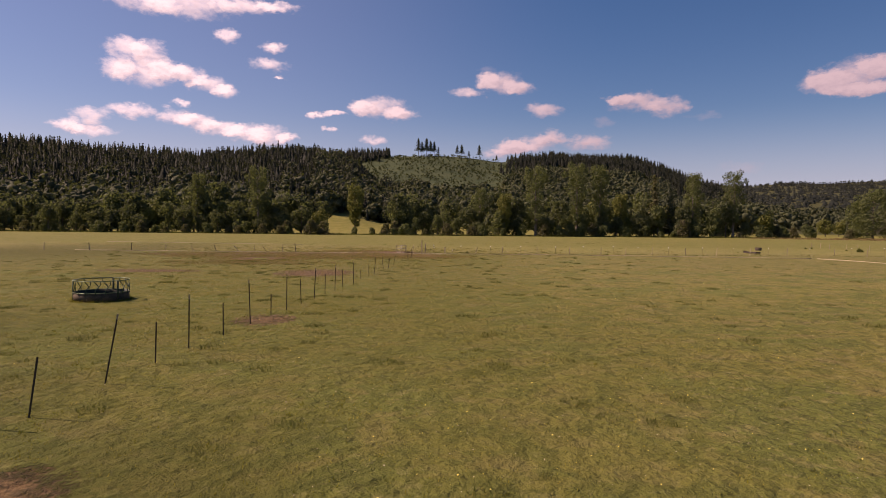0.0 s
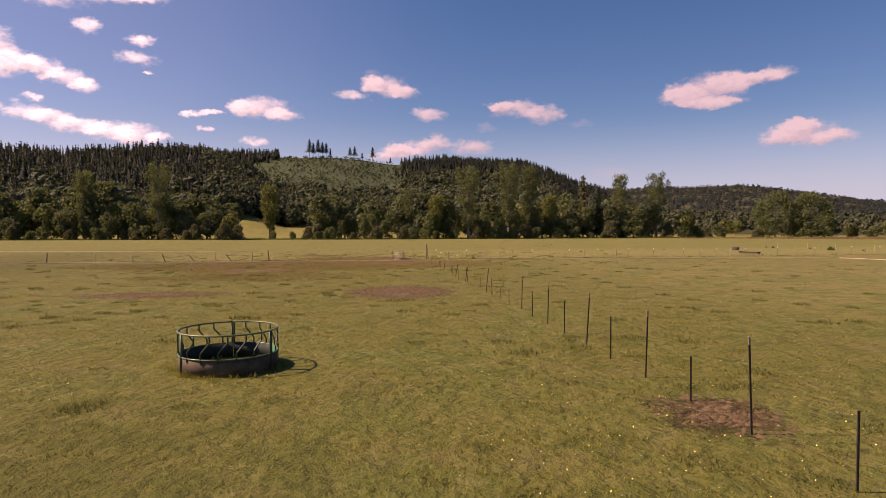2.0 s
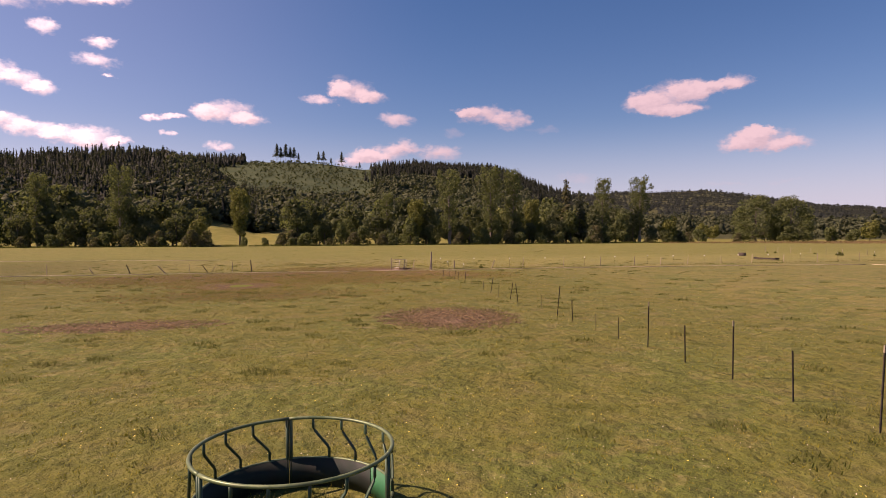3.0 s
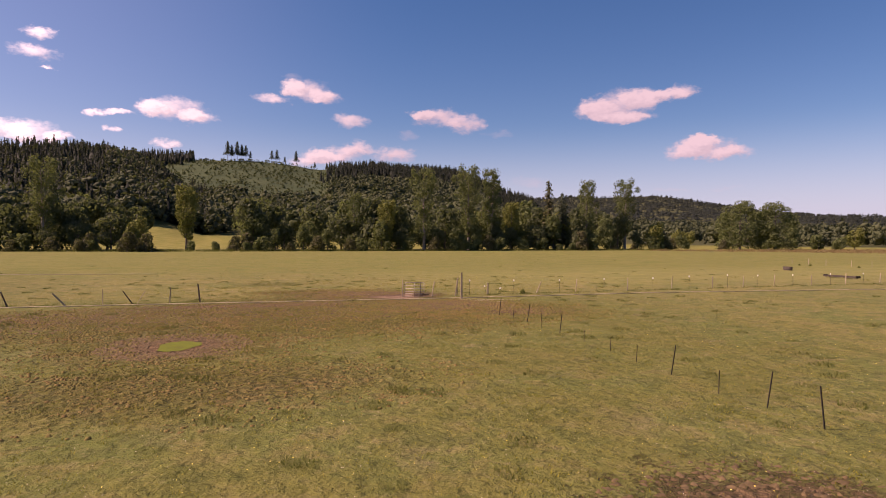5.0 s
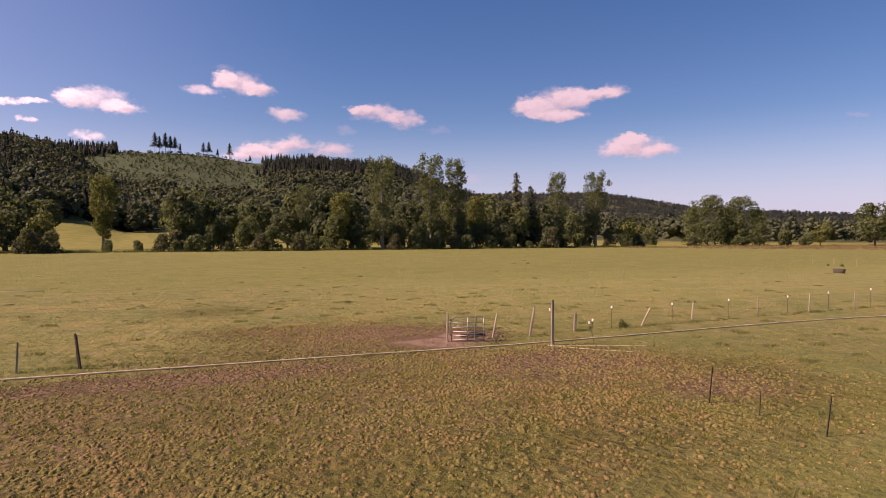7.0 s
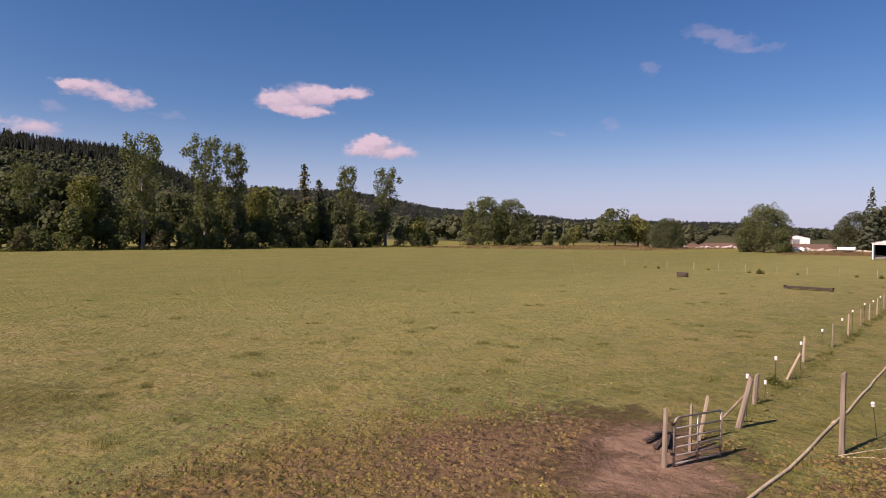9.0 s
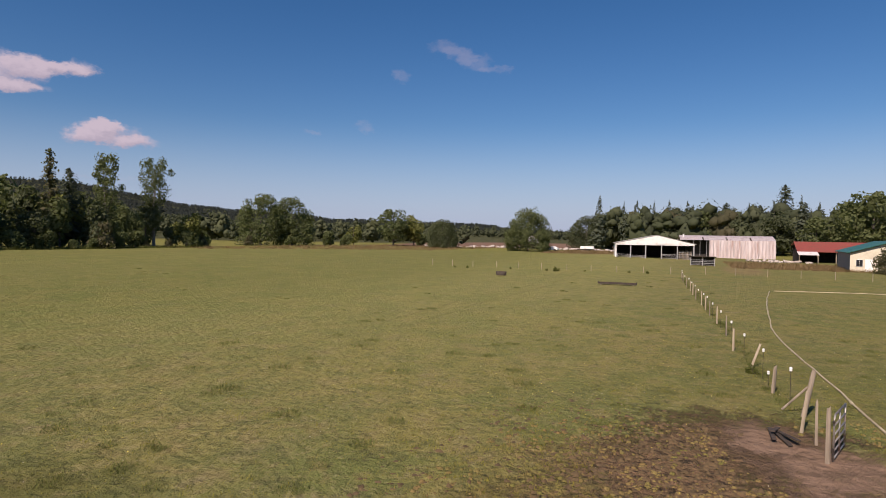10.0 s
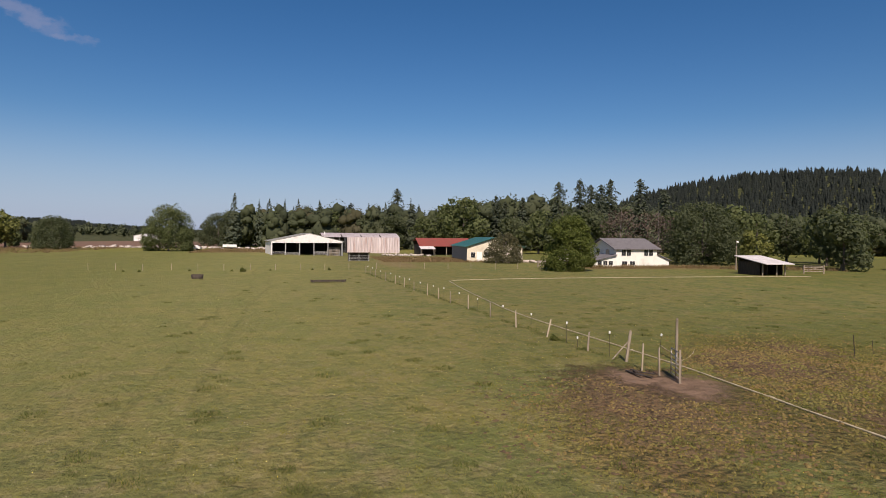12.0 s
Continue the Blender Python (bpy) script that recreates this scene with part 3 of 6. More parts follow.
def land(x, y):
    x, y = np.asarray(x, float), np.asarray(y, float)
    az, r = np.degrees(np.arctan2(x + 10, y - 50)), np.hypot(x + 10, y - 50)
    z = 0.8 * smooth(95, 165, r) * (1 - smooth(66, 84, az)) * smooth(-150, -100, az)
    hills = np.maximum(ridge(x, y, -10, 50, 215, 660, NEAR_HILL), ridge(x, y, -10, 50, 190, 1060, CLEAR_HILL, 1.75))
    hills = np.maximum(hills, ridge(x, y, -10, 50, 500, 2300, FAR_HILL))
    hills = np.maximum(hills, ridge(x, y, -23, 96, 330, 620, EAST_HILL))
    rough = 5.0 * smooth(350, 900, r) * (np.sin(x * 0.021 + 1.3 * np.sin(y * 0.013)) * np.sin(y * 0.017 + 0.6))
    return z + hills + rough * np.clip(hills / 30, 0, 1)


def lie(x, y):
    return float(land(x, y))


spokes = np.radians(np.arange(0, 360, 0.75))
rings = np.concatenate([[0.0], np.geomspace(2.0, 4600, 190)])
gx = -10 + np.outer(rings, np.sin(spokes))
gy = 50 + np.outer(rings, np.cos(spokes))
gz = land(gx, gy)
n = len(spokes)
i, j = np.meshgrid(np.arange(len(rings) - 1), np.arange(n), indexing="ij")
i, j = i.ravel(), j.ravel()
quads = np.stack([i * n + j, i * n + (j + 1) % n, (i + 1) * n + (j + 1) % n, (i + 1) * n + j], 1)[:, ::-1]
ground = new("ground", mesh_of("ground", np.stack([gx, gy, gz], -1).reshape(-1, 3), quads, GROUND, smooth=True))
tagged(ground, "flat grazed green and straw pasture with bare muddy patches, rising to hills", "pasture", kind="structure")


# ---- woods ----
def sprays(centres, normals, size, rng, lean=0.45):
    """Small four-cornered leaf sprays at the centres, each turned roughly along its normal."""
    k = len(centres)
    nrm = normals + lean * rng.normal(size=(k, 3))
    nrm /= np.linalg.norm(nrm, axis=1, keepdims=True) + 1e-9
    a = np.cross(nrm, rng.normal(size=(k, 3)))
    a /= np.linalg.norm(a, axis=1, keepdims=True) + 1e-9
    b = np.cross(nrm, a)
    s = (size * rng.uniform(0.6, 1.35, k))[:, None]
    long, wide = a * s, b * s * rng.uniform(0.5, 0.9, k)[:, None]
    v = np.stack([centres - long, centres - 0.15 * long + wide, centres + long, centres + 0.1 * long - wide], 1)
    return v.reshape(-1, 3), np.arange(4 * k).reshape(-1, 4)


def shell(clumps, each, rng, fill=0.3):
    """Points and outward normals on lumps (x, y, z, half width, half height)."""
    cs, ns = [], []
    for x, y, z, w, h in clumps:
        d = rng.normal(size=(each, 3))
        d /= np.linalg.norm(d, axis=1, keepdims=True)
        rad = 1 - fill * rng.random(each) ** 1.5
        cs.append(np.array([x, y, z]) + d * np.array([w, w, h]) * rad[:, None])
        ns.append(d / np.array([w, w, h]) * min(w, h))
    return np.concatenate(cs), np.concatenate(ns)


def crown_lumps(kind, h, w, rng):
    """The lumps that make up a crown of that kind, for a tree h high and w wide."""
    lumps = []
    if kind == "tall":  # cottonwood: a bare lower stem, separate tufts up the stem, open top
        k = 42
        for i in range(k):
            u = 0.2 + 0.77 * (i / (k - 1)) ** 0.75
            spread = w * 0.5 * np.interp(u, (0.2, 0.45, 0.62, 0.82, 0.92, 1.0), (0.4, 0.5, 0.9, 1.0, 0.75, 0.4)) * rng.uniform(0.6, 1.05)
            a = 2.4 * i + rng.uniform(-0.5, 0.5)
            off = spread * rng.uniform(0.35, 0.95)
            s = w * rng.uniform(0.09, 0.165)
            lumps.append((off * math.cos(a), off * math.sin(a), u * h, s, s * rng.uniform(0.9, 1.5)))
    elif kind == "round":
        for i in range(22):
            d = rng.normal(size=3)
            d /= np.linalg.norm(d)
            r = rng.uniform(0.45, 0.74)
            s = w * rng.uniform(0.12, 0.22)
            lumps.append((d[0] * r * w / 2, d[1] * r * w / 2, h * (0.50 + 0.52 * r * d[2]), s, s * 0.9))
        lumps.append((0, 0, h * 0.5, w * 0.34, h * 0.34))
    elif kind == "dome":  # a closed dome of leaves down to the ground
        for i in range(84):
            a, u = rng.uniform(0, 6.28), ((i + 0.5) / 84) ** 1.4
            r = w / 2 * math.sqrt(max(0.02, 1 - (max(u - 0.3, 0) / 0.72) ** 2)) * rng.uniform(0.62, 0.86)
            s = w * rng.uniform(0.09, 0.15)
            lumps.append((r * math.cos(a), r * math.sin(a), h * (0.07 + 0.83 * u), s, s * rng.uniform(0.8, 1.1)))
        lumps += [(0, 0, h * 0.42, w * 0.36, h * 0.40), (0, 0, h * 0.45, w * 0.41, h * 0.44), (0, 0, h * 0.48, w * 0.43, h * 0.45)] * 3
    elif kind == "bushy":  # branches to the ground
        for i in range(16):
            a, u = rng.uniform(0, 6.28), rng.random()
            r = w / 2 * (1 - 0.75 * u * u) * rng.uniform(0.3, 0.85)
            s = w * rng.uniform(0.14, 0.25)
            lumps.append((r * math.cos(a), r * math.sin(a), h * (0.14 + 0.74 * u), s, s * rng.uniform(0.8, 1.2)))
    return lumps


def trunk_mesh(h, girth, lumps, rng, mat, sides=7):
    bm = bmesh.new()
    sway = rng.uniform(-0.03, 0.03, 2) * h
    steps = [0, 0.06, 0.25, 0.5, 0.75, 0.95]
    tube(bm, [(sway[0] * u * u, sway[1] * u * u, u * h * 0.95) for u in steps], [girth * g for g in (1.35, 1.0, 0.82, 0.6, 0.33, 0.08)], sides)
    for x, y, z, w, hh in lumps[::1 if len(lumps) < 50 else 3]:
        zs = max(0.12 * h, z - 0.9 * math.hypot(x, y) - 0.08 * h)
        u = zs / (0.95 * h)
        a = Vector((sway[0] * u * u, sway[1] * u * u, zs))
        b = Vector((x, y, z))
        g = girth * 0.32 * max(0.25, 1 - u)
        tube(bm, [a, a.lerp(b, 0.5) + Vector((0, 0, -0.03 * h)), b], [g, g * 0.65, g * 0.2], 4)
    me = bpy.data.meshes.new("trunk")
    bm.to_mesh(me)
    bm.free()
    me.materials.append(mat)
    return me


def tree(name, label, h, w, kind, leaf, seed, bark=BARK, spray=0.34, each=75, category="tree", fill=0.35):
    """One tree at the origin: a thing with a trunk with limbs and a crown."""
    rng = np.random.default_rng(seed)
    ob = root(name, 0, 0)
    lumps = crown_lumps(kind, h, w, rng)
    part_of("trunk", trunk_mesh(h, 0.016 * h + 0.05, lumps, rng, bark), ob)
    c, nn = shell(lumps, each, rng, fill)
    c[:, 2] = np.maximum(c[:, 2], 0.1)
    v, f = sprays(c, nn, spray, rng)
    part_of("crown", mesh_of("crown", v, f, leaf, np.repeat(rng.random(len(c)) * 0.5 + 0.25, 4)), ob)
    return tagged(ob, label, category)


def fir(name, label, h, w, seed, leaf=NEEDLE, tiers=30, gaps=0.0, clear=0.08):
    """A conifer: a straight stem and tiers of drooping boughs."""
    rng = np.random.default_rng(seed)
    ob = root(name, 0, 0)
    bm = tube(bmesh.new(), [(0, 0, 0), (0, 0, 0.5 * h), (0, 0, h * 0.99)], [0.014 * h, 0.008 * h, 0.01], 7)
    part("trunk", bm, BARK, ob)
    cs, ns, sizes = [], [], []
    for k in range(tiers * 5):
        u = (k / (tiers * 5 - 1)) ** 0.9
        z = h * (clear + (0.98 - clear) * u)
        reach = w / 2 * (1 - u) ** 0.42 * rng.uniform(0.45, 1.1) + 0.1
        for a in rng.uniform(0, 6.28, 3):
            if rng.random() < gaps:
                continue
            ln = reach * rng.uniform(0.6, 1.1)
            for s in np.linspace(0.12, 1.0, 8):
                cs.append((ln * s * math.cos(a), ln * s * math.sin(a), z - 0.28 * ln * s * s + rng.normal() * 0.12))
                ns.append((0.5 * math.cos(a), 0.5 * math.sin(a), 0.9))
                sizes.append(0.023 * h * (1.1 - 0.6 * u))
    c = np.array(cs) + rng.normal(size=(len(cs), 3)) * 0.12
    v, f = sprays(c, np.array(ns), np.array(sizes), rng, 0.45)
    part_of("crown", mesh_of("crown", v, f, leaf, np.repeat(rng.random(len(c)) * 0.5 + 0.25, 4)), ob)
    return tagged(ob, label, "tree")


def plant(kind, x, y, scale=1.0, turn=None, stretch=1.0):
    """Sets a copy of a tree on the ground."""
    m = pose(x, y, lie(x, y) - 0.05, 0, 0, RNG.uniform(0, 360) if turn is None else turn)
    ob = copy_thing(kind, m)
    ob.scale = (scale, scale, scale * stretch)
    return ob


def fir_blank(rng, tiers=4, sides=7):
    """A far fir of height 1 as ragged, drooping, uneven tiers round a stem."""
    v, f = [], []
    slim = rng.uniform(0.75, 1.15)
    for k in range(tiers):
        u = k / tiers
        z0, z1 = 0.05 + 0.80 * u, min(1.0, 0.05 + 0.80 * u + 0.36 - 0.1 * u)
        r = 0.19 * slim * (1 - 0.82 * u) * rng.uniform(0.85, 1.15)
        at = len(v)
        sx, sy = rng.normal(0, 0.008, 2)
        v.append((sx, sy, z1))
        for s in range(2 * sides):
            a = math.pi * s / sides + k * 1.7
            q = r * (rng.uniform(0.85, 1.35) if s % 2 else rng.uniform(0.45, 0.75))
            v.append((sx + q * math.cos(a), sy + q * math.sin(a), z0 - (rng.uniform(0.0, 0.06) if s % 2 else -rng.uniform(0.0, 0.06))))
        f += [(at, at + 1 + s, at + 1 + (s + 1) % (2 * sides)) for s in range(2 * sides)]
    return np.array(v), np.array(f)


def loose_fir_blank(rng, tiers=9, each=7, size=0.062, core=False):
    """A fir of height 1 as drooping sprays, ragged and open, some with a dense core."""
    cs, ns, sizes = [], [], []
    slim = rng.uniform(0.8, 1.2)
    for k in range(tiers):
        u = k / (tiers - 1)
        for a in rng.uniform(0, 6.28, each):
            q = slim * 0.17 * (1 - u) ** 0.8 * rng.uniform(0.25, 1.15) + 0.008
            cs.append((q * math.cos(a), q * math.sin(a), 0.08 + 0.88 * u + rng.normal() * 0.025))
            ns.append((math.cos(a), math.sin(a), 0.8))
            sizes.append(size * (1.05 - 0.6 * u))
    v, f = sprays(np.array(cs), np.array(ns), np.array(sizes), rng, 0.55)
    if not core:
        return v, f
    cv, cf = fir_blank(rng, 1, 3)
    cv = cv * (0.75, 0.75, 1.0) * slim
    cv[0, 2] = 0.97
    return np.concatenate([v, cv]), np.concatenate([f[:, [0, 1, 2]], f[:, [0, 2, 3]], cf + len(v)])


ICO = bmesh.new()
bmesh.ops.create_icosphere(ICO, subdivisions=1, radius=1.0)
ICO_V, ICO_F = np.array([p.co for p in ICO.verts]), np.array([[p.index for p in q.verts] for q in ICO.faces])
bmesh.ops.subdivide_edges(ICO, edges=list(ICO.edges), cuts=1, use_grid_fill=True)
bmesh.ops.triangulate(ICO, faces=list(ICO.faces))
ICO.verts.index_update()
FINE_V, FINE_F = np.array([p.co.normalized() for p in ICO.verts]), np.array([[p.index for p in q.verts] for q in ICO.faces])
ICO.free()


def crown_blank(rng, count=7, each=8, size=0.10, lean=0.3, tall=0.0, ball=(ICO_V, ICO_F)):
    """A far broadleaf crown of height 1: uneven leafy lumps round a stem, with leaf sprays standing out of them."""
    lumps = [(0, 0, 0.46, 0.27, 0.36)]
    for k in range(count - 1):
        a, u = rng.uniform(0, 6.28) + 2.4 * k, (k + rng.random()) / (count - 1)
        reach = (0.30 - 0.14 * tall) * math.sqrt(max(0.08, 1 - (1.9 * u - 0.75) ** 2)) * rng.uniform(0.75, 1.1)
        q = rng.uniform(0.13, 0.20) * (1 - 0.25 * tall)
        lumps.append((reach * math.cos(a), reach * math.sin(a), 0.16 + 0.70 * u, q, q * rng.uniform(0.8, 1.1)))
    c, nn = shell(lumps, each, rng, 0.1)
    v, f = sprays(c * 1.05, nn, size, rng, lean)
    vs, fs, base = [v], [f[:, [0, 1, 2]], f[:, [0, 2, 3]]], len(v)
    for x, y, z, w, h in lumps:
        body = ball[0] * rng.uniform(0.55, 1.2, (len(ball[0]), 1)) * (w * 0.85, w * 0.85, h * 0.85) + (x, y, z)
        vs.append(body)
        fs.append(ball[1] + base)
        base += len(body)
    return np.concatenate(vs), np.concatenate(fs)


def wood(name, label, blanks, xs, ys, heights, mat, rng, widen=1.0):
    """Many far trees as one mesh."""
    vs, fs, ts, base = [], [], [], 0
    zs = land(xs, ys)
    for x, y, z, h in zip(xs, ys, zs, heights):
        v, f = blanks[rng.integers(len(blanks))]
        a = rng.uniform(0, 6.28)
        wide = h * widen * rng.uniform(0.75, 1.35)
        c, s = math.cos(a) * wide, math.sin(a) * wide
        lx, ly = np.outer(rng.normal(0, 0.05, 2), h * v[:, 2])
        vs.append(np.stack([x + lx + c * v[:, 0] - s * v[:, 1], y + ly + s * v[:, 0] + c * v[:, 1], z - 0.3 + h * v[:, 2]], 1))
        fs.append(f + base)
        ts.append(np.full(len(v), rng.random()))
        base += len(v)
    ob = new(name, mesh_of(name, np.concatenate(vs), np.concatenate(fs), mat, np.concatenate(ts)))
    return tagged(ob, label, "woodland", kind="stuff")


def fan(rng, k, cx, cy, az0, az1, r0, r1):
    """k places spread evenly over a sector round (cx, cy)."""
    az = np.radians(rng.uniform(az0, az1, k))
    r = np.sqrt(rng.uniform(r0 * r0, r1 * r1, k))
    return cx + r * np.sin(az), cy + r * np.cos(az), np.degrees(az), r


rng = np.random.default_rng(3)
FIRS = [loose_fir_blank(rng, 9, 5, 0.085, True) for _ in range(16)]
EAST_FIRS = [fir_blank(rng, 4, 5) for _ in range(12)]
LOOSE_FIRS = [loose_fir_blank(rng, 20, 18, 0.036) for _ in range(7)]
FAR_CROWNS = [crown_blank(rng, 8, 5, 0.085, 0.7, t) for t in (0, 0, 0.4, 0.8, 0, 0.5, 0.2, 0.9)]
SCRUB = [(crown_blank(rng, 3, 5, 0.2, 0.4)[0][:56], np.arange(56).reshape(-1, 4)) for _ in range(8)]
FAR_FIRS = [fir_blank(rng, 2, 5) for _ in range(6)]
CROWNS = [crown_blank(rng, 13, 10, 0.058, 0.7, t) for t in (0, 0, 0.4, 0.8, 0, 0.5, 0.2, 0.9)]
FULL_CROWNS = [crown_blank(rng, 12, 30, 0.020, 0.6, t, (FINE_V, FINE_F)) for t in (0, 0, 0.3, 0.6, 0, 0.4, 0.2)]

x, y, az, r = fan(rng, 5600, -10, 50, -50, -6, 300, 690)
keep = (rng.random(len(x)) < 0.3 + 0.7 * smooth(310, 380, r + 40 * np.sin(az))) & (az < -9 + 4 * rng.random(len(x)) + 2.0 * smooth(520, 420, r))
wood("fir_wood", "dense dark fir wood covering the near hillside", FIRS, x[keep], y[keep], 8 + 10 * rng.random(keep.sum()) ** 1.2, NEEDLE, rng)

x, y, az, r = fan(rng, 1500, -10, 50, -58, -8, 240, 520)
keep = ~((az > -16) & (r < 312)) & (rng.random(len(x)) < (1.15 - smooth(300, 500, r)) * (1 - 0.72 * smooth(-11, -15, az) * smooth(285, 320, r)))
for k, blanks in ((keep & (r < 430), CROWNS), (keep & (r >= 430), FAR_CROWNS)):
    wood("broadleaf_wood", "green broadleaf wood at the foot of the hill", blanks, x[k], y[k], rng.uniform(9, 17, k.sum()), HILL_LEAF, rng)

x, y, az, r = fan(rng, 3600, -10, 50, -14, 30, 270, 870)
keep = ~((az < 1) & (r < 318)) & ~((az < 5) & (r > 640 + 25 * np.sin(az))) & ~((az > 20) & (r > 560))
pale = rng.random(len(x)) < 0.3
for near in (True, False):
    for k, mat, lo, hi, label in ((keep & ~pale, HILL_LEAF, 9, 18, "rounded green broadleaf trees covering the lower slope"), (keep & pale, SHRUB_LEAF, 8, 15, "lighter green broadleaf trees among the wood on the slope")):
        k = k & ((r < 430) == near)
        wood("broadleaf_wood", label, CROWNS if near else FAR_CROWNS, x[k], y[k], rng.uniform(lo, hi, k.sum()), mat, rng)

x, y, az, r = fan(rng, 2000, -10, 50, -14, 8, 630, 1080)
wood("clearing_scrub", "low green scrub and saplings on the cleared hilltop", SCRUB, x, y, rng.uniform(2.0, 5.5, len(x)), SHRUB_LEAF, rng)

x, y, az, r = fan(rng, 2600, -10, 50, 3, 24, 800, 1120)
keep = (az > 4 + 3 * rng.random(len(x))) & (r > 860 + 90 * np.abs(np.sin(az * 0.8)) - 12 * np.maximum(az - 12, 0))
wood("fir_wood", "dark fir wood crowning the far end of the hill", FIRS, x[keep], y[keep], rng.uniform(10, 18, keep.sum()), NEEDLE, rng)
x, y, az, r = fan(rng, 420, -10, 50, -19, -7, 960, 1100)
wood("fir_wood", "firs along the skyline behind the clearing", FIRS, x, y, rng.uniform(10, 18, len(x)), NEEDLE, rng)

x, y, az, r = fan(rng, 6800, -10, 50, 14, 84, 980, 2420)
wood("far_wood", "distant dark wooded ridge", FAR_FIRS, x, y, rng.uniform(9, 16, len(x)), NEEDLE, rng, 2.3)
x, y, az, r = fan(rng, 1900, -10, 50, 18, 88, 300, 900)
keep = ~((az > 63) & (r < 740)) & (rng.random(len(x)) < 0.55 + 0.45 * smooth(340, 600, r))
for k, blanks in ((keep & (r < 430), CROWNS), (keep & (r >= 430), FAR_CROWNS)):
    wood("far_wood", "distant mixed hedgerow trees on the valley floor", blanks, x[k], y[k], rng.uniform(7, 15, k.sum()), HILL_LEAF, rng)

x, y, az, r = fan(rng, 7000, -23, 96, 112, 150, 330, 660)
wood("fir_wood", "dense fir wood covering the eastern hill", EAST_FIRS, x, y, 4 + 5.5 * rng.random(len(x)) ** 1.5, NEEDLE, rng, 1.25)
x, y, az, r = fan(rng, 120, -23, 96, 112, 150, 330, 460)
wood("broadleaf_wood", "scattered broadleaf trees among the firs on the eastern hill", FAR_CROWNS, x, y, rng.uniform(6, 12, len(x)), HILL_LEAF, rng)
x, y, az, r = fan(rng, 520, -23, 96, 84, 150, 242, 335)
tall = (13 + 7 * rng.random(len(x)) ** 1.2 + 3.5 * smooth(103, 110, az)) * (1 - 0.3 * smooth(119, 125, az))
pick = rng.random(len(x))
for name, label, blanks, mat, lo, hi in (("fir_wood", "firs mixed into the wood behind the farm", LOOSE_FIRS, FIR_NEAR, 0.0, 0.2),
                                         ("broadleaf_wood", "dark broadleaf trees behind the farm buildings", FULL_CROWNS, LEAF_DARK, 0.2, 0.62),
                                         ("broadleaf_wood", "greener broadleaf trees behind the farm buildings", FULL_CROWNS, HILL_LEAF, 0.62, 0.92),
                                         ("broadleaf_wood", "dusty brownish trees behind the farm buildings", FULL_CROWNS, LEAF_DRY, 0.92, 1.0)):
    k = (pick >= lo) & (pick < hi)
    wood(name, label, blanks, x[k], y[k], tall[k] * (1.15 if blanks is LOOSE_FIRS else 1.0), mat, rng)


# ---- single trees ----
tall_a = tree("cottonwood", "tall open-crowned cottonwood standing in the field hedge", 22, 10.5, "tall", LEAF_MID, 11, BARK_PALE, 0.22, 105, fill=0.7)
tall_b = tree("cottonwood", "tall slender green cottonwood standing in the field hedge", 22, 9.0, "tall", LEAF_MID, 12, BARK_PALE, 0.22, 105, fill=0.7)
tall_c = tree("cottonwood", "light green cottonwood with two pale stems", 17, 9.0, "tall", LEAF_OLIVE, 13, BARK, 0.25, 110)
round_a = tree("broadleaf_tree", "rounded green broadleaf tree in the field hedge", 11, 9.5, "round", LEAF_MID, 21, BARK, 0.33, 85)
round_b = tree("broadleaf_tree", "rounded dark green broadleaf tree in the field hedge", 11, 9.0, "round", LEAF_DARK, 22, BARK, 0.33, 85)
round_c = tree("broadleaf_tree", "light green broadleaf tree in the field hedge", 10, 8.0, "round", LEAF_OLIVE, 23, BARK, 0.32, 85)
bushy_a = tree("bushy_tree", "dense dark green tree leafy down to the ground", 9, 8.5, "bushy", LEAF_DARK, 31, BARK, 0.32, 105)
bushy_b = tree("bushy_tree", "dense green tree leafy down to the ground", 9, 8.0, "bushy", LEAF_MID, 32, BARK, 0.32, 105)
shrub_a = tree("shrub", "round green hedge shrub", 4.5, 5.0, "bushy", LEAF_MID, 33, BARK, 0.26, 80, "shrub")
shrub_b = tree("shrub", "dusty brownish hedge shrub", 4.0, 4.6, "bushy", LEAF_DRY, 34, BARK, 0.25, 70, "shrub")
dry_tree = tree("bare_tree", "half-bare dusty brown tree behind the white house", 11, 10, "round", TWIGS, 35, BARK_PALE, 0.2, 60)
big_round = tree("broadleaf_tree", "big round grey-green tree with branches sweeping the ground", 12.4, 13.5, "dome", LEAF_MID, 41, BARK, 0.18, 210)
oak = tree("oak_tree", "wide dark green oak with a rounded crown", 10, 12.0, "dome", LEAF_DARK, 42, BARK, 0.17, 170)
maple = tree("maple_tree", "bright green round maple beside the white house", 9.0, 8.4, "dome", LEAF_LIGHT, 43, BARK, 0.15, 200)
field_tree = tree("broadleaf_tree", "large dense rounded green tree at the field end", 17, 15.5, "dome", LEAF_MID, 45, BARK, 0.3, 90)
big_bush = tree("bushy_tree", "broad dusty green bush before the cream workshop", 6.3, 8.0, "dome", LEAF_DRY, 44, BARK, 0.17, 60)
fir_a = fir("fir_tree", "tall dark fir behind the farm", 26, 16, 51, FIR_NEAR, 22, 0.12)
fir_b = fir("fir_tree", "slender dark fir behind the farm", 24, 13.5, 52, FIR_NEAR, 22, 0.15)
seed_fir = fir("fir_tree", "lone fir with a bare stem on the cleared hilltop", 24, 11.0, 54, FIR_NEAR, 20, 0.2, 0.34)
fir_c = fir("fir_tree", "thin half-bare fir in the field hedge", 21, 6.5, 53, LEAF_DRY, 26, 0.5)

PLANTED = set()


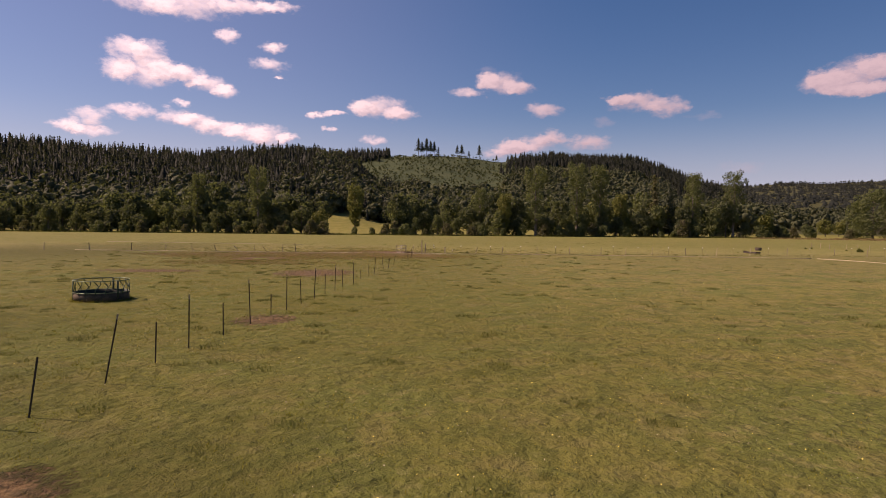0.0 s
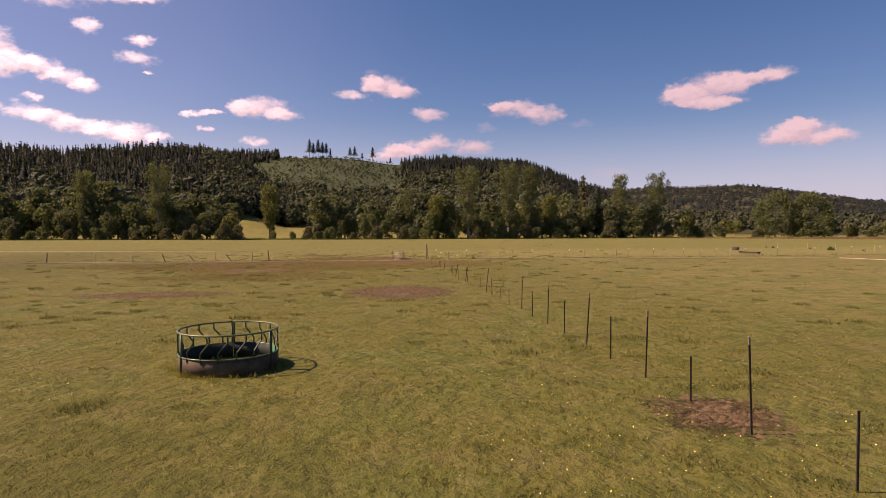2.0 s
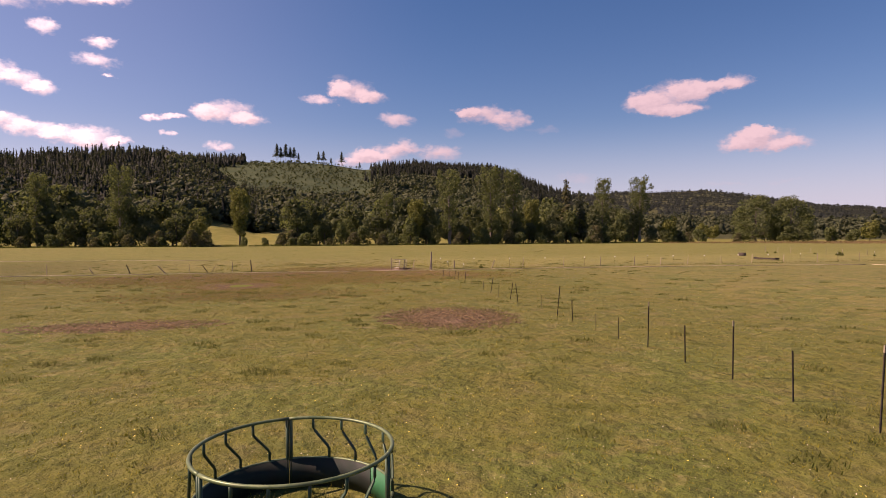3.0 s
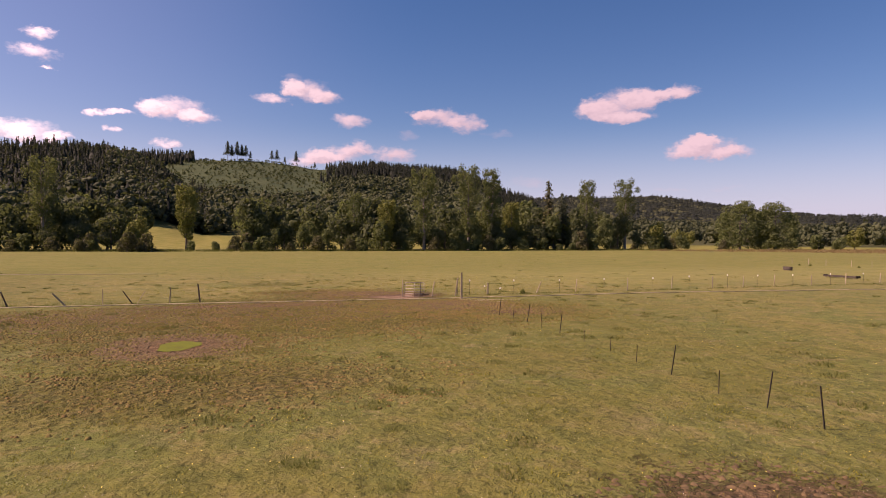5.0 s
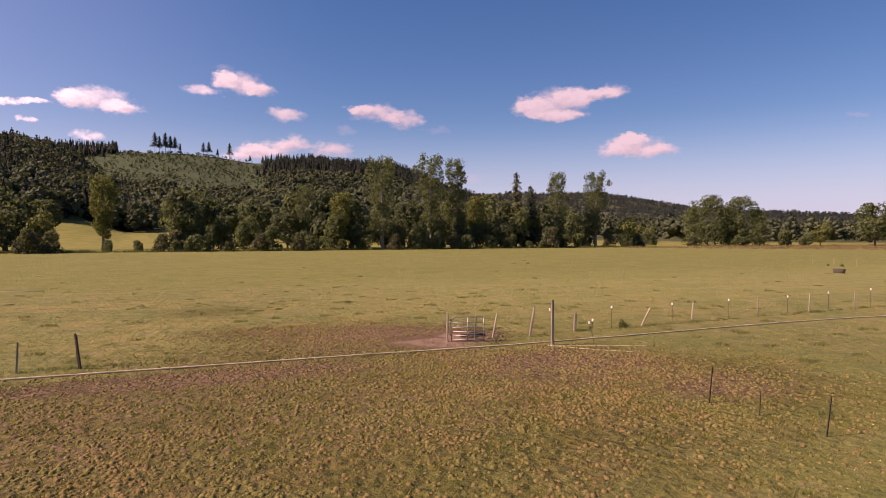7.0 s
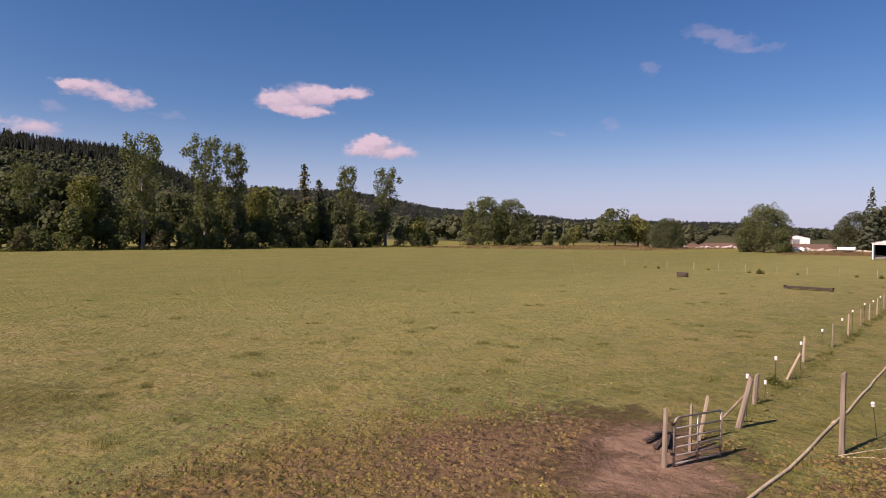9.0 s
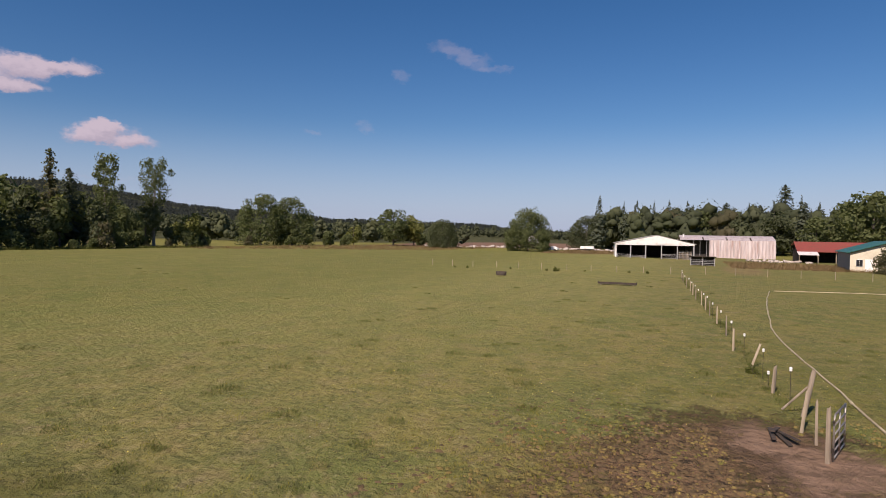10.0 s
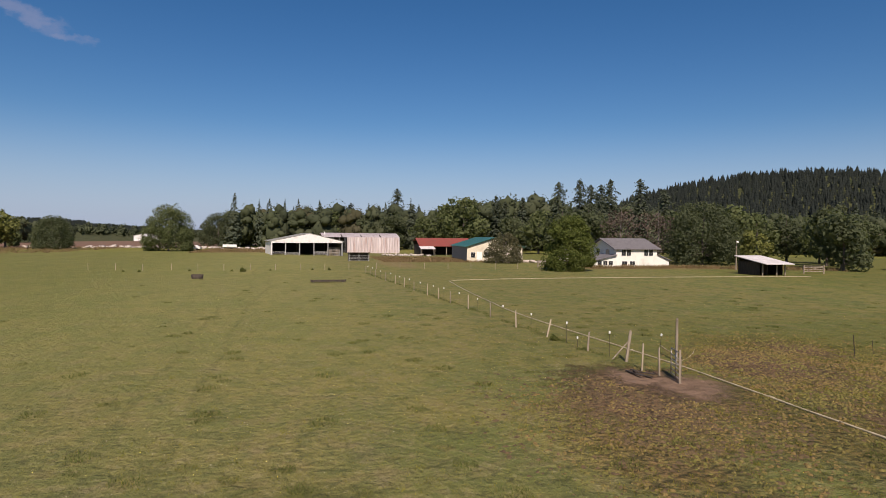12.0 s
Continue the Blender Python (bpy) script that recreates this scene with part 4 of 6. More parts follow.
def put(kind, x, y, h=None, base=None, stretch=1.0, turn=None):
    """The first planting moves the tree itself, later ones are copies."""
    s = (h / base) if h else 1.0
    if kind.name not in PLANTED:
        PLANTED.add(kind.name)
        kind.matrix_basis = pose(x, y, lie(x, y) - 0.05, 0, 0, RNG.uniform(0, 360) if turn is None else turn)
        kind.scale = (s, s, s * stretch)
        return kind
    return plant(kind, x, y, s, turn, stretch)


put(tall_a, 26.8, 203.9, 22.5, 22)
put(tall_a, 40.7, 207.3, 24.0, 22)
put(tall_b, 48.6, 209.7, 23.5, 22)
put(tall_b, 78.5, 208.0, 21.0, 22)
put(tall_a, 91.3, 207.5, 21.5, 22)
put(fir_c, 66.3, 209.0)
put(fir_b, 71.7, 210.5, 17.5, 24)
put(tall_c, -36.6, 227.0, 17.5, 17)
put(tall_a, -66, 208, 22.5, 22)
put(tall_b, -88, 211, 20.5, 22)
put(tall_b, 9.0, 213, 16, 22)
put(tall_c, 17.0, 206, 13.5, 17)
put(tall_c, 56.5, 214, 14.0, 17)
for px, py, ph in ((-33.0, 206, 2.8), (-27.5, 208, 2.6), (34, 202, 3.6), (62, 203, 4.0), (84, 203.5, 4.4), (99, 203, 4.6)):
    put(shrub_a, px, py, ph, 4.5)
for px, py, ph in ((-46, 199.5, 4.7), (-42.3, 200.5, 4.3), (-22.5, 205, 3.8), (-19.0, 207, 4.6), (-55, 203, 4.4), (73, 202.5, 5.5), (105, 206, 4.0), (45, 201.5, 4.2)):
    put(shrub_b, px, py, ph, 4.0)

hedge = np.random.default_rng(17)
KINDS = [(round_a, 11), (round_b, 11), (bushy_a, 9), (bushy_b, 9), (round_b, 11), (round_c, 10)]
for row, (y0, lo, hi, step) in enumerate(((206.5, 5.0, 10.0, 6.2), (214.0, 8.0, 13.5, 7.0), (226.0, 10.5, 15.0, 8.5))):
    px = -215.0
    while px < 98:
        px += step * hedge.uniform(0.7, 1.3)
        if (-52 if row == 0 else -46) < px < -22 or (row > 0 and px > 94) or (row == 0 and abs(px - 26.8) < 3):
            continue
        kind, base = KINDS[hedge.integers(2, 4) if row == 0 and hedge.random() < 0.6 else hedge.integers(len(KINDS))]
        if px < -52 and hedge.random() < 0.75:
            kind, base = (round_b, 11) if hedge.random() < 0.5 else (bushy_a, 9)
        tallness = hedge.uniform(lo, hi) * (1.12 if px < -55 else 1.0)
        put(kind, px, y0 + hedge.uniform(-2.2, 2.2), tallness, base, hedge.uniform(0.9, 1.15))

px = -212.0
while px < 96:
    px += hedge.uniform(2.5, 8)
    if not -52 < px < -23:
        put(shrub_a if hedge.random() < 0.6 else shrub_b, px, 202.3 + hedge.uniform(-1, 1), hedge.uniform(2.0, 4.8), 4.5)

put(field_tree, 140.5, 215, 17.3, 17)
put(field_tree, 151.5, 211, 16.8, 17, 1.0, 140)
put(bushy_b, 146, 208, 8.5, 9)
for px, py, ph in ((110, 214, 4.5), (117, 220, 4.0), (124, 224, 5.0), (131, 212, 3.5), (158, 200, 5.5), (163, 196, 4.5), (200, 184, 5.0)):
    put(shrub_a if ph > 4.2 else shrub_b, px, py, ph, 4.5)
put(round_c, 152, 262, 8.5, 10)
put(round_c, 161, 268, 8.0, 10)
put(round_c, 172, 199, 8.5, 10)
put(round_a, 180, 187, 14.8, 11)
put(round_c, 187, 182, 13.5, 10)
put(oak, 169, 163, 9.6, 10)
put(bushy_b, 179, 169, 7.0, 9)
put(big_round, 152, 129.5)
put(oak, 256, 129, 14.5, 10)
put(oak, 243, 104, 12.5, 10)
put(round_a, 248, 92, 13.5, 11)
put(maple, 65, 54.6)
put(oak, 85, 15.7, 13.0, 10)
put(big_bush, 93.1, 55.7)
put(round_c, 73, 13, 8.0, 10)
put(bushy_a, 60, 7, 9.5, 9)
put(round_b, 66, 1, 11.5, 11)
put(bushy_a, 76, -6, 11.5, 9)
put(round_b, 55, -6, 10.5, 11)
put(bushy_b, 92, 2, 12.0, 9)
put(round_a, 104, 6, 13.0, 11)


def seen_from_end(az, dist):
    return -22.9 + dist * math.sin(radians(az)), 96.4 + dist * math.cos(radians(az))


put(fir_a, 233.5, 54.4)
for az, dist, h in ((91.5, 270, 18), (95.0, 262, 21), (97.6, 255, 19.5), (100.8, 250, 20), (108.6, 232, 21.5), (109.5, 236, 19.5), (111.1, 228, 20.5), (114.4, 226, 26),
                    (116.3, 222, 26.5), (117.3, 228, 25), (119.0, 214, 25.5), (121.6, 208, 25), (118.2, 250, 27), (113.0, 250, 20), (123.6, 215, 22)):
    px, py = seen_from_end(az, dist)
    put(fir_b if int(h * 2) % 2 else fir_a, px, py, h * (0.94 if az < 103 else 1.0), 24 if int(h * 2) % 2 else 26)
for az, dist, h, kind, base in ((86.0, 265, 12, round_b, 11), (88.5, 258, 14, round_a, 11), (90.5, 262, 13.5, round_b, 11), (93.0, 248, 14.5, round_a, 11), (96.0, 245, 13, round_b, 11),
                                (98.8, 236, 14, round_b, 11), (101.8, 232, 12, round_a, 11), (104.0, 226, 16, round_a, 11), (105.6, 218, 18, round_a, 11), (106.6, 230, 13, round_b, 11),
                                (110.3, 205, 12.5, round_b, 11), (112.6, 198, 13, round_a, 11), (114.8, 190, 13.5, round_b, 11), (117.0, 180, 13, round_b, 11),
                                (119.9, 158, 14.5, dry_tree, 11), (123.2, 154, 13.5, dry_tree, 11), (118.9, 185, 13.5, round_b, 11), (124.5, 180, 14.5, round_b, 11),
                                (129.0, 170, 13, round_a, 11), (131.0, 160, 12.5, round_a, 11), (133.2, 165, 12.5, round_b, 11), (135.5, 158, 11.5, round_a, 11), (138.0, 150, 11.5, round_b, 11)):
    px, py = seen_from_end(az, dist)
    put(kind, px, py, h * (1.18 if az < 118 else 1.0), base)
# lone trees left on the cleared hilltop
for az, h in ((-9.0, 15), (-7.0, 16), (-4.15, 33), (-3.8, 27), (-3.35, 33), (-2.95, 28), (-2.6, 27), (-2.2, 17), (-0.35, 22), (0.1, 24), (0.8, 14), (1.8, 27), (3.5, 14)):
    px, py = -10 + 1050 * math.sin(radians(az)), 50 + 1050 * math.cos(radians(az))
    put(seed_fir, px, py, h, 24)


# ---- ring feeder ----
def ring_feeder(x, y):
    ob = root("hay_feeder", x, y, 0, 0)
    R, low, top, steps = 1.0, 0.37, 0.885, 56

    def hoop(r, z, a0=0.0, a1=360.0, k=steps):
        return [(r * math.cos(radians(a)), r * math.sin(radians(a)), z) for a in np.linspace(a0, a1, k, endpoint=a1 - a0 < 360)]

    for k in range(3):  # three bolted sections
        a0 = -24 + 120 * k
        sheets = [("outer_sheet", R, FEED_OUT, "rust-brown weathered outer sheet", 0, 120)]
        # inner sheet: green over the first 58 degrees, near black everywhere else
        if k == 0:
            sheets += [("inner_sheet", R - 0.012, FEED_GREEN, "green painted inner sheet", 0, 58), ("inner_sheet", R - 0.012, FEED_BLACK, "near-black inner sheet", 58, 120)]
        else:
            sheets += [("inner_sheet", R - 0.012, FEED_BLACK, "near-black inner sheet", 0, 120)]
        for name, r, mat, lab, b0, b1 in sheets:
            bm = bmesh.new()
            ring_pts = [hoop(rr, z, a0 + b0 + 0.4, a0 + b1 - 0.4, 22) for rr, z in ((r, -0.03), (r + 0.006, low * 0.5), (r, low), (r - 0.006, low), (r - 0.006, -0.03))]
            vs = [[bm.verts.new(p) for p in line] for line in ring_pts]
            for a, b in zip(vs, vs[1:] + vs[:1]):
                for i in range(21):
                    bm.faces.new((a[i], a[i + 1], b[i + 1], b[i]))
            part(name, bm, mat, ob, lab, True)
        part("top_rail", tube(bmesh.new(), hoop(R, top, a0, a0 + 120, 24), 0.021, 8), FEED_RAIL, ob, "worn pale green top rail", True)
        part("rim", tube(bmesh.new(), hoop(R, low, a0, a0 + 120, 24), 0.017, 8), FEED_RAIL, ob, "worn pale rim", True)
        c, s = math.cos(radians(a0)), math.sin(radians(a0))
        for off in (-1.2, 1.2):
            c, s = math.cos(radians(a0 + off)), math.sin(radians(a0 + off))
            part("upright", tube(bmesh.new(), [(R * c, R * s, 0.0), (R * c, R * s, top)], 0.02, 8), FEED_BAR, ob, smooth=True)
        for b in range(5):
            a = a0 + 20 * (b + 1) + 4
            shape = ((a, top), (a, top - 0.13), (a - 1.2, top - 0.17), (a - 10.0, top - 0.36), (a - 11.0, top - 0.40), (a - 11.0, low - 0.08))
            pts = [(R * math.cos(radians(q)), R * math.sin(radians(q)), z) for q, z in shape]
            part("slant_bar", tube(bmesh.new(), pts, 0.0165, 7), FEED_BAR, ob, smooth=True)
    return tagged(ob, "round steel hay ring feeder with slanted bars, green and rusty", "hay feeder")


ring_feeder(-11.07, 31.62).scale = (1.085, 1.085, 1.0)


# ---- fence posts ----
def steel_post(h, lean, turn, x, y, slim=0.66):
    """A rolled steel T-post with studs."""
    ob = root("steel_fence_post", x, y, lie(x, y))
    ob.matrix_basis = pose(x, y, lie(x, y), 0, 0, turn) @ pose(0, 0, 0, lean[0], lean[1], 0)
    bm = boxes(((-0.024 * slim, -0.004, -0.3), (0.024 * slim, 0.004, h)), ((-0.004, 0.004, -0.3), (0.004, 0.004 + 0.03 * slim, h - 0.004)))
    for z in np.arange(0.15, h - 0.05, 0.11):
        box(bm, (-0.008, -0.010, z), (0.008, -0.004, z + 0.022))
    part("shaft", bm, STEEL_DARK, ob)
    if h > 1.2:
        part("painted_tip", boxes(((-0.026 * slim, -0.006, h - 0.12), (0.026 * slim, 0.006, h + 0.004)), ((-0.006, 0.006, h - 0.12), (0.006, 0.006 + 0.03 * slim, h + 0.002))), WOOD_PALE, ob, "faded pale painted tip")
    return tagged(ob, "thin dark steel fence post leaning in the pasture", "fence post", "field fence posts")


lean_rng = np.random.default_rng(5)
LINE = [  # x, y, height, lean along the row seen from the west
    (-3.1, 15.0, 1.2, 12), (-2.4, 15.55, 1.05, 8), (-2.45, 17.8, 1.48, 11), (-2.36, 19.65, 1.0, 2), (-2.42, 21.5, 1.45, 1.5), (-2.3, 23.5, 0.98, 0), (-2.22, 25.55, 1.5, -2),
    (-2.13, 27.4, 0.82, 0), (-2.1, 29.2, 1.42, 1), (-2.05, 31.1, 1.04, -1), (-1.95, 32.9, 1.42, 3), (-1.9, 34.8, 0.98, 0), (-1.83, 36.65, 1.3, 1.5), (-1.8, 38.5, 0.95, -2)]
FAR_LINE = [
    (-1.62, 40.6, 1.3, 1), (-1.75, 42.1, 0.68, 0), (-1.75, 43.7, 0.6, 0), (-1.6, 46.0, 0.8, -1), (-1.52, 47.7, 1.2, 6), (-1.35, 49.9, 0.62, 0), (-1.55, 52.6, 0.94, -7), (-1.4, 54.3, 0.87, 9),
    (-1.6, 55.7, 0.61, 1), (-1.42, 57.9, 0.88, 10), (-1.35, 59.8, 0.55, 3), (-1.1, 61.8, 0.5, 2), (-1.05, 63.8, 0.5, 1), (-1.05, 65.9, 0.82, 7), (-1.12, 67.6, 0.66, 1), (-1.0, 69.45, 0.87, 9),
    (-1.05, 71.1, 0.6, 5), (-1.3, 72.4, 0.92, 6)]
for px, py, ph, tilt in LINE + FAR_LINE:
    steel_post(ph, (lean_rng.normal(0, 1.2), tilt), 0, px, py, 0.66 if ph > 0.75 else 0.4)



def wood_stake(h, r, x, y, lean=(0, 0), mat=WOOD_GREY, label="weathered split wooden fence post", seed=0, name="wooden_fence_post"):
    """A split post: uneven sides, a broken top."""
    rg = np.random.default_rng(seed)
    ob = root(name, x, y, lie(x, y))
    ob.matrix_basis = pose(x, y, lie(x, y), lean[0], lean[1], 0) @ pose(0, 0, 0, 0, 0, rg.uniform(0, 90))
    bm = bmesh.new()
    k, levels = 7, (-0.3, 0.0, 0.35 * h, 0.7 * h, h)
    rad = rg.uniform(0.62, 1.2, k) * r * 0.82
    lines = []
    for i, z in enumerate(levels):
        lines.append([bm.verts.new((math.cos(6.283 * j / k) * rad[j] * (1.08 - 0.06 * i) * rg.uniform(0.93, 1.07), math.sin(6.283 * j / k) * rad[j] * (1.08 - 0.06 * i), z + (rg.uniform(-0.09, 0.04) if i == 4 else 0))) for j in range(k)])
    for a, b in zip(lines, lines[1:]):
        for j in range(k):
            bm.faces.new((a[j], a[(j + 1) % k], b[(j + 1) % k], b[j]))
    bm.faces.new(lines[0][::-1])
    bm.faces.new(lines[-1])
    part("stake", bm, mat, ob)
    bm = bmesh.new()
    for z in (0.35 * h, 0.62 * h, 0.88 * h):
        tube(bm, [(rad[0] * 0.8, 0, z - 0.02), (rad[0] * 1.15, 0, z), (rad[0] * 0.8, 0, z + 0.02)], 0.006, 5)
    part("staples", bm, STEEL_DARK, ob)
    return tagged(ob, label, "fence post", "paddock fence posts")


def rod_post(x, y, h=0.98, lean=(0, 0), tag=True):
    """A thin electric-fence rod with a white insulator on top."""
    ob = root("electric_fence_rod", x, y, lie(x, y))
    ob.matrix_basis = pose(x, y, lie(x, y), lean[0], lean[1], 0)
    part("rod", tube(bmesh.new(), [(0, 0, -0.25), (0, 0, h)], 0.009, 6), STEEL_DARK, ob)
    bm = tube(bmesh.new(), [(0, 0, h - 0.04), (0, 0, h - 0.02), (0, 0, h + 0.02), (0, 0, h + 0.04), (0, 0, h + 0.075)], [0.03, 0.042, 0.034, 0.046, 0.03], 8)
    part("insulator", bm, INSULATOR, ob, "white plastic insulator")
    return tagged(ob, "thin steel electric fence rod with white insulator", "fence post", "electric fence rods")


EAST = [(2.05, 83.58, 0.85, (4, 0)), (5.98, 83.85, 0.95, (19, 15)), (9.4, 84.25, 1.0, (0, 6)), (13.9, 84.3, 1.0, (0, 2)), (18.1, 84.57, 1.0, (0, 3)), (22.2, 84.83, 0.95, (0, 2)), (25.4, 85.0, 0.95, (0, 4)), (28.8, 85.2, 1.0, (0, 5)), (33.2, 85.55, 0.9, (0, 0)),
        (37.3, 85.75, 1.0, (0, 3)), (41.6, 85.95, 0.95, (0, 6)), (46.5, 86.3, 1.0, (0, 2)), (52.7, 86.7, 1.0, (0, 4)), (57.0, 86.85, 0.95, (0, 1)), (61.2, 86.95, 1.0, (0, 3))]
for k, (px, py, ph, ln) in enumerate(EAST):
    wood_stake(ph, 0.05 if k else 0.075, px, py, ln, WOOD_PALE if k in (1, 2, 4, 6, 7, 9, 10) else WOOD_GREY, seed=60 + k)
for px, py in ((0.6, 83.3), (4.1, 83.65), (7.9, 83.95), (11.8, 84.2), (16.3, 84.45), (19.9, 84.75), (23.8, 84.95), (27.0, 85.1), (31.0, 85.4), (35.4, 85.6), (39.5, 85.85), (44.0, 86.1), (49.5, 86.5), (55.0, 86.8), (59.2, 86.9)):
    rod_post(px, py, 0.98 + 0.06 * math.sin(px * 3))
rod_post(3.0, 83.6, 0.42, (0, 3))
rod_post(1.0, 80.6, 0.85, (-4, -14))
WEST = [(-17.15, 82.85, 1.15, (0, -6), 0.06), (-18.9, 82.9, 0.95, (0, 3), 0.035), (-20.7, 82.8, 0.9, (0, 30), 0.03), (-20.95, 82.75, 0.95, (0, -34), 0.045), (-22.6, 82.9, 0.9, (0, 0), 0.035), (-24.5, 82.6, 1.0, (0, -42), 0.06), (-27.4, 82.5, 0.95, (0, -20), 0.05),
        (-30.3, 82.4, 0.8, (0, -30), 0.05), (-34.0, 82.4, 1.0, (0, 0), 0.06), (-38.5, 82.3, 1.0, (0, 3), 0.06), (-44, 82.2, 1.0, (0, -4), 0.06), (-50, 82.1, 1.0, (0, 2), 0.07), (-57, 82.0, 1.0, (0, 0), 0.07), (-64, 82.0, 1.0, (0, 3), 0.07)]
for k, (px, py, ph, ln, pr) in enumerate(WEST):
    wood_stake(ph, pr, px, py, ln, WOOD_GREY if k % 3 else WOOD_DARK, "dark weathered fence post leaning over", 90 + k)

# corner pole, gate posts and the stakes beside them
wood_stake(1.78, 0.088, -0.72, 80.95, (0, 0), WOOD_GREY, "tall grey weathered corner pole", 120, "corner_pole")
wood_stake(1.2, 0.06, -4.24, 83.24, (0, 1), WOOD_GREY, "grey weathered gate post", 121, "gate_post")
wood_stake(1.05, 0.048, -3.0, 83.25, (0, 2), WOOD_GREY, "grey weathered post behind the gate", 122)
wood_stake(1.05, 0.055, -2.12, 83.42, (7, 8), WOOD_PALE, "pale split stake leaning beside the gate", 123)
g3 = wood_stake(1.28, 0.078, -0.48, 83.12, (10.5, 4), WOOD_GREY, "leaning grey weathered post with a prop", 124)
brace = tube(bmesh.new(), [(0.55, -0.1, 0.0), (0.06, 0.0, 0.8)], 0.03, 6)
part("prop", brace, WOOD_GREY, g3)


def tube_gate(x, y, turn):
    """A short galvanised gate with rounded upper corner and five rails."""
    ob = root("metal_gate", x, y, 0.0, turn)
    w, h, r = 1.33, 1.0, 0.021
    arch = [(0.02, 0, 0.02), (0.02, 0, h - 0.14)] + [(0.02 + 0.14 * (1 - math.cos(a)), 0, h - 0.14 + 0.14 * math.sin(a)) for a in np.linspace(0.25, 1.57, 5)] + [(w, 0, h)]
    part("frame", tube(bmesh.new(), arch, r, 8), GATE_STEEL, ob, smooth=True)
    part("end_stile", tube(bmesh.new(), [(w, 0, 0.04), (w, 0, h + 0.02)], r, 8), GATE_STEEL, ob, smooth=True)
    part("middle_stile", tube(bmesh.new(), [(w * 0.5, 0, 0.03), (w * 0.5, 0, h)], r * 0.9, 8), GATE_STEEL, ob, smooth=True)
    for z in (0.07, 0.23, 0.40, 0.58, 0.78):
        part("rail", tube(bmesh.new(), [(0.02, 0, z), (w, 0, z + 0.01)], r * 0.8, 8), GATE_STEEL, ob, smooth=True)
    for z in (0.25, 0.85):
        part("hinge", boxes(((-0.06, -0.02, z), (0.03, 0.02, z + 0.05))), STEEL_DARK, ob)
    return tagged(ob, "short galvanised tube gate standing ajar", "gate")


tube_gate(-4.12, 83.12, -20)


# ---- pipes on the ground ----
def ground_pipe(name, points, r, label, couplings=7.5, seed=0):
    rg = np.random.default_rng(seed)
    ob = root(name, 0, 0)
    dense, knots, run = [], [], 0.0
    for a, b in zip(points, points[1:]):
        d = math.dist(a, b)
        k = max(2, int(d / 1.2))
        for s in range(k):
            u = s / k
            dense.append((a[0] + (b[0] - a[0]) * u, a[1] + (b[1] - a[1]) * u))
            run += d / k
            if run > couplings:
                run = 0.0
                knots.append(len(dense) - 1)
    dense.append(points[-1])
    pts = [(px + 0.02 * rg.normal(), py + 0.02 * rg.normal(), lie(px, py) + r * 0.8) for px, py in dense]
    part("pipe", tube(bmesh.new(), pts, r, 8), PIPE_SKIN, ob, smooth=True)
    for i in knots:
        if 0 < i < len(pts) - 1:
            a, b = Vector(pts[i]), Vector(pts[i + 1])
            d = (b - a).normalized() * 0.12
            part("coupling", tube(bmesh.new(), [a - d, a - d * 0.9, a + d * 0.9, a + d], [r, r * 1.4, r * 1.4, r], 10), PIPE_SKIN, ob)
    return tagged(ob, label, "irrigation pipe")


ground_pipe("irrigation_pipe", [(-46, 82.3), (-30, 82.0), (-21, 81.95), (-13.3, 81.75), (-8, 81.65), (-2.5, 81.45), (3, 81.6), (9.2, 81.85), (14, 82.0), (18, 81.85), (24, 81.35), (30, 80.85), (38, 80.0), (45.6, 79.0)], 0.034, "long pale irrigation pipe lying across the pasture", 7.5, 1)
ground_pipe("irrigation_pipe", [(46.0, 78.6), (47.6, 72), (48.2, 65), (48.5, 58), (48.6, 50), (48.4, 42), (48.2, 35), (47.6, 26)], 0.04, "straight pale irrigation pipe lying in the grass", 12, 2)
ground_pipe("irrigation_pipe", [(-66, 122.0), (-52, 119.5), (-38, 117), (-25, 115)], 0.035, "pale irrigation pipe far out in the field", 12, 3)
ground_pipe("water_hose", [(-0.95, 80.9), (-0.2, 80.0), (0.6, 79.2), (1.5, 78.4)], 0.013, "thin pale hose beside the corner pole", 9, 4)
ground_pipe("water_hose", [(-0.9, 80.98), (0.6, 80.2), (1.9, 79.7), (3.0, 79.4)], 0.012, "thin pale hose running into the grass", 9, 5)


# ---- loose things in the field ----
def plank_pile(x, y, turn):
    ob = root("broken_boards", x, y, 0.0, turn)
    for k, (px, py, tz, ln) in enumerate(((0, 0, 4, 1.3), (0.1, 0.16, -9, 1.1), (-0.1, -0.14, 14, 0.9), (0.25, 0.05, -24, 0.7))):
        bm = boxes(((-ln / 2, -0.05, 0.01 + 0.03 * k), (ln / 2, 0.05, 0.04 + 0.03 * k)), bevel=0.004)
        p = part("board", bm, WOOD_DARK, ob)
        p.matrix_basis = pose(px, py, 0.02, 0, 2 * k, tz)
    return tagged(ob, "few dark broken boards lying on bare soil", "boards")


plank_pile(-2.8, 83.95, 8)


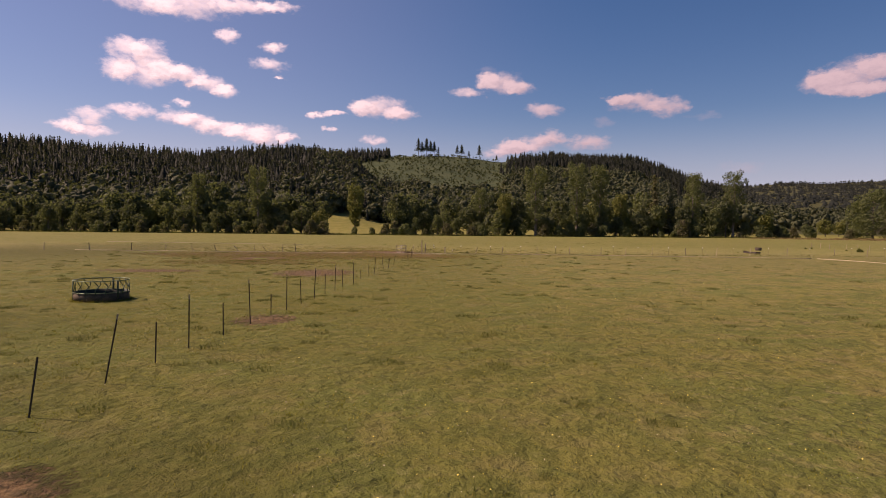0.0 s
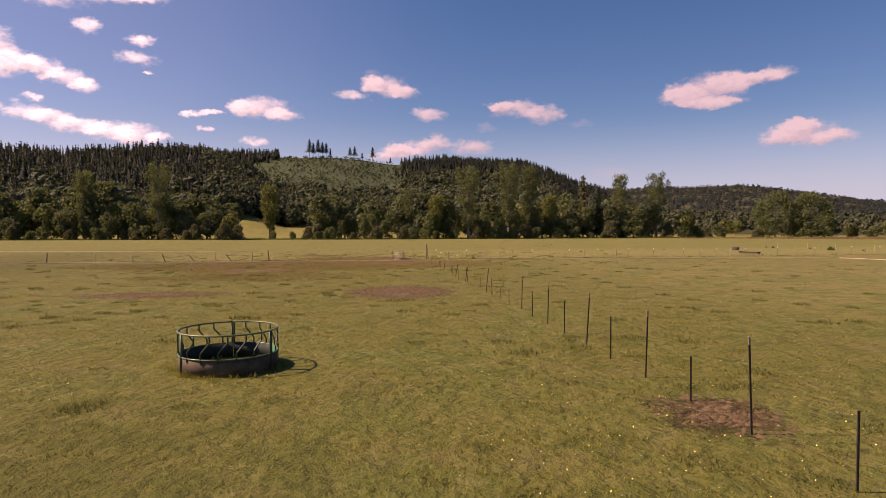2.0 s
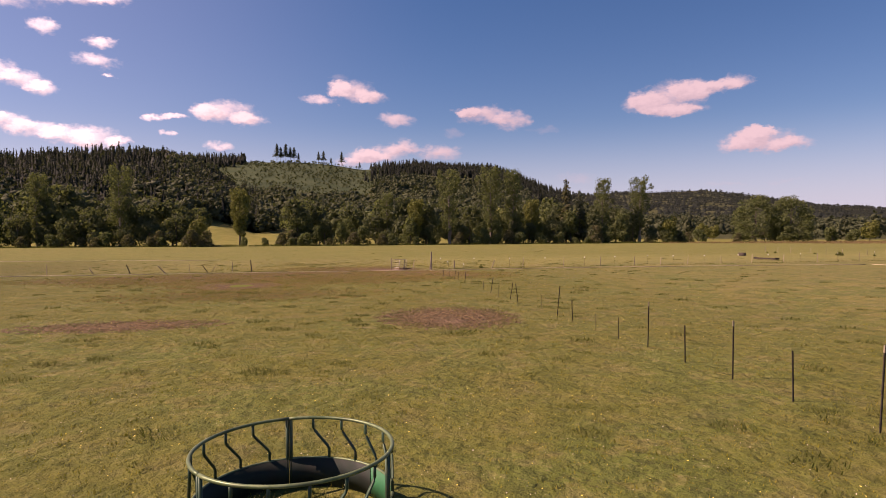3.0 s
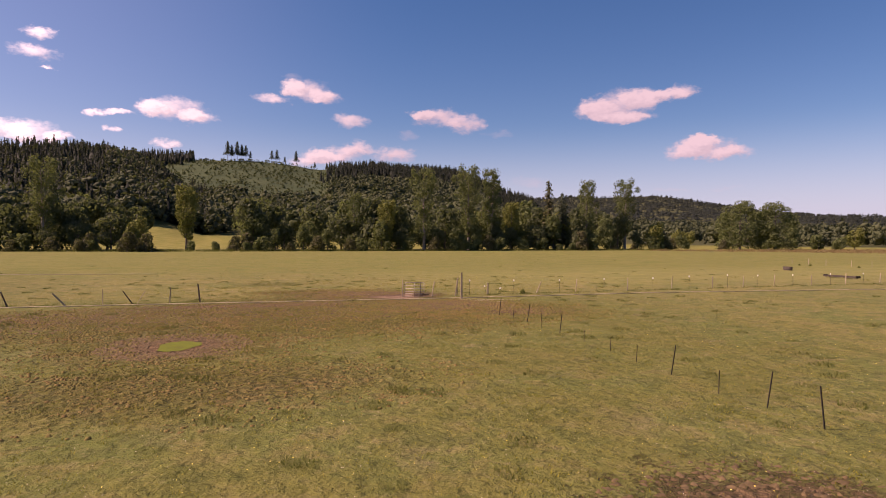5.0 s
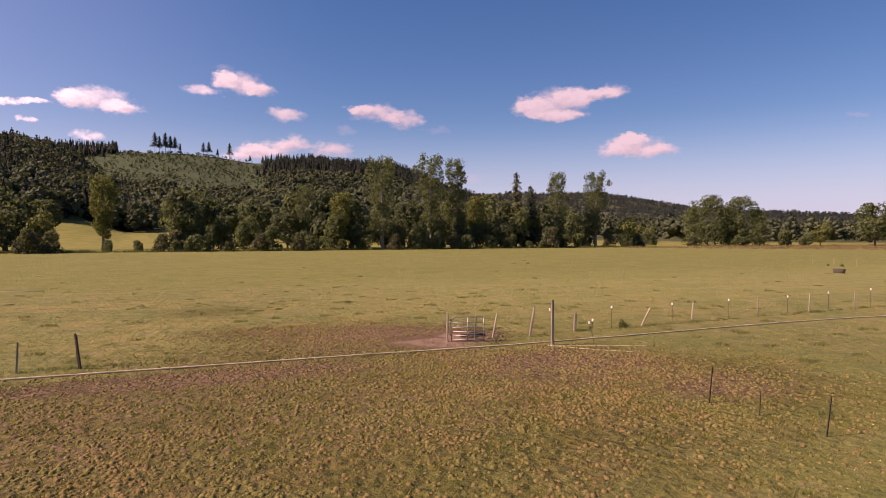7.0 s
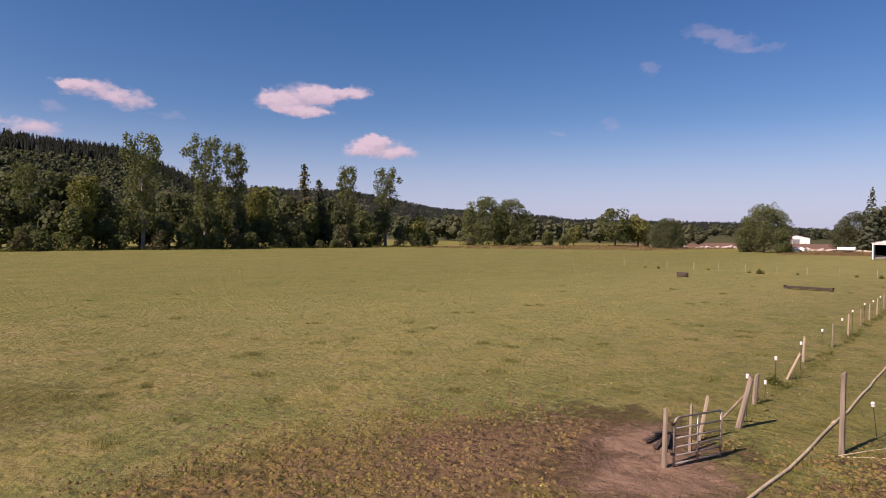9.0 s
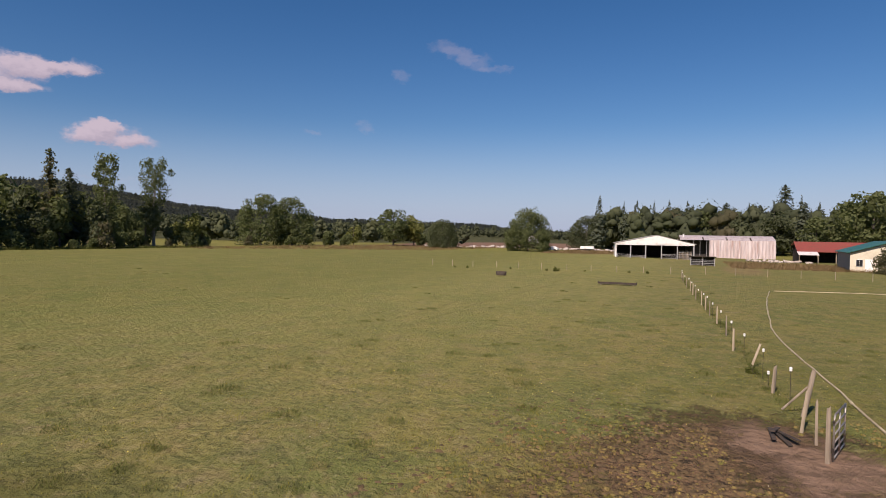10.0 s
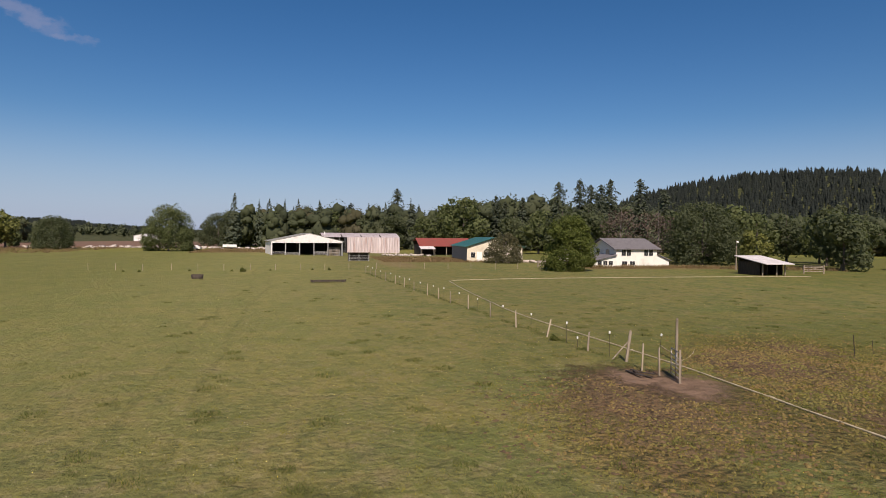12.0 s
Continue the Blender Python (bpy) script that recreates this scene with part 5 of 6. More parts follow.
def rubber_bucket(x, y):
    ob = root("water_trough", x, y, lie(x, y), 0)
    bm = bmesh.new()
    a = [[bm.verts.new((r * math.cos(t), 0.7 * r * math.sin(t), z)) for t in np.linspace(0, 6.283, 24, endpoint=False)] for r, z in ((0.62, 0.0), (0.72, 0.46), (0.66, 0.46), (0.58, 0.1))]
    for p, q in zip(a, a[1:]):
        for j in range(24):
            bm.faces.new((p[j], p[(j + 1) % 24], q[(j + 1) % 24], q[j]))
    bm.faces.new(a[3])
    part("tub", bm, WOOD_DARK, ob, smooth=True)
    part("rim", tube(bmesh.new(), [(0.69 * math.cos(t), 0.483 * math.sin(t), 0.46) for t in np.linspace(0, 6.283, 24, endpoint=False)], 0.025, 6, True), WOOD_DARK, ob, smooth=True)
    return tagged(ob, "brown rusty stock tub standing in the pasture", "trough")


rubber_bucket(52.8, 107.6).matrix_basis = pose(52.8, 107.6, 0.0, 0, 0, 80)


def feed_bunk(x, y, turn):
    ob = root("feed_bunk", x, y, 0.0, turn)
    part("bottom", boxes(((-1.9, -0.3, 0.10), (1.9, 0.3, 0.13))), WOOD_DARK, ob)
    for s in (-1, 1):
        part("side", boxes(((-1.9, s * 0.3 - 0.02, 0.10), (1.9, s * 0.3 + 0.02, 0.27))), WOOD_DARK, ob)
        part("end", boxes(((s * 1.9 - 0.02, -0.28, 0.12), (s * 1.9 + 0.02, 0.28, 0.33))), WOOD_DARK, ob)
        for q in (-1, 1):
            part("leg", boxes(((s * 1.6 - 0.05, q * 0.24 - 0.05, 0.0), (s * 1.6 + 0.05, q * 0.24 + 0.05, 0.10))), WOOD_GREY, ob)
    return tagged(ob, "long low dark wooden feed bunk on the grass", "feed trough")


feed_bunk(45.0, 92.9, 91)


# ---- farm buildings ----
def wall(bm, a, b, z0, z1, thick=0.15):
    """An upright wall from a to b, thickened to its left."""
    d = (Vector(b) - Vector(a)).normalized()
    nrm = Vector((-d.y, d.x)) * thick
    ring_pts = [(*a, 0), (*b, 0), (b[0] + nrm.x, b[1] + nrm.y, 0), (a[0] + nrm.x, a[1] + nrm.y, 0)]
    lo = [bm.verts.new((p[0], p[1], z0)) for p in ring_pts]
    hi = [bm.verts.new((p[0], p[1], z1)) for p in ring_pts]
    bm.faces.new(lo[::-1])
    bm.faces.new(hi)
    for i in range(4):
        j = (i + 1) % 4
        bm.faces.new((lo[i], lo[j], hi[j], hi[i]))
    return bm


def pen_panel(parent, x, y0, y1, h=1.3):
    bm = bmesh.new()
    for z in np.linspace(0.3, h, 5):
        tube(bm, [(x, y0, z), (x, y1, z)], 0.035, 6)
    for yy in (y0, y1):
        tube(bm, [(x, yy, 0), (x, yy, h + 0.05)], 0.035, 6)
    part("pen_panel", bm, FRAME_PALE, parent)


def open_barn():
    """Local x runs into the barn, y to the left along its front."""
    ob = root("open_barn", 127.2, 93.6, 0.0, 8)
    W, L, eave, apex = 17.0, 14.0, 3.75, 5.6
    h, mid = W / 2, -0.5
    gable = bmesh.new()
    slab(gable, [(-0.07, -h - 0.35, eave - 0.02), (-0.07, mid, apex + 0.1), (-0.07, h + 0.35, eave - 0.02)][::-1], 0.06)
    part("front_gable", gable, WHITE_WALL, ob, "white metal gable")
    part("fascia", boxes(((-0.06, -h, eave - 0.28), (0.06, h, eave))), WHITE_WALL, ob)
    for s in (-1, 1):
        bm = bmesh.new()
        ring_pts = [(-0.04, mid, apex + 0.14), (L + 0.3, mid, apex + 0.14), (L + 0.3, s * (h + 0.4), eave + 0.04), (-0.04, s * (h + 0.4), eave + 0.04)]
        slab(bm, ring_pts if s < 0 else ring_pts[::-1], 0.1)
        rf = part("roof", bm, BARN_ROOF, ob, "grey mossy sheet roof")
        bm = bmesh.new()
        for xx in np.arange(0.3, L, 1.1):
            tube(bm, [(xx, mid, apex + 0.15), (xx, s * (h + 0.4), eave + 0.05)], 0.03, 4)
        part("roof_ribs", bm, BARN_ROOF, rf)
        part("side_wall", boxes(((0.0, s * h - 0.08, 0), (L, s * h + 0.08, eave))), WHITE_WALL if s > 0 else GREY_WALL, ob)
    part("back_wall", boxes(((L - 0.1, -h, 0), (L, h, eave))), DARK_INSIDE, ob)
    bm = bmesh.new()
    slab(bm, [(L, -h, eave), (L, mid, apex), (L, h, eave)], 0.1)
    part("back_gable", bm, DARK_INSIDE, ob)
    for yy in (-h + 0.15, -4.9, -1.5, 1.9, 5.2, h - 0.15):
        part("post", boxes(((-0.1, yy - 0.1, 0), (0.1, yy + 0.1, eave - 0.2)), bevel=0.01), FRAME_PALE, ob)
    for xx in (4.5, 9.0):
        for yy in (-4.9, 1.9):
            part("inner_post", boxes(((xx - 0.1, yy - 0.1, 0), (xx + 0.1, yy + 0.1, eave + 0.4))), WOOD_DARK, ob)
    pen_panel(ob, 0.3, 5.4, h - 0.4)
    pen_panel(ob, 0.6, 2.1, 5.0, 1.1)
    pen_panel(ob, 0.4, -4.7, -1.7, 1.4)
    pen_panel(ob, 1.4, -h + 0.4, -5.1, 1.9)
    bm = bmesh.new()
    for yy in np.arange(-h + 0.3, -5.0, 0.28):
        box(bm, (1.5, yy, 0), (1.54, yy + 0.14, 2.4))
    part("board_partition", bm, WOOD_GREY, ob)
    return tagged(ob, "open-fronted white gabled barn with steel pen panels", "barn")


open_barn()


def greenhouse():
    """A long arched tunnel, its side to the field, one end bay open."""
    ob = root("greenhouse", 165.0, 64.8, 0.0, 6)
    L, H, D = 24.0, 6.2, 9.0
    prof = [(0.0, 0.0), (0.0, 2.4), (0.0, 4.2), (0.15, 4.9), (2.2, 5.7), (D / 2, H), (D - 2.2, 5.7), (D - 0.15, 4.9), (D, 4.2), (D, 2.4), (D, 0.0)]

    def skin(y0, y1, i0, i1, mat, name, lab=""):
        bm = bmesh.new()
        a, b = [], []
        for i in range(i0, i1 + 1):
            px, pz = prof[i]
            a.append((bm.verts.new((px, y0, pz)), bm.verts.new((px, y1, pz))))
            b.append((bm.verts.new((px + 0.03, y0, pz - 0.03)), bm.verts.new((px + 0.03, y1, pz - 0.03))))
        for k in range(i1 - i0):
            bm.faces.new((a[k][0], a[k + 1][0], a[k + 1][1], a[k][1]))
            bm.faces.new((b[k][0], b[k][1], b[k + 1][1], b[k + 1][0]))
        part(name, bm, mat, ob, lab)

    # slack sheeting in upright folds
    bm, rg = bmesh.new(), np.random.default_rng(91)
    rows = []
    for k, yy in enumerate(np.linspace(0, 16.5, 39)):
        dip = (0.10 if k % 2 else -0.12) * rg.uniform(0.4, 1.3)
        rows.append([bm.verts.new((dip * q, yy + rg.normal() * 0.06, z)) for z, q in ((0.0, 1.4), (1.6, 1.0), (3.4, 0.8), (4.9, 0.1))])
    for a, b in zip(rows, rows[1:]):
        for k in range(3):
            bm.faces.new((a[k], a[k + 1], b[k + 1], b[k]))
    part("side_cover", bm, PLASTIC, ob, "stained plastic side in upright folds")
    skin(0, L, 3, 7, HOUSE_SHEET, "roof_cover", "stained sheet roof")
    skin(0, L, 7, 10, PLASTIC, "back_cover")
    bm = bmesh.new()
    for yy in np.linspace(0, L, 15):
        tube(bm, [(px - 0.02, yy, pz) for px, pz in prof], 0.05, 5)
    part("hoops", bm, FRAME_PALE, ob)
    bm = bmesh.new()
    slab(bm, [(px, -0.02, pz) for px, pz in prof], 0.05)
    part("end_cover", bm, PLASTIC, ob)
    part("inner_wall", boxes(((4.0, 16.6, 0), (4.1, L, 5.0))), DARK_INSIDE, ob)
    part("divider", boxes(((0.2, 16.5, 0), (4.1, 16.6, 4.8))), DARK_INSIDE, ob)
    for yy in (6.0, 12.0, 18.0):
        part("roof_strip", slab(bmesh.new(), [(0.1, yy + 0.18, 4.93), (0.1, yy - 0.18, 4.93), (2.2, yy - 0.18, 5.74), (2.2, yy + 0.18, 5.74)], 0.04), STEEL_DARK, ob)
    part("vent", tube(bmesh.new(), [(2.0, L - 1, 5.6), (2.0, L - 1, 6.5)], 0.2, 8), WHITE_WALL, ob)
    return tagged(ob, "long arched greenhouse with rust-stained plastic sides", "greenhouse")


greenhouse()


def small_shelter():
    ob = root("livestock_shelter", 100.8, 83.9, 0.0, 0)
    for yy in (-2.0, 0.0, 2.0):
        part("post", boxes(((-0.06, yy - 0.06, 0), (0.06, yy + 0.06, 1.75))), FRAME_PALE, ob)
    part("back_wall", boxes(((2.2, -2.0, 0), (2.3, 2.0, 1.6))), DARK_INSIDE, ob)
    for s in (-2.0, 2.0):
        part("side_wall", boxes(((0.1, s - 0.04, 0), (2.2, s + 0.04, 1.65))), WOOD_DARK, ob)
    bm = bmesh.new()
    slab(bm, [(-0.4, -2.3, 1.88), (2.5, -2.3, 1.68), (2.5, 2.3, 1.68), (-0.4, 2.3, 1.88)], 0.08)
    part("roof", bm, STEEL_DARK, ob)
    bm = bmesh.new()
    for z in (0.3, 0.6, 0.9, 1.2):
        tube(bm, [(0, -2, z), (0, 2, z)], 0.03, 6)
    part("rails", bm, FRAME_PALE, ob)
    return tagged(ob, "low dark flat-roofed livestock shelter with rails", "shelter")


small_shelter()


def windows(parent, spots, facing, mat=GLASS_DARK):
    """Windows (along, z, width, height) on a wall: facing is (origin, along, out)."""
    o, d, n = (Vector(v) for v in facing)
    for u, z, w, h in spots:
        c = o + d * u
        win = part("window", slab(bmesh.new(), [tuple(c - d * w / 2 + n * 0.03 + Vector((0, 0, z))), tuple(c + d * w / 2 + n * 0.03 + Vector((0, 0, z))),
                                                tuple(c + d * w / 2 + n * 0.03 + Vector((0, 0, z + h))), tuple(c - d * w / 2 + n * 0.03 + Vector((0, 0, z + h)))], 0.05), mat, parent)
        bm = bmesh.new()
        for p, q in (((-w / 2, z), (w / 2, z)), ((-w / 2, z + h), (w / 2, z + h)), ((-w / 2, z), (-w / 2, z + h)), ((w / 2, z), (w / 2, z + h)), ((0, z), (0, z + h))):
            tube(bm, [c + d * p[0] + n * 0.04 + Vector((0, 0, p[1])), c + d * q[0] + n * 0.04 + Vector((0, 0, q[1]))], 0.05, 4)
        part("window_frame", bm, WHITE_WALL, win)


def green_workshop():
    """Ridge along x; the near gable faces the field, local y to the right of it."""
    ob = root("workshop", 100.2, 61.3, 0.0, -6.3)
    L, W, eave, apex = 22.0, 12.0, 3.1, 5.0
    part("side_wall", boxes(((0, -0.15, 0), (L, 0, eave))), GREY_WALL, ob, "grey metal side wall")
    part("side_wall", boxes(((0, -W, 0), (L, -W + 0.15, eave))), GREY_WALL, ob)
    bm = slab(bmesh.new(), [(-0.02, 0, 0), (-0.02, 0, eave), (-0.02, -W / 2, apex), (-0.02, -W, eave), (-0.02, -W, 0)][::-1], 0.15)
    g = part("gable_wall", bm, CREAM_WALL, ob, "cream gable wall")
    part("gable_wall", slab(bmesh.new(), [(L, 0, 0), (L, 0, eave), (L, -W / 2, apex), (L, -W, eave), (L, -W, 0)], 0.15), CREAM_WALL, ob)
    for s, y0 in ((0, 0.5), (1, -W - 0.5)):
        ring_pts = [(-0.5, -W / 2, apex + 0.12), (L + 0.5, -W / 2, apex + 0.12), (L + 0.5, y0, eave - 0.06), (-0.5, y0, eave - 0.06)]
        part("roof", slab(bmesh.new(), ring_pts[::-1] if s == 0 else ring_pts, 0.12), GREEN_ROOF, ob, "green metal roof")
    part("door", boxes(((-0.08, -3.2, 0), (-0.02, -2.1, 2.1))), WHITE_WALL, ob, "white door")
    windows(ob, [(-4.4, 1.0, 1.2, 1.1), (-1.3, 0.9, 0.9, 1.1)], ((-0.03, 0, 0), (0, 1, 0), (-1, 0, 0)))
    return tagged(ob, "cream workshop with green metal roof and grey side", "workshop")


green_workshop()


def red_shed():
    ob = root("long_shed", 143.0, 62.6, 0.0, 0)
    L, D = 15.0, 9.0
    part("back_wall", boxes(((D - 0.1, -L, 0), (D, 0, 4.2))), WOOD_DARK, ob)
    for yy in (-L, -0.1):
        part("end_wall", boxes(((0.1, yy, 0), (D - 0.1, yy + 0.1, 3.0))), WOOD_DARK, ob)
    for yy in np.linspace(-L + 0.1, -0.1, 5):
        part("post", boxes(((-0.1, yy - 0.1, 0), (0.1, yy + 0.1, 2.6))), WOOD_GREY, ob)
    part("roof", slab(bmesh.new(), [(-0.6, 0.4, 2.6), (-0.6, -L - 0.4, 2.6), (D * 0.6, -L - 0.4, 4.9), (D * 0.6, 0.4, 4.9)], 0.12), RED_ROOF, ob, "rusty red metal roof")
    part("roof", slab(bmesh.new(), [(D * 0.6, 0.4, 4.9), (D * 0.6, -L - 0.4, 4.9), (D + 0.4, -L - 0.4, 4.1), (D + 0.4, 0.4, 4.1)], 0.12), RED_ROOF, ob)
    part("awning", slab(bmesh.new(), [(-3.5, 0.5, 1.9), (-3.5, -3.6, 1.9), (-0.6, -3.6, 2.6), (-0.6, 0.5, 2.6)], 0.08), SHED_ROOF, ob, "pale sheet awning")
    for yy in (0.3, -3.4):
        part("awning_post", boxes(((-3.4, yy - 0.06, 0), (-3.28, yy + 0.06, 1.85))), WOOD_GREY, ob)
    return tagged(ob, "long open shed under a rusty red metal roof", "shed")


red_shed()


def white_house():
    """Ridge along y; x runs away from the field."""
    ob = root("farmhouse", 77.1, 39.6, -0.05, 0)
    W, L, eave, apex = 10.4, 8.4, 3.4, 5.15
    part("front_wall", boxes(((0, -L, 0), (0.2, 0, eave))), HOUSE_WALL, ob)
    part("back_wall", boxes(((W - 0.2, -L, 0), (W, 0, eave))), HOUSE_WALL, ob)
    for yy, flip in ((0.0, False), (-L, True)):
        ring_pts = [(0.21, yy, 0), (W - 0.21, yy, 0), (W - 0.21, yy, eave), (W / 2, yy, apex), (0.21, yy, eave)]
        part("gable_wall", slab(bmesh.new(), ring_pts if flip else ring_pts[::-1], 0.2), HOUSE_WALL, ob)
    for s in (0, 1):
        x0 = -0.55 if s == 0 else W + 0.55
        ring_pts = [(x0, 0.6, eave - 0.1), (x0, -L - 0.6, eave - 0.1), (W / 2, -L - 0.6, apex + 0.12), (W / 2, 0.6, apex + 0.12)]
        part("roof", slab(bmesh.new(), ring_pts if s == 0 else ring_pts[::-1], 0.14), HOUSE_ROOF, ob, "grey shingle roof")
    windows(ob, [(-1.5, 2.05, 0.85, 1.1), (-2.55, 2.05, 0.85, 1.1), (-6.1, 2.05, 0.85, 1.1), (-7.1, 2.05, 0.85, 1.1), (-1.7, 0.3, 1.1, 0.75), (-3.3, 0.3, 1.0, 0.75)], ((0, 0, 0), (0, 1, 0), (-1, 0, 0)))
    windows(ob, [(3.0, 2.1, 1.0, 1.1), (6.6, 2.1, 1.0, 1.1)], ((0, 0, 0), (1, 0, 0), (0, 1, 0)))
    # lean-to on the far end and porch wing on the near end
    part("lean_to_wall", boxes(((0.05, -L - 2.6, 0), (0.2, -L, 1.25))), HOUSE_WALL, ob)
    part("lean_to_wall", slab(bmesh.new(), [(0.05, -L - 2.6, 1.25), (0.05, -L - 0.02, 1.25), (0.05, -L - 0.02, 2.3)][::-1], 0.15), HOUSE_WALL, ob)
    part("lean_to_roof", slab(bmesh.new(), [(-0.3, -L - 2.9, 1.2), (6.0, -L - 2.9, 1.2), (6.0, -L + 0.0, 2.45), (-0.3, -L + 0.0, 2.45)], 0.12), HOUSE_ROOF, ob)
    part("wing_wall", boxes(((-0.2, 0.0, 0), (0.0, 4.6, 1.15))), HOUSE_WALL, ob)
    part("wing_wall", slab(bmesh.new(), [(-0.2, 0.02, 1.15), (-0.2, 4.6, 1.15), (-0.2, 0.02, 2.15)][::-1], 0.15), HOUSE_WALL, ob)
    part("wing_wall", boxes(((-0.2, 4.45, 0), (6.0, 4.6, 1.15))), HOUSE_WALL, ob)
    part("wing_roof", slab(bmesh.new(), [(-0.6, 0.05, 2.3), (6.5, 0.05, 2.3), (6.5, 5.0, 1.12), (-0.6, 5.0, 1.12)], 0.12), HOUSE_ROOF, ob)
    windows(ob, [(1.2, 0.35, 0.8, 0.75), (2.3, 0.35, 0.8, 0.75), (3.4, 0.35, 0.8, 0.75)], ((-0.2, 0, 0), (0, 1, 0), (-1, 0, 0)))
    part("chimney", boxes(((W / 2 + 1.0, 1.0 - L, apex - 1.0), (W / 2 + 1.6, 1.6 - L, apex + 0.05))), RUBBLE, ob)
    return tagged(ob, "white two-storey farmhouse with grey shingle roof", "house")


white_house()


def neighbour_house():
    ob = root("outbuilding", 96.0, 37.5, 0.0, 0)
    part("wall", boxes(((0, -4, 0), (7, 3, 2.6))), HOUSE_WALL, ob)
    for s in (0, 1):
        x0 = -0.4 if s == 0 else 7.4
        ring_pts = [(x0, 3.4, 2.5), (x0, -4.4, 2.5), (3.5, -4.4, 4.3), (3.5, 3.4, 4.3)]
        part("roof", slab(bmesh.new(), ring_pts if s == 0 else ring_pts[::-1], 0.12), HOUSE_ROOF, ob)
    windows(ob, [(-1.5, 1.0, 1.2, 1.0), (1.2, 1.0, 1.2, 1.0)], ((0, 0, 0), (0, 1, 0), (-1, 0, 0)))
    return tagged(ob, "low grey-roofed outbuilding behind the white house", "house")


neighbour_house()


def pole_shed():
    """A lean-to field shed, low side to the field."""
    ob = root("field_shed", 50.2, 31.8, 0.0, 0)
    D, W = 4.9, 4.0
    part("roof", slab(bmesh.new(), [(-1.2, 0.4, 1.72), (-1.2, -W - 0.4, 1.72), (D + 0.4, -W - 0.4, 2.75), (D + 0.4, 0.4, 2.75)], 0.09), SHED_ROOF, ob, "pale galvanised sheet roof")
    part("side_wall", boxes(((0.6, -0.08, 0), (D, 0.0, 1.9))), WOOD_DARK, ob)
    part("side_wall", boxes(((0.6, -W, 0), (D, -W + 0.08, 1.9))), WOOD_DARK, ob)
    part("back_wall", boxes(((D - 0.1, -W + 0.1, 0), (D, -0.1, 2.6))), WOOD_DARK, ob)
    for yy in (-0.1, -W * 0.62, -W + 0.1):
        part("post", boxes(((0.0, yy - 0.07, 0), (0.14, yy + 0.07, 1.75))), WOOD_GREY, ob)
    part("stall_wall", boxes(((0.7, -W * 0.38, 0), (3.5, -W * 0.34, 1.6))), WOOD_DARK, ob)
    return tagged(ob, "dark board field shed with pale sheet roof", "shed")


pole_shed()


def yard_pole(x, y):
    ob = root("yard_lamp_pole", x, y, 0.0)
    part("pole", tube(bmesh.new(), [(0, 0, -0.3), (0, 0, 5.0)], [0.11, 0.08], 8), WOOD_GREY, ob)
    part("arm", tube(bmesh.new(), [(0, 0, 4.6), (-0.5, 0.2, 4.8)], 0.025, 6), STEEL_DARK, ob)
    part("lamp", tube(bmesh.new(), [(-0.5, 0.2, 4.65), (-0.5, 0.2, 4.75), (-0.5, 0.2, 4.95)], [0.2, 0.18, 0.08], 10), INSULATOR, ob, "white lamp head")
    return tagged(ob, "grey wooden yard pole with white lamp", "lamp pole")


yard_pole(65.0, 24.0)


def far_hall():
    ob = root("white_hall", 448.0, 200.0, 0.6, 14)
    part("wall", boxes(((0, -8, 0), (24, 8, 3.6))), WHITE_WALL, ob)
    part("gable", slab(bmesh.new(), [(-0.03, -8, 3.6), (-0.03, 0, 5.4), (-0.03, 8, 3.6)][::-1], 0.1), WHITE_WALL, ob)
    for s in (-1, 1):
        ring_pts = [(-0.1, 0, 5.55), (24.3, 0, 5.55), (24.3, s * 8.3, 3.6), (-0.1, s * 8.3, 3.6)]
        part("roof", slab(bmesh.new(), ring_pts if s < 0 else ring_pts[::-1], 0.15), SHED_ROOF, ob)
    part("door", boxes(((-0.12, -2, 0), (-0.06, 2, 3.0))), GREY_WALL, ob)
    return tagged(ob, "low white gabled hall beyond the trees", "building")


far_hall()


def field_gate(x, y, turn):
    ob = root("field_gate", x, y, 0.0, turn)
    for xx in (0.0, 3.2):
        part("post", boxes(((xx - 0.08, -0.08, 0), (xx + 0.08, 0.08, 1.3))), WOOD_GREY, ob)
    for z in (0.3, 0.6, 0.9, 1.12):
        part("rail", boxes(((0.1, -0.03, z), (3.1, 0.03, z + 0.09))), WOOD_GREY, ob)
    part("brace", tube(bmesh.new(), [(0.15, 0, 0.3), (3.05, 0, 1.12)], 0.04, 5), WOOD_GREY, ob)
    return tagged(ob, "grey wooden field gate by the hedge", "gate")


field_gate(54.4, 20.6, -100)
field_gate(75.5, 55.5, -95)

# cross fence in front of the farm
for k, py in enumerate(np.arange(88.5, 126, 3.6)):
    wood_stake(0.95, 0.05, 70.3 + 0.5 * math.sin(k * 2.1), py, (0, 3 * math.sin(k * 1.7)), WOOD_PALE if k % 2 else WOOD_GREY, seed=140 + k)
for k, py in enumerate(np.arange(46.0, 86, 3.8)):
    wood_stake(1.0, 0.055, 72.5 - 0.12 * (80 - py) + 0.3 * math.sin(k * 2.3), py, (0, 3 * math.sin(k * 1.3)), WOOD_PALE if k % 3 else WOOD_GREY, seed=160 + k)
low_shrub = tree("low_shrub", "low brown-green weed bush by the fence", 0.9, 1.6, "bushy", WEED_BLADE, 70, BARK, 0.09, 40, "bush")
put(low_shrub, 66.6, 103.6, 0.6, 0.9)
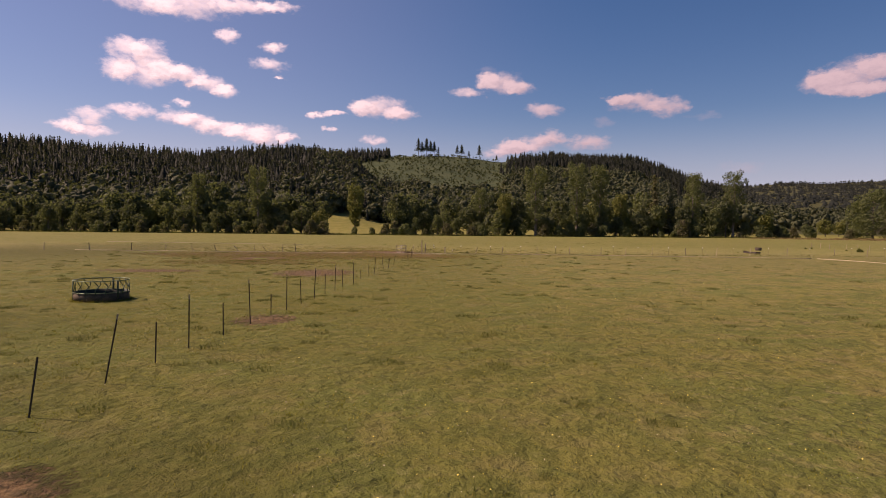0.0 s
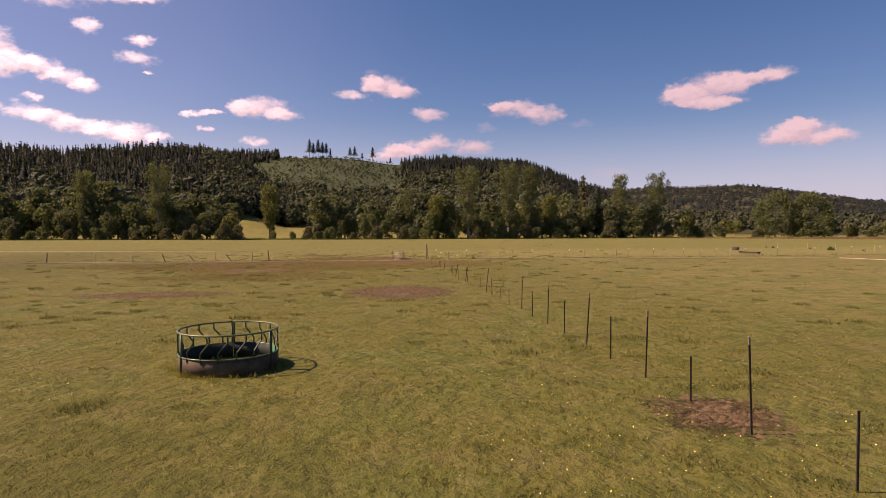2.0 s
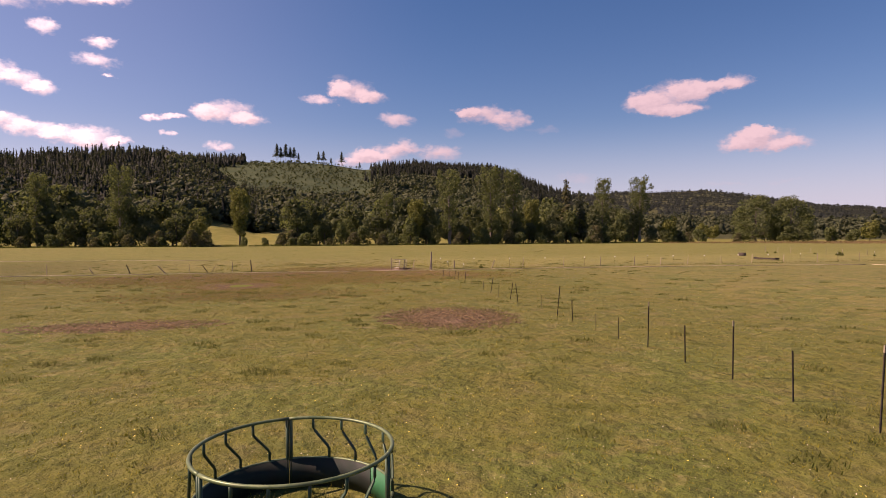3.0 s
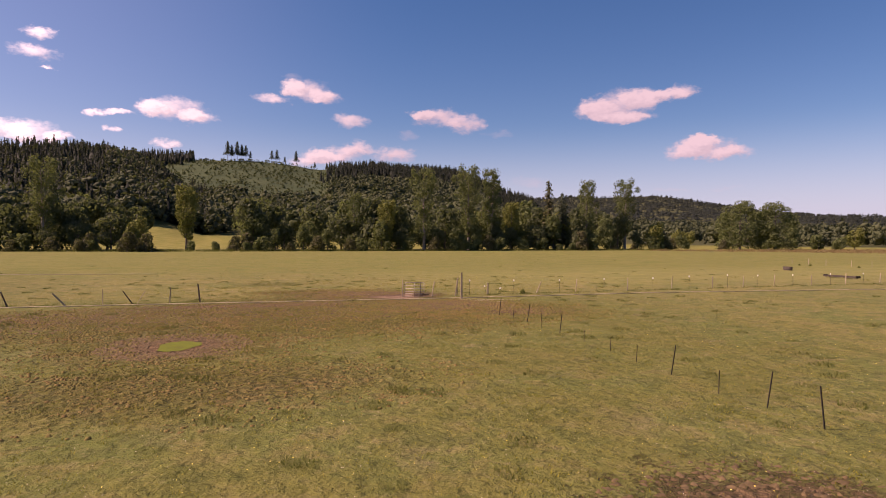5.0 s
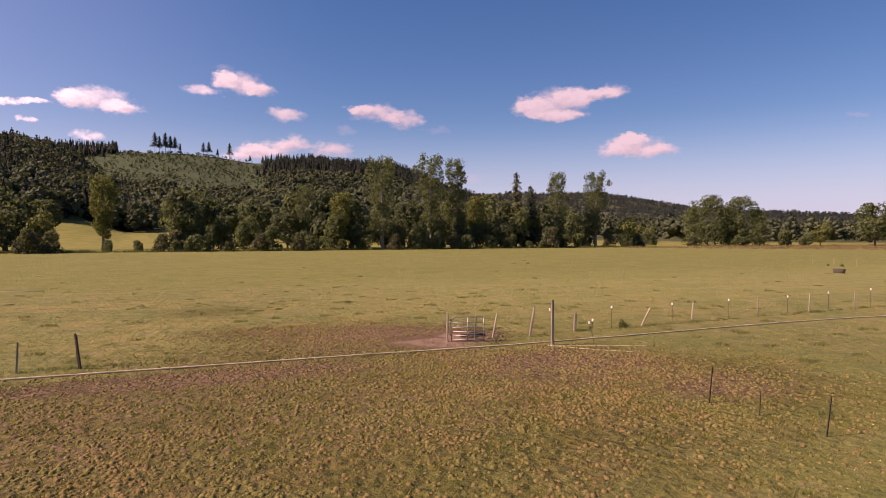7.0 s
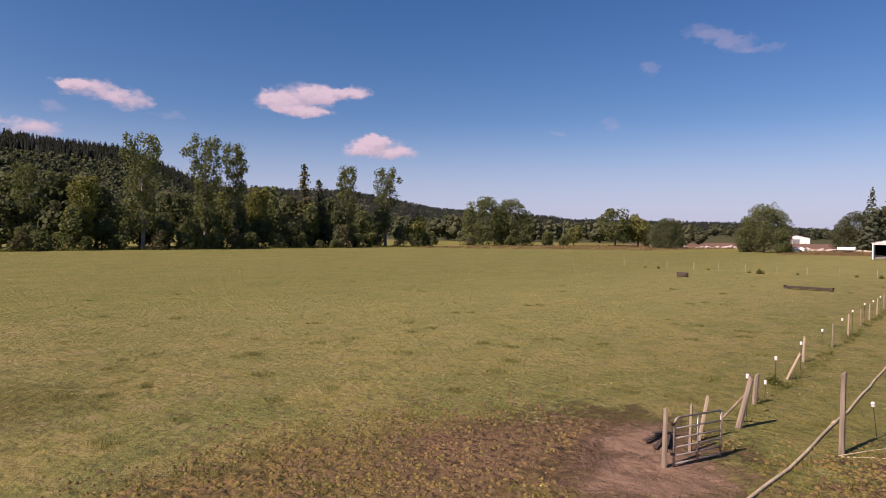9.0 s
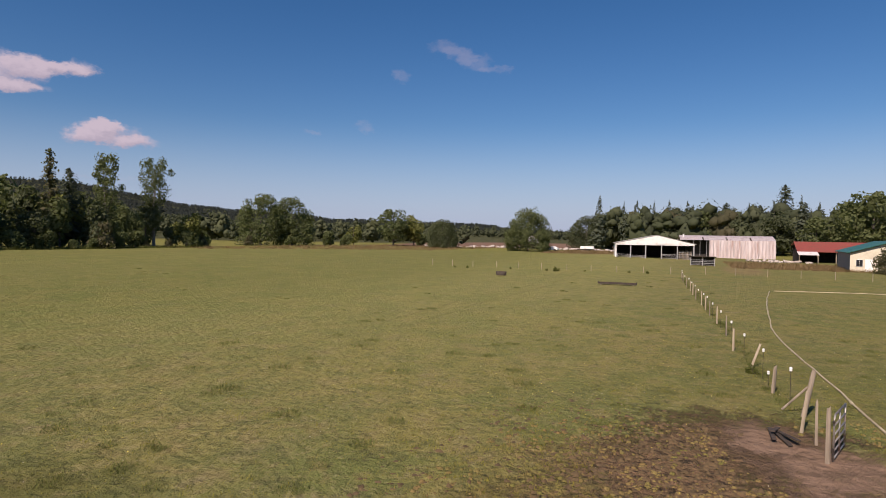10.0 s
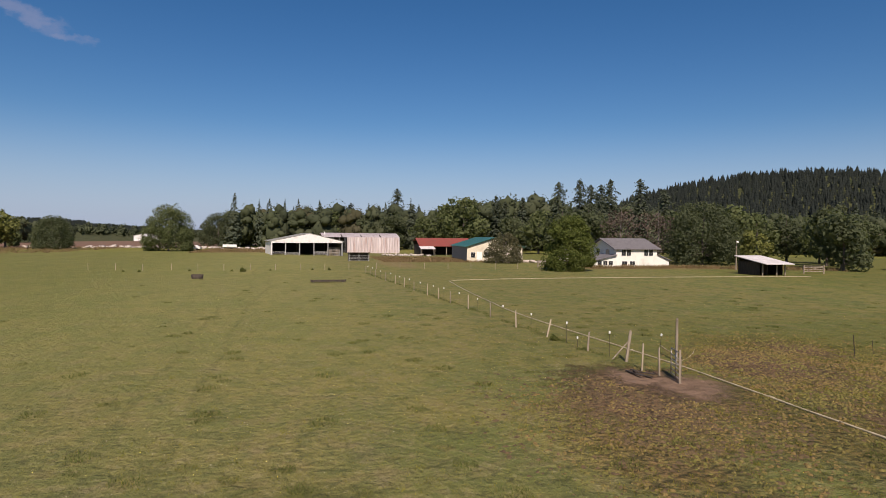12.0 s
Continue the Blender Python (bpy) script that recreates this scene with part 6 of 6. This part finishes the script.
for px, py, ph in ((67.5, 105.2, 0.4), (66.5, 117, 0.45), (66.6, 119, 0.35), (69.0, 100.0, 0.35), (70.0, 94.0, 0.4), (69.6, 91.5, 0.5), (4.9, 83.9, 0.42), (69.0, 111.0, 0.35)):
    put(low_shrub, px, py, 0.75 * ph, 0.9)


def trailer(x, y, turn, ln):
    ob = root("farm_trailer", x, y, lie(x, y), turn)
    part("body", boxes(((-ln / 2, -1.0, 0.7), (ln / 2, 1.0, 1.6)), bevel=0.12), WHITE_WALL, ob)
    part("chassis", boxes(((-ln / 2, -0.5, 0.5), (ln / 2 + 1.0, 0.5, 0.7))), STEEL_DARK, ob)
    for xx in (-0.5, 0.5):
        for s in (-1, 1):
            part("wheel", tube(bmesh.new(), [(xx, s * 0.85, 0.36), (xx, s * 1.08, 0.36)], 0.36, 12), STEEL_DARK, ob)
    return tagged(ob, "white farm trailer parked beyond the pasture", "trailer")


trailer(176.5, 116.4, 95, 4.2)


def parked_car(x, y, turn):
    """A saloon car: body with bonnet and boot, glazed cabin, wheels."""
    ob = root("car", x, y, lie(x, y), turn)

    def hull(side, half):
        bm = bmesh.new()
        a, b = ([bm.verts.new((px, s * half * (0.86 if pz > 1.0 else 1.0), pz)) for px, pz in side] for s in (-1, 1))
        bm.faces.new(a)
        bm.faces.new(b[::-1])
        for i in range(len(a)):
            j = (i + 1) % len(a)
            bm.faces.new((a[i], b[i], b[j], a[j]))
        bmesh.ops.recalc_face_normals(bm, faces=bm.faces)
        bmesh.ops.bevel(bm, geom=list(bm.edges), offset=0.05, segments=2, affect="EDGES")
        return bm

    part("body", hull([(-2.2, 0.3), (2.2, 0.3), (2.25, 0.65), (2.0, 0.85), (0.9, 0.95), (-1.5, 0.98), (-2.2, 0.9)], 0.86), WHITE_WALL, ob, "white painted body")
    cabin = part("cabin", hull([(0.95, 0.9), (0.35, 1.4), (-1.0, 1.42), (-1.75, 0.95)], 0.8), WHITE_WALL, ob)
    for s in (-1, 1):
        for x0, x1 in ((-1.1, -0.4), (-0.3, 0.35)):
            part("side_window", boxes(((x0, s * 0.74 - 0.02, 1.02), (x1, s * 0.74 + 0.02, 1.3))), GLASS_DARK, cabin)
    for xx in (-1.35, 1.35):
        for s in (-1, 1):
            part("wheel", tube(bmesh.new(), [(xx, s * 0.7, 0.32), (xx, s * 0.9, 0.32)], 0.32, 14), STEEL_DARK, ob)
    return tagged(ob, "white car parked at the edge of the pasture", "car")


parked_car(164.5, 125.2, 80)


def debris(name, label, spots, mat, lo, hi, rng):
    """Heaps of uneven blocks as one mesh."""
    vs, fs, base = [], [], 0
    cube = np.array([(x, y, z) for z in (0, 1) for y in (-1, 1) for x in (-1, 1)], float)
    quad = np.array([(0, 2, 3, 1), (4, 5, 7, 6), (0, 1, 5, 4), (2, 6, 7, 3), (0, 4, 6, 2), (1, 3, 7, 5)])
    for x, y, w, d, k in spots:
        for _ in range(k):
            px, py = x + rng.normal() * w, y + rng.normal() * d
            s = rng.uniform(lo, hi, 3)
            a = rng.uniform(0, 6.28)
            v = (cube + rng.normal(size=cube.shape) * 0.18) * s
            v = np.stack([px + v[:, 0] * math.cos(a) - v[:, 1] * math.sin(a), py + v[:, 0] * math.sin(a) + v[:, 1] * math.cos(a), lie(px, py) - 0.05 + v[:, 2]], 1)
            vs.append(v)
            fs.append(quad + base)
            base += 8
    ob = new(name, mesh_of(name, np.concatenate(vs), np.concatenate(fs), mat))
    return tagged(ob, label, "rubble", kind="stuff")


rng = np.random.default_rng(23)
debris("rubble", "pale heaps of timber and rubble beyond the pasture", [(192, 122, 3, 8, 60), (196, 100, 3, 7, 60), (200, 148, 3, 9, 60), (190, 168, 4, 6, 40), (180, 100, 2, 5, 30)], RUBBLE, 0.2, 0.75, rng)
debris("rubble", "pale and rusty scrap beside the sheds", [(138, 68, 1.5, 3, 30), (96, 50, 1.2, 2.5, 22), (94, 44, 1, 2, 14)], RUBBLE, 0.2, 0.7, rng)


# ---- puddle ----
bm = bmesh.new()
rim = []
for k in range(120):
    a = 2 * math.pi * k / 120
    q = 0.86 + 0.07 * math.sin(3 * a + 0.5) + 0.04 * math.sin(5 * a) + 0.025 * math.sin(11 * a + 1) + 0.012 * math.sin(23 * a)
    rim.append(bm.verts.new((0.82 * q * math.cos(a), 1.25 * q * math.sin(a), 0.0)))
bm.faces.new(rim)
me = bpy.data.meshes.new("puddle")
bm.to_mesh(me)
bm.free()
me.materials.append(WATER_GREEN)
puddle = new("puddle", me)
puddle.matrix_basis = pose(-16.1, 66.6, 0.012, 0, 0, -8)
tagged(puddle, "bright green algae-covered puddle in trodden mud", "puddle", kind="structure")


# ---- grass, weeds, flowers and clods ----
def tufts(name, label, xs, ys, heights, spread, blades, mat, rng, width=0.14, category="grass", hue=None):
    """Short tufts of pointed blades as one mesh."""
    k = len(xs)
    n_all = k * blades
    cx, cy, ch = np.repeat(xs, blades), np.repeat(ys, blades), np.repeat(heights, blades)
    a = rng.uniform(0, 2 * math.pi, n_all)
    off = np.repeat(np.asarray(spread), blades) * rng.random(n_all) ** 0.5 if np.ndim(spread) else spread * rng.random(n_all) ** 0.5
    b = rng.uniform(0, 2 * math.pi, n_all)
    px, py = cx + off * np.cos(b), cy + off * np.sin(b)
    h = ch * rng.uniform(0.55, 1.2, n_all)
    w = h * width * rng.uniform(0.7, 1.4, n_all)
    lean = h * rng.uniform(0.3, 1.2, n_all)
    z = land(px, py) - 0.01
    v = np.stack([
        np.stack([px - w * np.sin(a), py + w * np.cos(a), z], 1),
        np.stack([px + w * np.sin(a), py - w * np.cos(a), z], 1),
        np.stack([px + lean * np.cos(a), py + lean * np.sin(a), z + h], 1)], 1).reshape(-1, 3)
    f = np.arange(3 * n_all).reshape(-1, 3)
    ob = new(name, mesh_of(name, v, f, mat, np.repeat(np.repeat(rng.random(k) if hue is None else hue, blades), 3)))
    return tagged(ob, label, category, kind="stuff")


def line_of_flight(u):
    """Points along the middle of the open pasture."""
    return np.interp(u, [0, 0.2, 0.45, 0.8, 1], [-3, -9, -11, -8, -2]), np.interp(u, [0, 0.2, 0.45, 0.8, 1], [12, 28, 50, 86, 96])


def bare(xs, ys, spots):
    out = np.full(len(xs), -9.0)
    for sx, sy, w, h in spots:
        out = np.maximum(out, 1 - np.hypot((xs - sx) / w, (ys - sy) / h))
    return out


rng = np.random.default_rng(77)
mx, my = line_of_flight(rng.random(125000))
xs, ys = mx + rng.normal(0, 13, len(mx)), my + rng.normal(0, 9, len(my))
keep = (bare(xs, ys, BALD_SPOTS) < 0.15) & (rng.random(len(xs)) > np.clip(bare(xs, ys, DIRT_SPOTS) * 1.6, 0, 0.85)) & (np.hypot(xs + 16.1, ys - 66.6) > 1.4)
xs, ys = xs[keep], ys[keep]
patchy = 0.5 + 0.5 * np.sin(xs * 0.9 + 1.7 * np.sin(ys * 0.6)) * np.sin(ys * 0.8 + 1.3 * np.sin(xs * 0.5))
clump = np.sin(xs * 4.7 + 2.1 * np.sin(ys * 3.1)) * np.sin(ys * 5.3 + 1.9 * np.sin(xs * 2.7))
patchy = np.clip(0.75 * patchy + 0.35 * clump, 0, 1)
tufts("grass", "short grazed green and straw-coloured pasture grass", xs, ys, 0.03 + 0.045 * patchy * rng.random(len(xs)), 0.11, 4, GRASS_BLADE, rng, 0.2, hue=np.clip(0.95 - 0.9 * patchy + 0.35 * (rng.random(len(xs)) - 0.5), 0, 1))

mx, my = line_of_flight(rng.random(1900))
xs, ys = mx + rng.normal(0, 18, len(mx)), my + rng.normal(0, 14, len(my))
xs, ys = np.concatenate([xs, rng.uniform(-60, 60, 260)]), np.concatenate([ys, rng.uniform(10, 150, 260)])
keep = (np.hypot(xs + 11.07, ys - 31.62) > 1.5) & (bare(xs, ys, DIRT_SPOTS) < 0.1)
xs, ys = xs[keep], ys[keep]
size = rng.random(len(xs)) ** 2.2
tufts("weed_tufts", "darker green ungrazed weed tufts scattered over the pasture", xs, ys, 0.035 + 0.10 * size, 0.12 + 0.30 * size, 110, WEED_BLADE, rng, 0.075)
ring_a = rng.uniform(0, 6.28, 160)
rr = 1.01 + np.abs(rng.normal(0.06, 0.07, 160))
tufts("tall_grass", "taller grass round the foot of the hay feeder", -11.07 + 1.085 * rr * np.cos(ring_a), 31.62 + 1.085 * rr * np.sin(ring_a), rng.uniform(0.04, 0.13, 160), 0.1, 14, GRASS_BLADE, rng, 0.06)
tufts("tall_grass", "grass growing inside the hay feeder", -11.07 + rng.uniform(-0.68, 0.68, 130), 31.62 + rng.uniform(-0.68, 0.68, 130), rng.uniform(0.05, 0.13, 130), 0.12, 16, WEED_BLADE, rng, 0.05)
fx = np.concatenate([rng.uniform(-30, -14, 110), rng.uniform(0, 62, 420)])
fy = np.where(fx < 0, 83.0, 83.3 + 0.058 * fx) + rng.normal(0, 0.16, len(fx))
keep = ~((fx > -5.5) & (fx < -2.5))
tufts("tall_grass", "taller dark grass along the foot of the fence", fx[keep], fy[keep], rng.uniform(0.06, 0.17, keep.sum()), 0.16, 14, WEED_BLADE, rng, 0.06)

# hoof-pitted turf: small tussocks standing between the pits
tx, ty = [], []
for wx, wy, w, h in WORN_SPOTS:
    k = int(w * h * 26)
    q, a = rng.random(k) ** 0.5, rng.uniform(0, 6.28, k)
    tx.append(wx + w * q * np.cos(a))
    ty.append(wy + h * q * np.sin(a))
tx, ty = np.concatenate(tx), np.concatenate(ty)
keep = (bare(tx, ty, BALD_SPOTS) < 0.1) & (bare(tx, ty, DIRT_SPOTS) < 0.45) & (np.hypot((tx + 16.1) / 1.1, (ty - 66.6) / 1.6) > 1) & (np.sin(tx * 2.1 + 1.5 * np.sin(ty * 1.7)) * np.sin(ty * 2.4) + rng.random(len(tx)) > 0.35)
tx, ty = tx[keep], ty[keep]
brown = rng.random(len(tx)) < 0.45
tufts("turf_tussocks", "small green tussocks in hoof-pitted turf", tx[~brown], ty[~brown], rng.uniform(0.03, 0.075, (~brown).sum()), 0.12, 12, GRASS_BLADE, rng, 0.14)
tufts("turf_tussocks", "small browned tussocks in hoof-pitted turf", tx[brown], ty[brown], rng.uniform(0.03, 0.07, brown.sum()), 0.12, 12, BROWN_BLADE, rng, 0.14)



def hummocks(name, label, xs, ys, sizes, mat, rng):
    """Low rounded lumps of trodden turf as one mesh: two uneven rings and a top each."""
    k = len(xs)
    a = np.linspace(0, 2 * math.pi, 6, endpoint=False)[None, :] + rng.uniform(0, 1, (k, 1))
    out, high = sizes[:, None] * rng.uniform(0.75, 1.25, (k, 6)), sizes * rng.uniform(0.4, 0.8, k)
    rings_ = [np.stack([xs[:, None] + out * q * np.cos(a), ys[:, None] + out * q * np.sin(a), np.broadcast_to((high * z)[:, None], (k, 6)) + (rng.normal(0, 0.1, (k, 6)) * high[:, None] if z > 0 else -0.01)], -1) for q, z in ((1.0, 0.0), (0.7, 0.75))]
    top = np.stack([xs + 0.15 * sizes * rng.normal(size=k), ys + 0.15 * sizes * rng.normal(size=k), high], -1)[:, None]
    v = np.concatenate(rings_ + [top], 1).reshape(-1, 3)
    one = [t for j in range(6) for t in ((j, (j + 1) % 6, 6 + (j + 1) % 6), (j, 6 + (j + 1) % 6, 6 + j), (6 + j, 6 + (j + 1) % 6, 12))]
    f = (np.array(one)[None] + 13 * np.arange(k)[:, None, None]).reshape(-1, 3)
    ob = new(name, mesh_of(name, v, f, mat, smooth=True))
    return tagged(ob, label, "turf", kind="stuff")


hx, hy = [], []
for wx, wy, w, h in WORN_SPOTS:
    k = int(w * h * 60)
    q, a = rng.random(k) ** 0.5, rng.uniform(0, 6.28, k)
    hx.append(wx + 1.05 * w * q * np.cos(a))
    hy.append(wy + 1.05 * h * q * np.sin(a))
hx, hy = np.concatenate(hx), np.concatenate(hy)
keep = (bare(hx, hy, BALD_SPOTS) < 0.1) & (np.hypot((hx + 16.1) / 1.5, (hy - 66.6) / 1.9) > 1) & (np.sin(hx * 1.1 + 1.5 * np.sin(hy * 0.9)) * np.sin(hy * 1.3) + 1.6 * rng.random(len(hx)) > 0.3)
hx, hy = hx[keep], hy[keep]
hummocks("turf_hummocks", "trodden brown and green hummocks of pitted turf", hx, hy, 0.022 + 0.048 * rng.random(len(hx)) ** 1.4, HUMMOCK, rng)

# dry tall grass on the rough ground before the farm
sx = np.concatenate([rng.uniform(58, 79, 1900), rng.uniform(96, 124, 1500), rng.uniform(128, 200, 2200), rng.uniform(90, 200, 2200)])
sy = np.concatenate([rng.uniform(6, 48, 1900), rng.uniform(50, 79, 1500), rng.uniform(96, 122, 2200), rng.uniform(150, 200, 2200)])
keep = np.ones(len(sx), bool)
keep[:1900] = np.abs(sx[:1900] - (74.5 - 0.45 * np.maximum(0, 30 - sy[:1900]))) < 5.0
keep[3400:5600] = sx[3400:5600] + 0.6 * (sy[3400:5600] - 96) > 150
keep[5600:] = np.hypot(sx[5600:] + 10, sy[5600:] - 50) > 172
sx, sy = sx[keep], sy[keep]
tufts("dry_grass", "tall straw-coloured dry grass on the rough field edge", sx, sy, rng.uniform(0.25, 0.6, len(sx)), 0.7, 16, STRAW, rng, 0.06)
hx = rng.uniform(-190, 104, 2600)
tufts("hedge_grass", "long grass and weeds along the foot of the field hedge", hx, 202.0 + rng.normal(0, 0.9, 2600) - 0.004 * np.abs(hx), rng.uniform(0.25, 0.7, 2600), 0.5, 12, WEED_BLADE, rng, 0.08)

# small flowers and pale dry heads
for name, label, mat, k, size, wave in (("yellow_flowers", "small yellow flowers scattered in the grass", PETAL, 15000, 0.014, 0.2), ("pale_grass_heads", "pale dry seed heads and clover in the grass", HEADS, 18000, 0.0105, -0.3)):
    mx, my = line_of_flight(rng.random(k))
    xs, ys = mx + rng.normal(0, 12, k), my + rng.normal(0, 8, k)
    keep = (np.sin(xs * 0.35 + 2) * np.sin(ys * 0.28 + 1.0) + 0.5 * rng.random(k) > wave) & (bare(xs, ys, BALD_SPOTS) < 0.1) & ((bare(xs, ys, WORN_SPOTS) < 0.05) | (rng.random(k) < 0.12)) & (np.hypot((xs + 16.1) / 1.6, (ys - 66.6) / 2.2) > 1)
    xs, ys = xs[keep], ys[keep]
    c = np.stack([xs, ys, rng.uniform(0.05, 0.12, len(xs))], 1)
    v, f = sprays(c, np.tile((0, 0, 1.0), (len(c), 1)), size, rng, 0.5)
    tagged(new(name, mesh_of(name, v, f, mat)), label, "flowers", kind="stuff")

# hoof-churned clods in the muddy places
spots = [(-12.5, 77.5, 14.0, 5.0, 4600), (-7.0, 85.6, 4.5, 3.2, 2400), (-8, 88, 7, 4.0, 900), (-24, 75, 9, 4.5, 1500), (-2.0, 78.0, 5.0, 3.6, 800), (0.4, 73.6, 2.6, 1.9, 420), (-16.2, 66.8, 2.7, 2.9, 2300), (-5.8, 48.4, 3.0, 3.5, 1500), (-18.0, 48.6, 3.9, 1.6, 800), (-2.1, 26.6, 1.1, 1.3, 220), (-20, 76, 6, 3, 500)]
base = np.array([(1, 0, 0), (0, 1, 0), (-1, 0, 0), (0, -1, 0), (0, 0, 1.0)])
tri = np.array([(0, 1, 4), (1, 2, 4), (2, 3, 4), (3, 0, 4)])
vs, fs, at_ = [], [], 0
for sx_, sy_, w, h, k in spots:
    for _ in range(int(k * 1.5)):
        q, a = rng.random() ** 0.6, rng.uniform(0, 6.28)
        px, py = sx_ + w * q * math.cos(a), sy_ + h * q * math.sin(a)
        if math.hypot((px + 16.1) / 0.95, (py - 66.6) / 1.4) < 1 or math.hypot((px + 4.7) / 2.4, (py - 83.4) / 1.9) < 1:
            continue
        s, a = 0.02 + 0.075 * rng.random() ** 1.8, rng.uniform(0, 6.28)
        v = (base + rng.normal(size=base.shape) * 0.22) * (s * rng.uniform(0.7, 1.5), s, s * rng.uniform(0.3, 0.8))
        vs.append(np.stack([px + v[:, 0] * math.cos(a) - v[:, 1] * math.sin(a), py + v[:, 0] * math.sin(a) + v[:, 1] * math.cos(a), v[:, 2] - 0.01], 1))
        fs.append(tri + at_)
        at_ += 5
tagged(new("mud_clods", mesh_of("mud_clods", np.concatenate(vs), np.concatenate(fs), CLOD)), "dark hoof-churned clods of mud", "mud", kind="stuff")
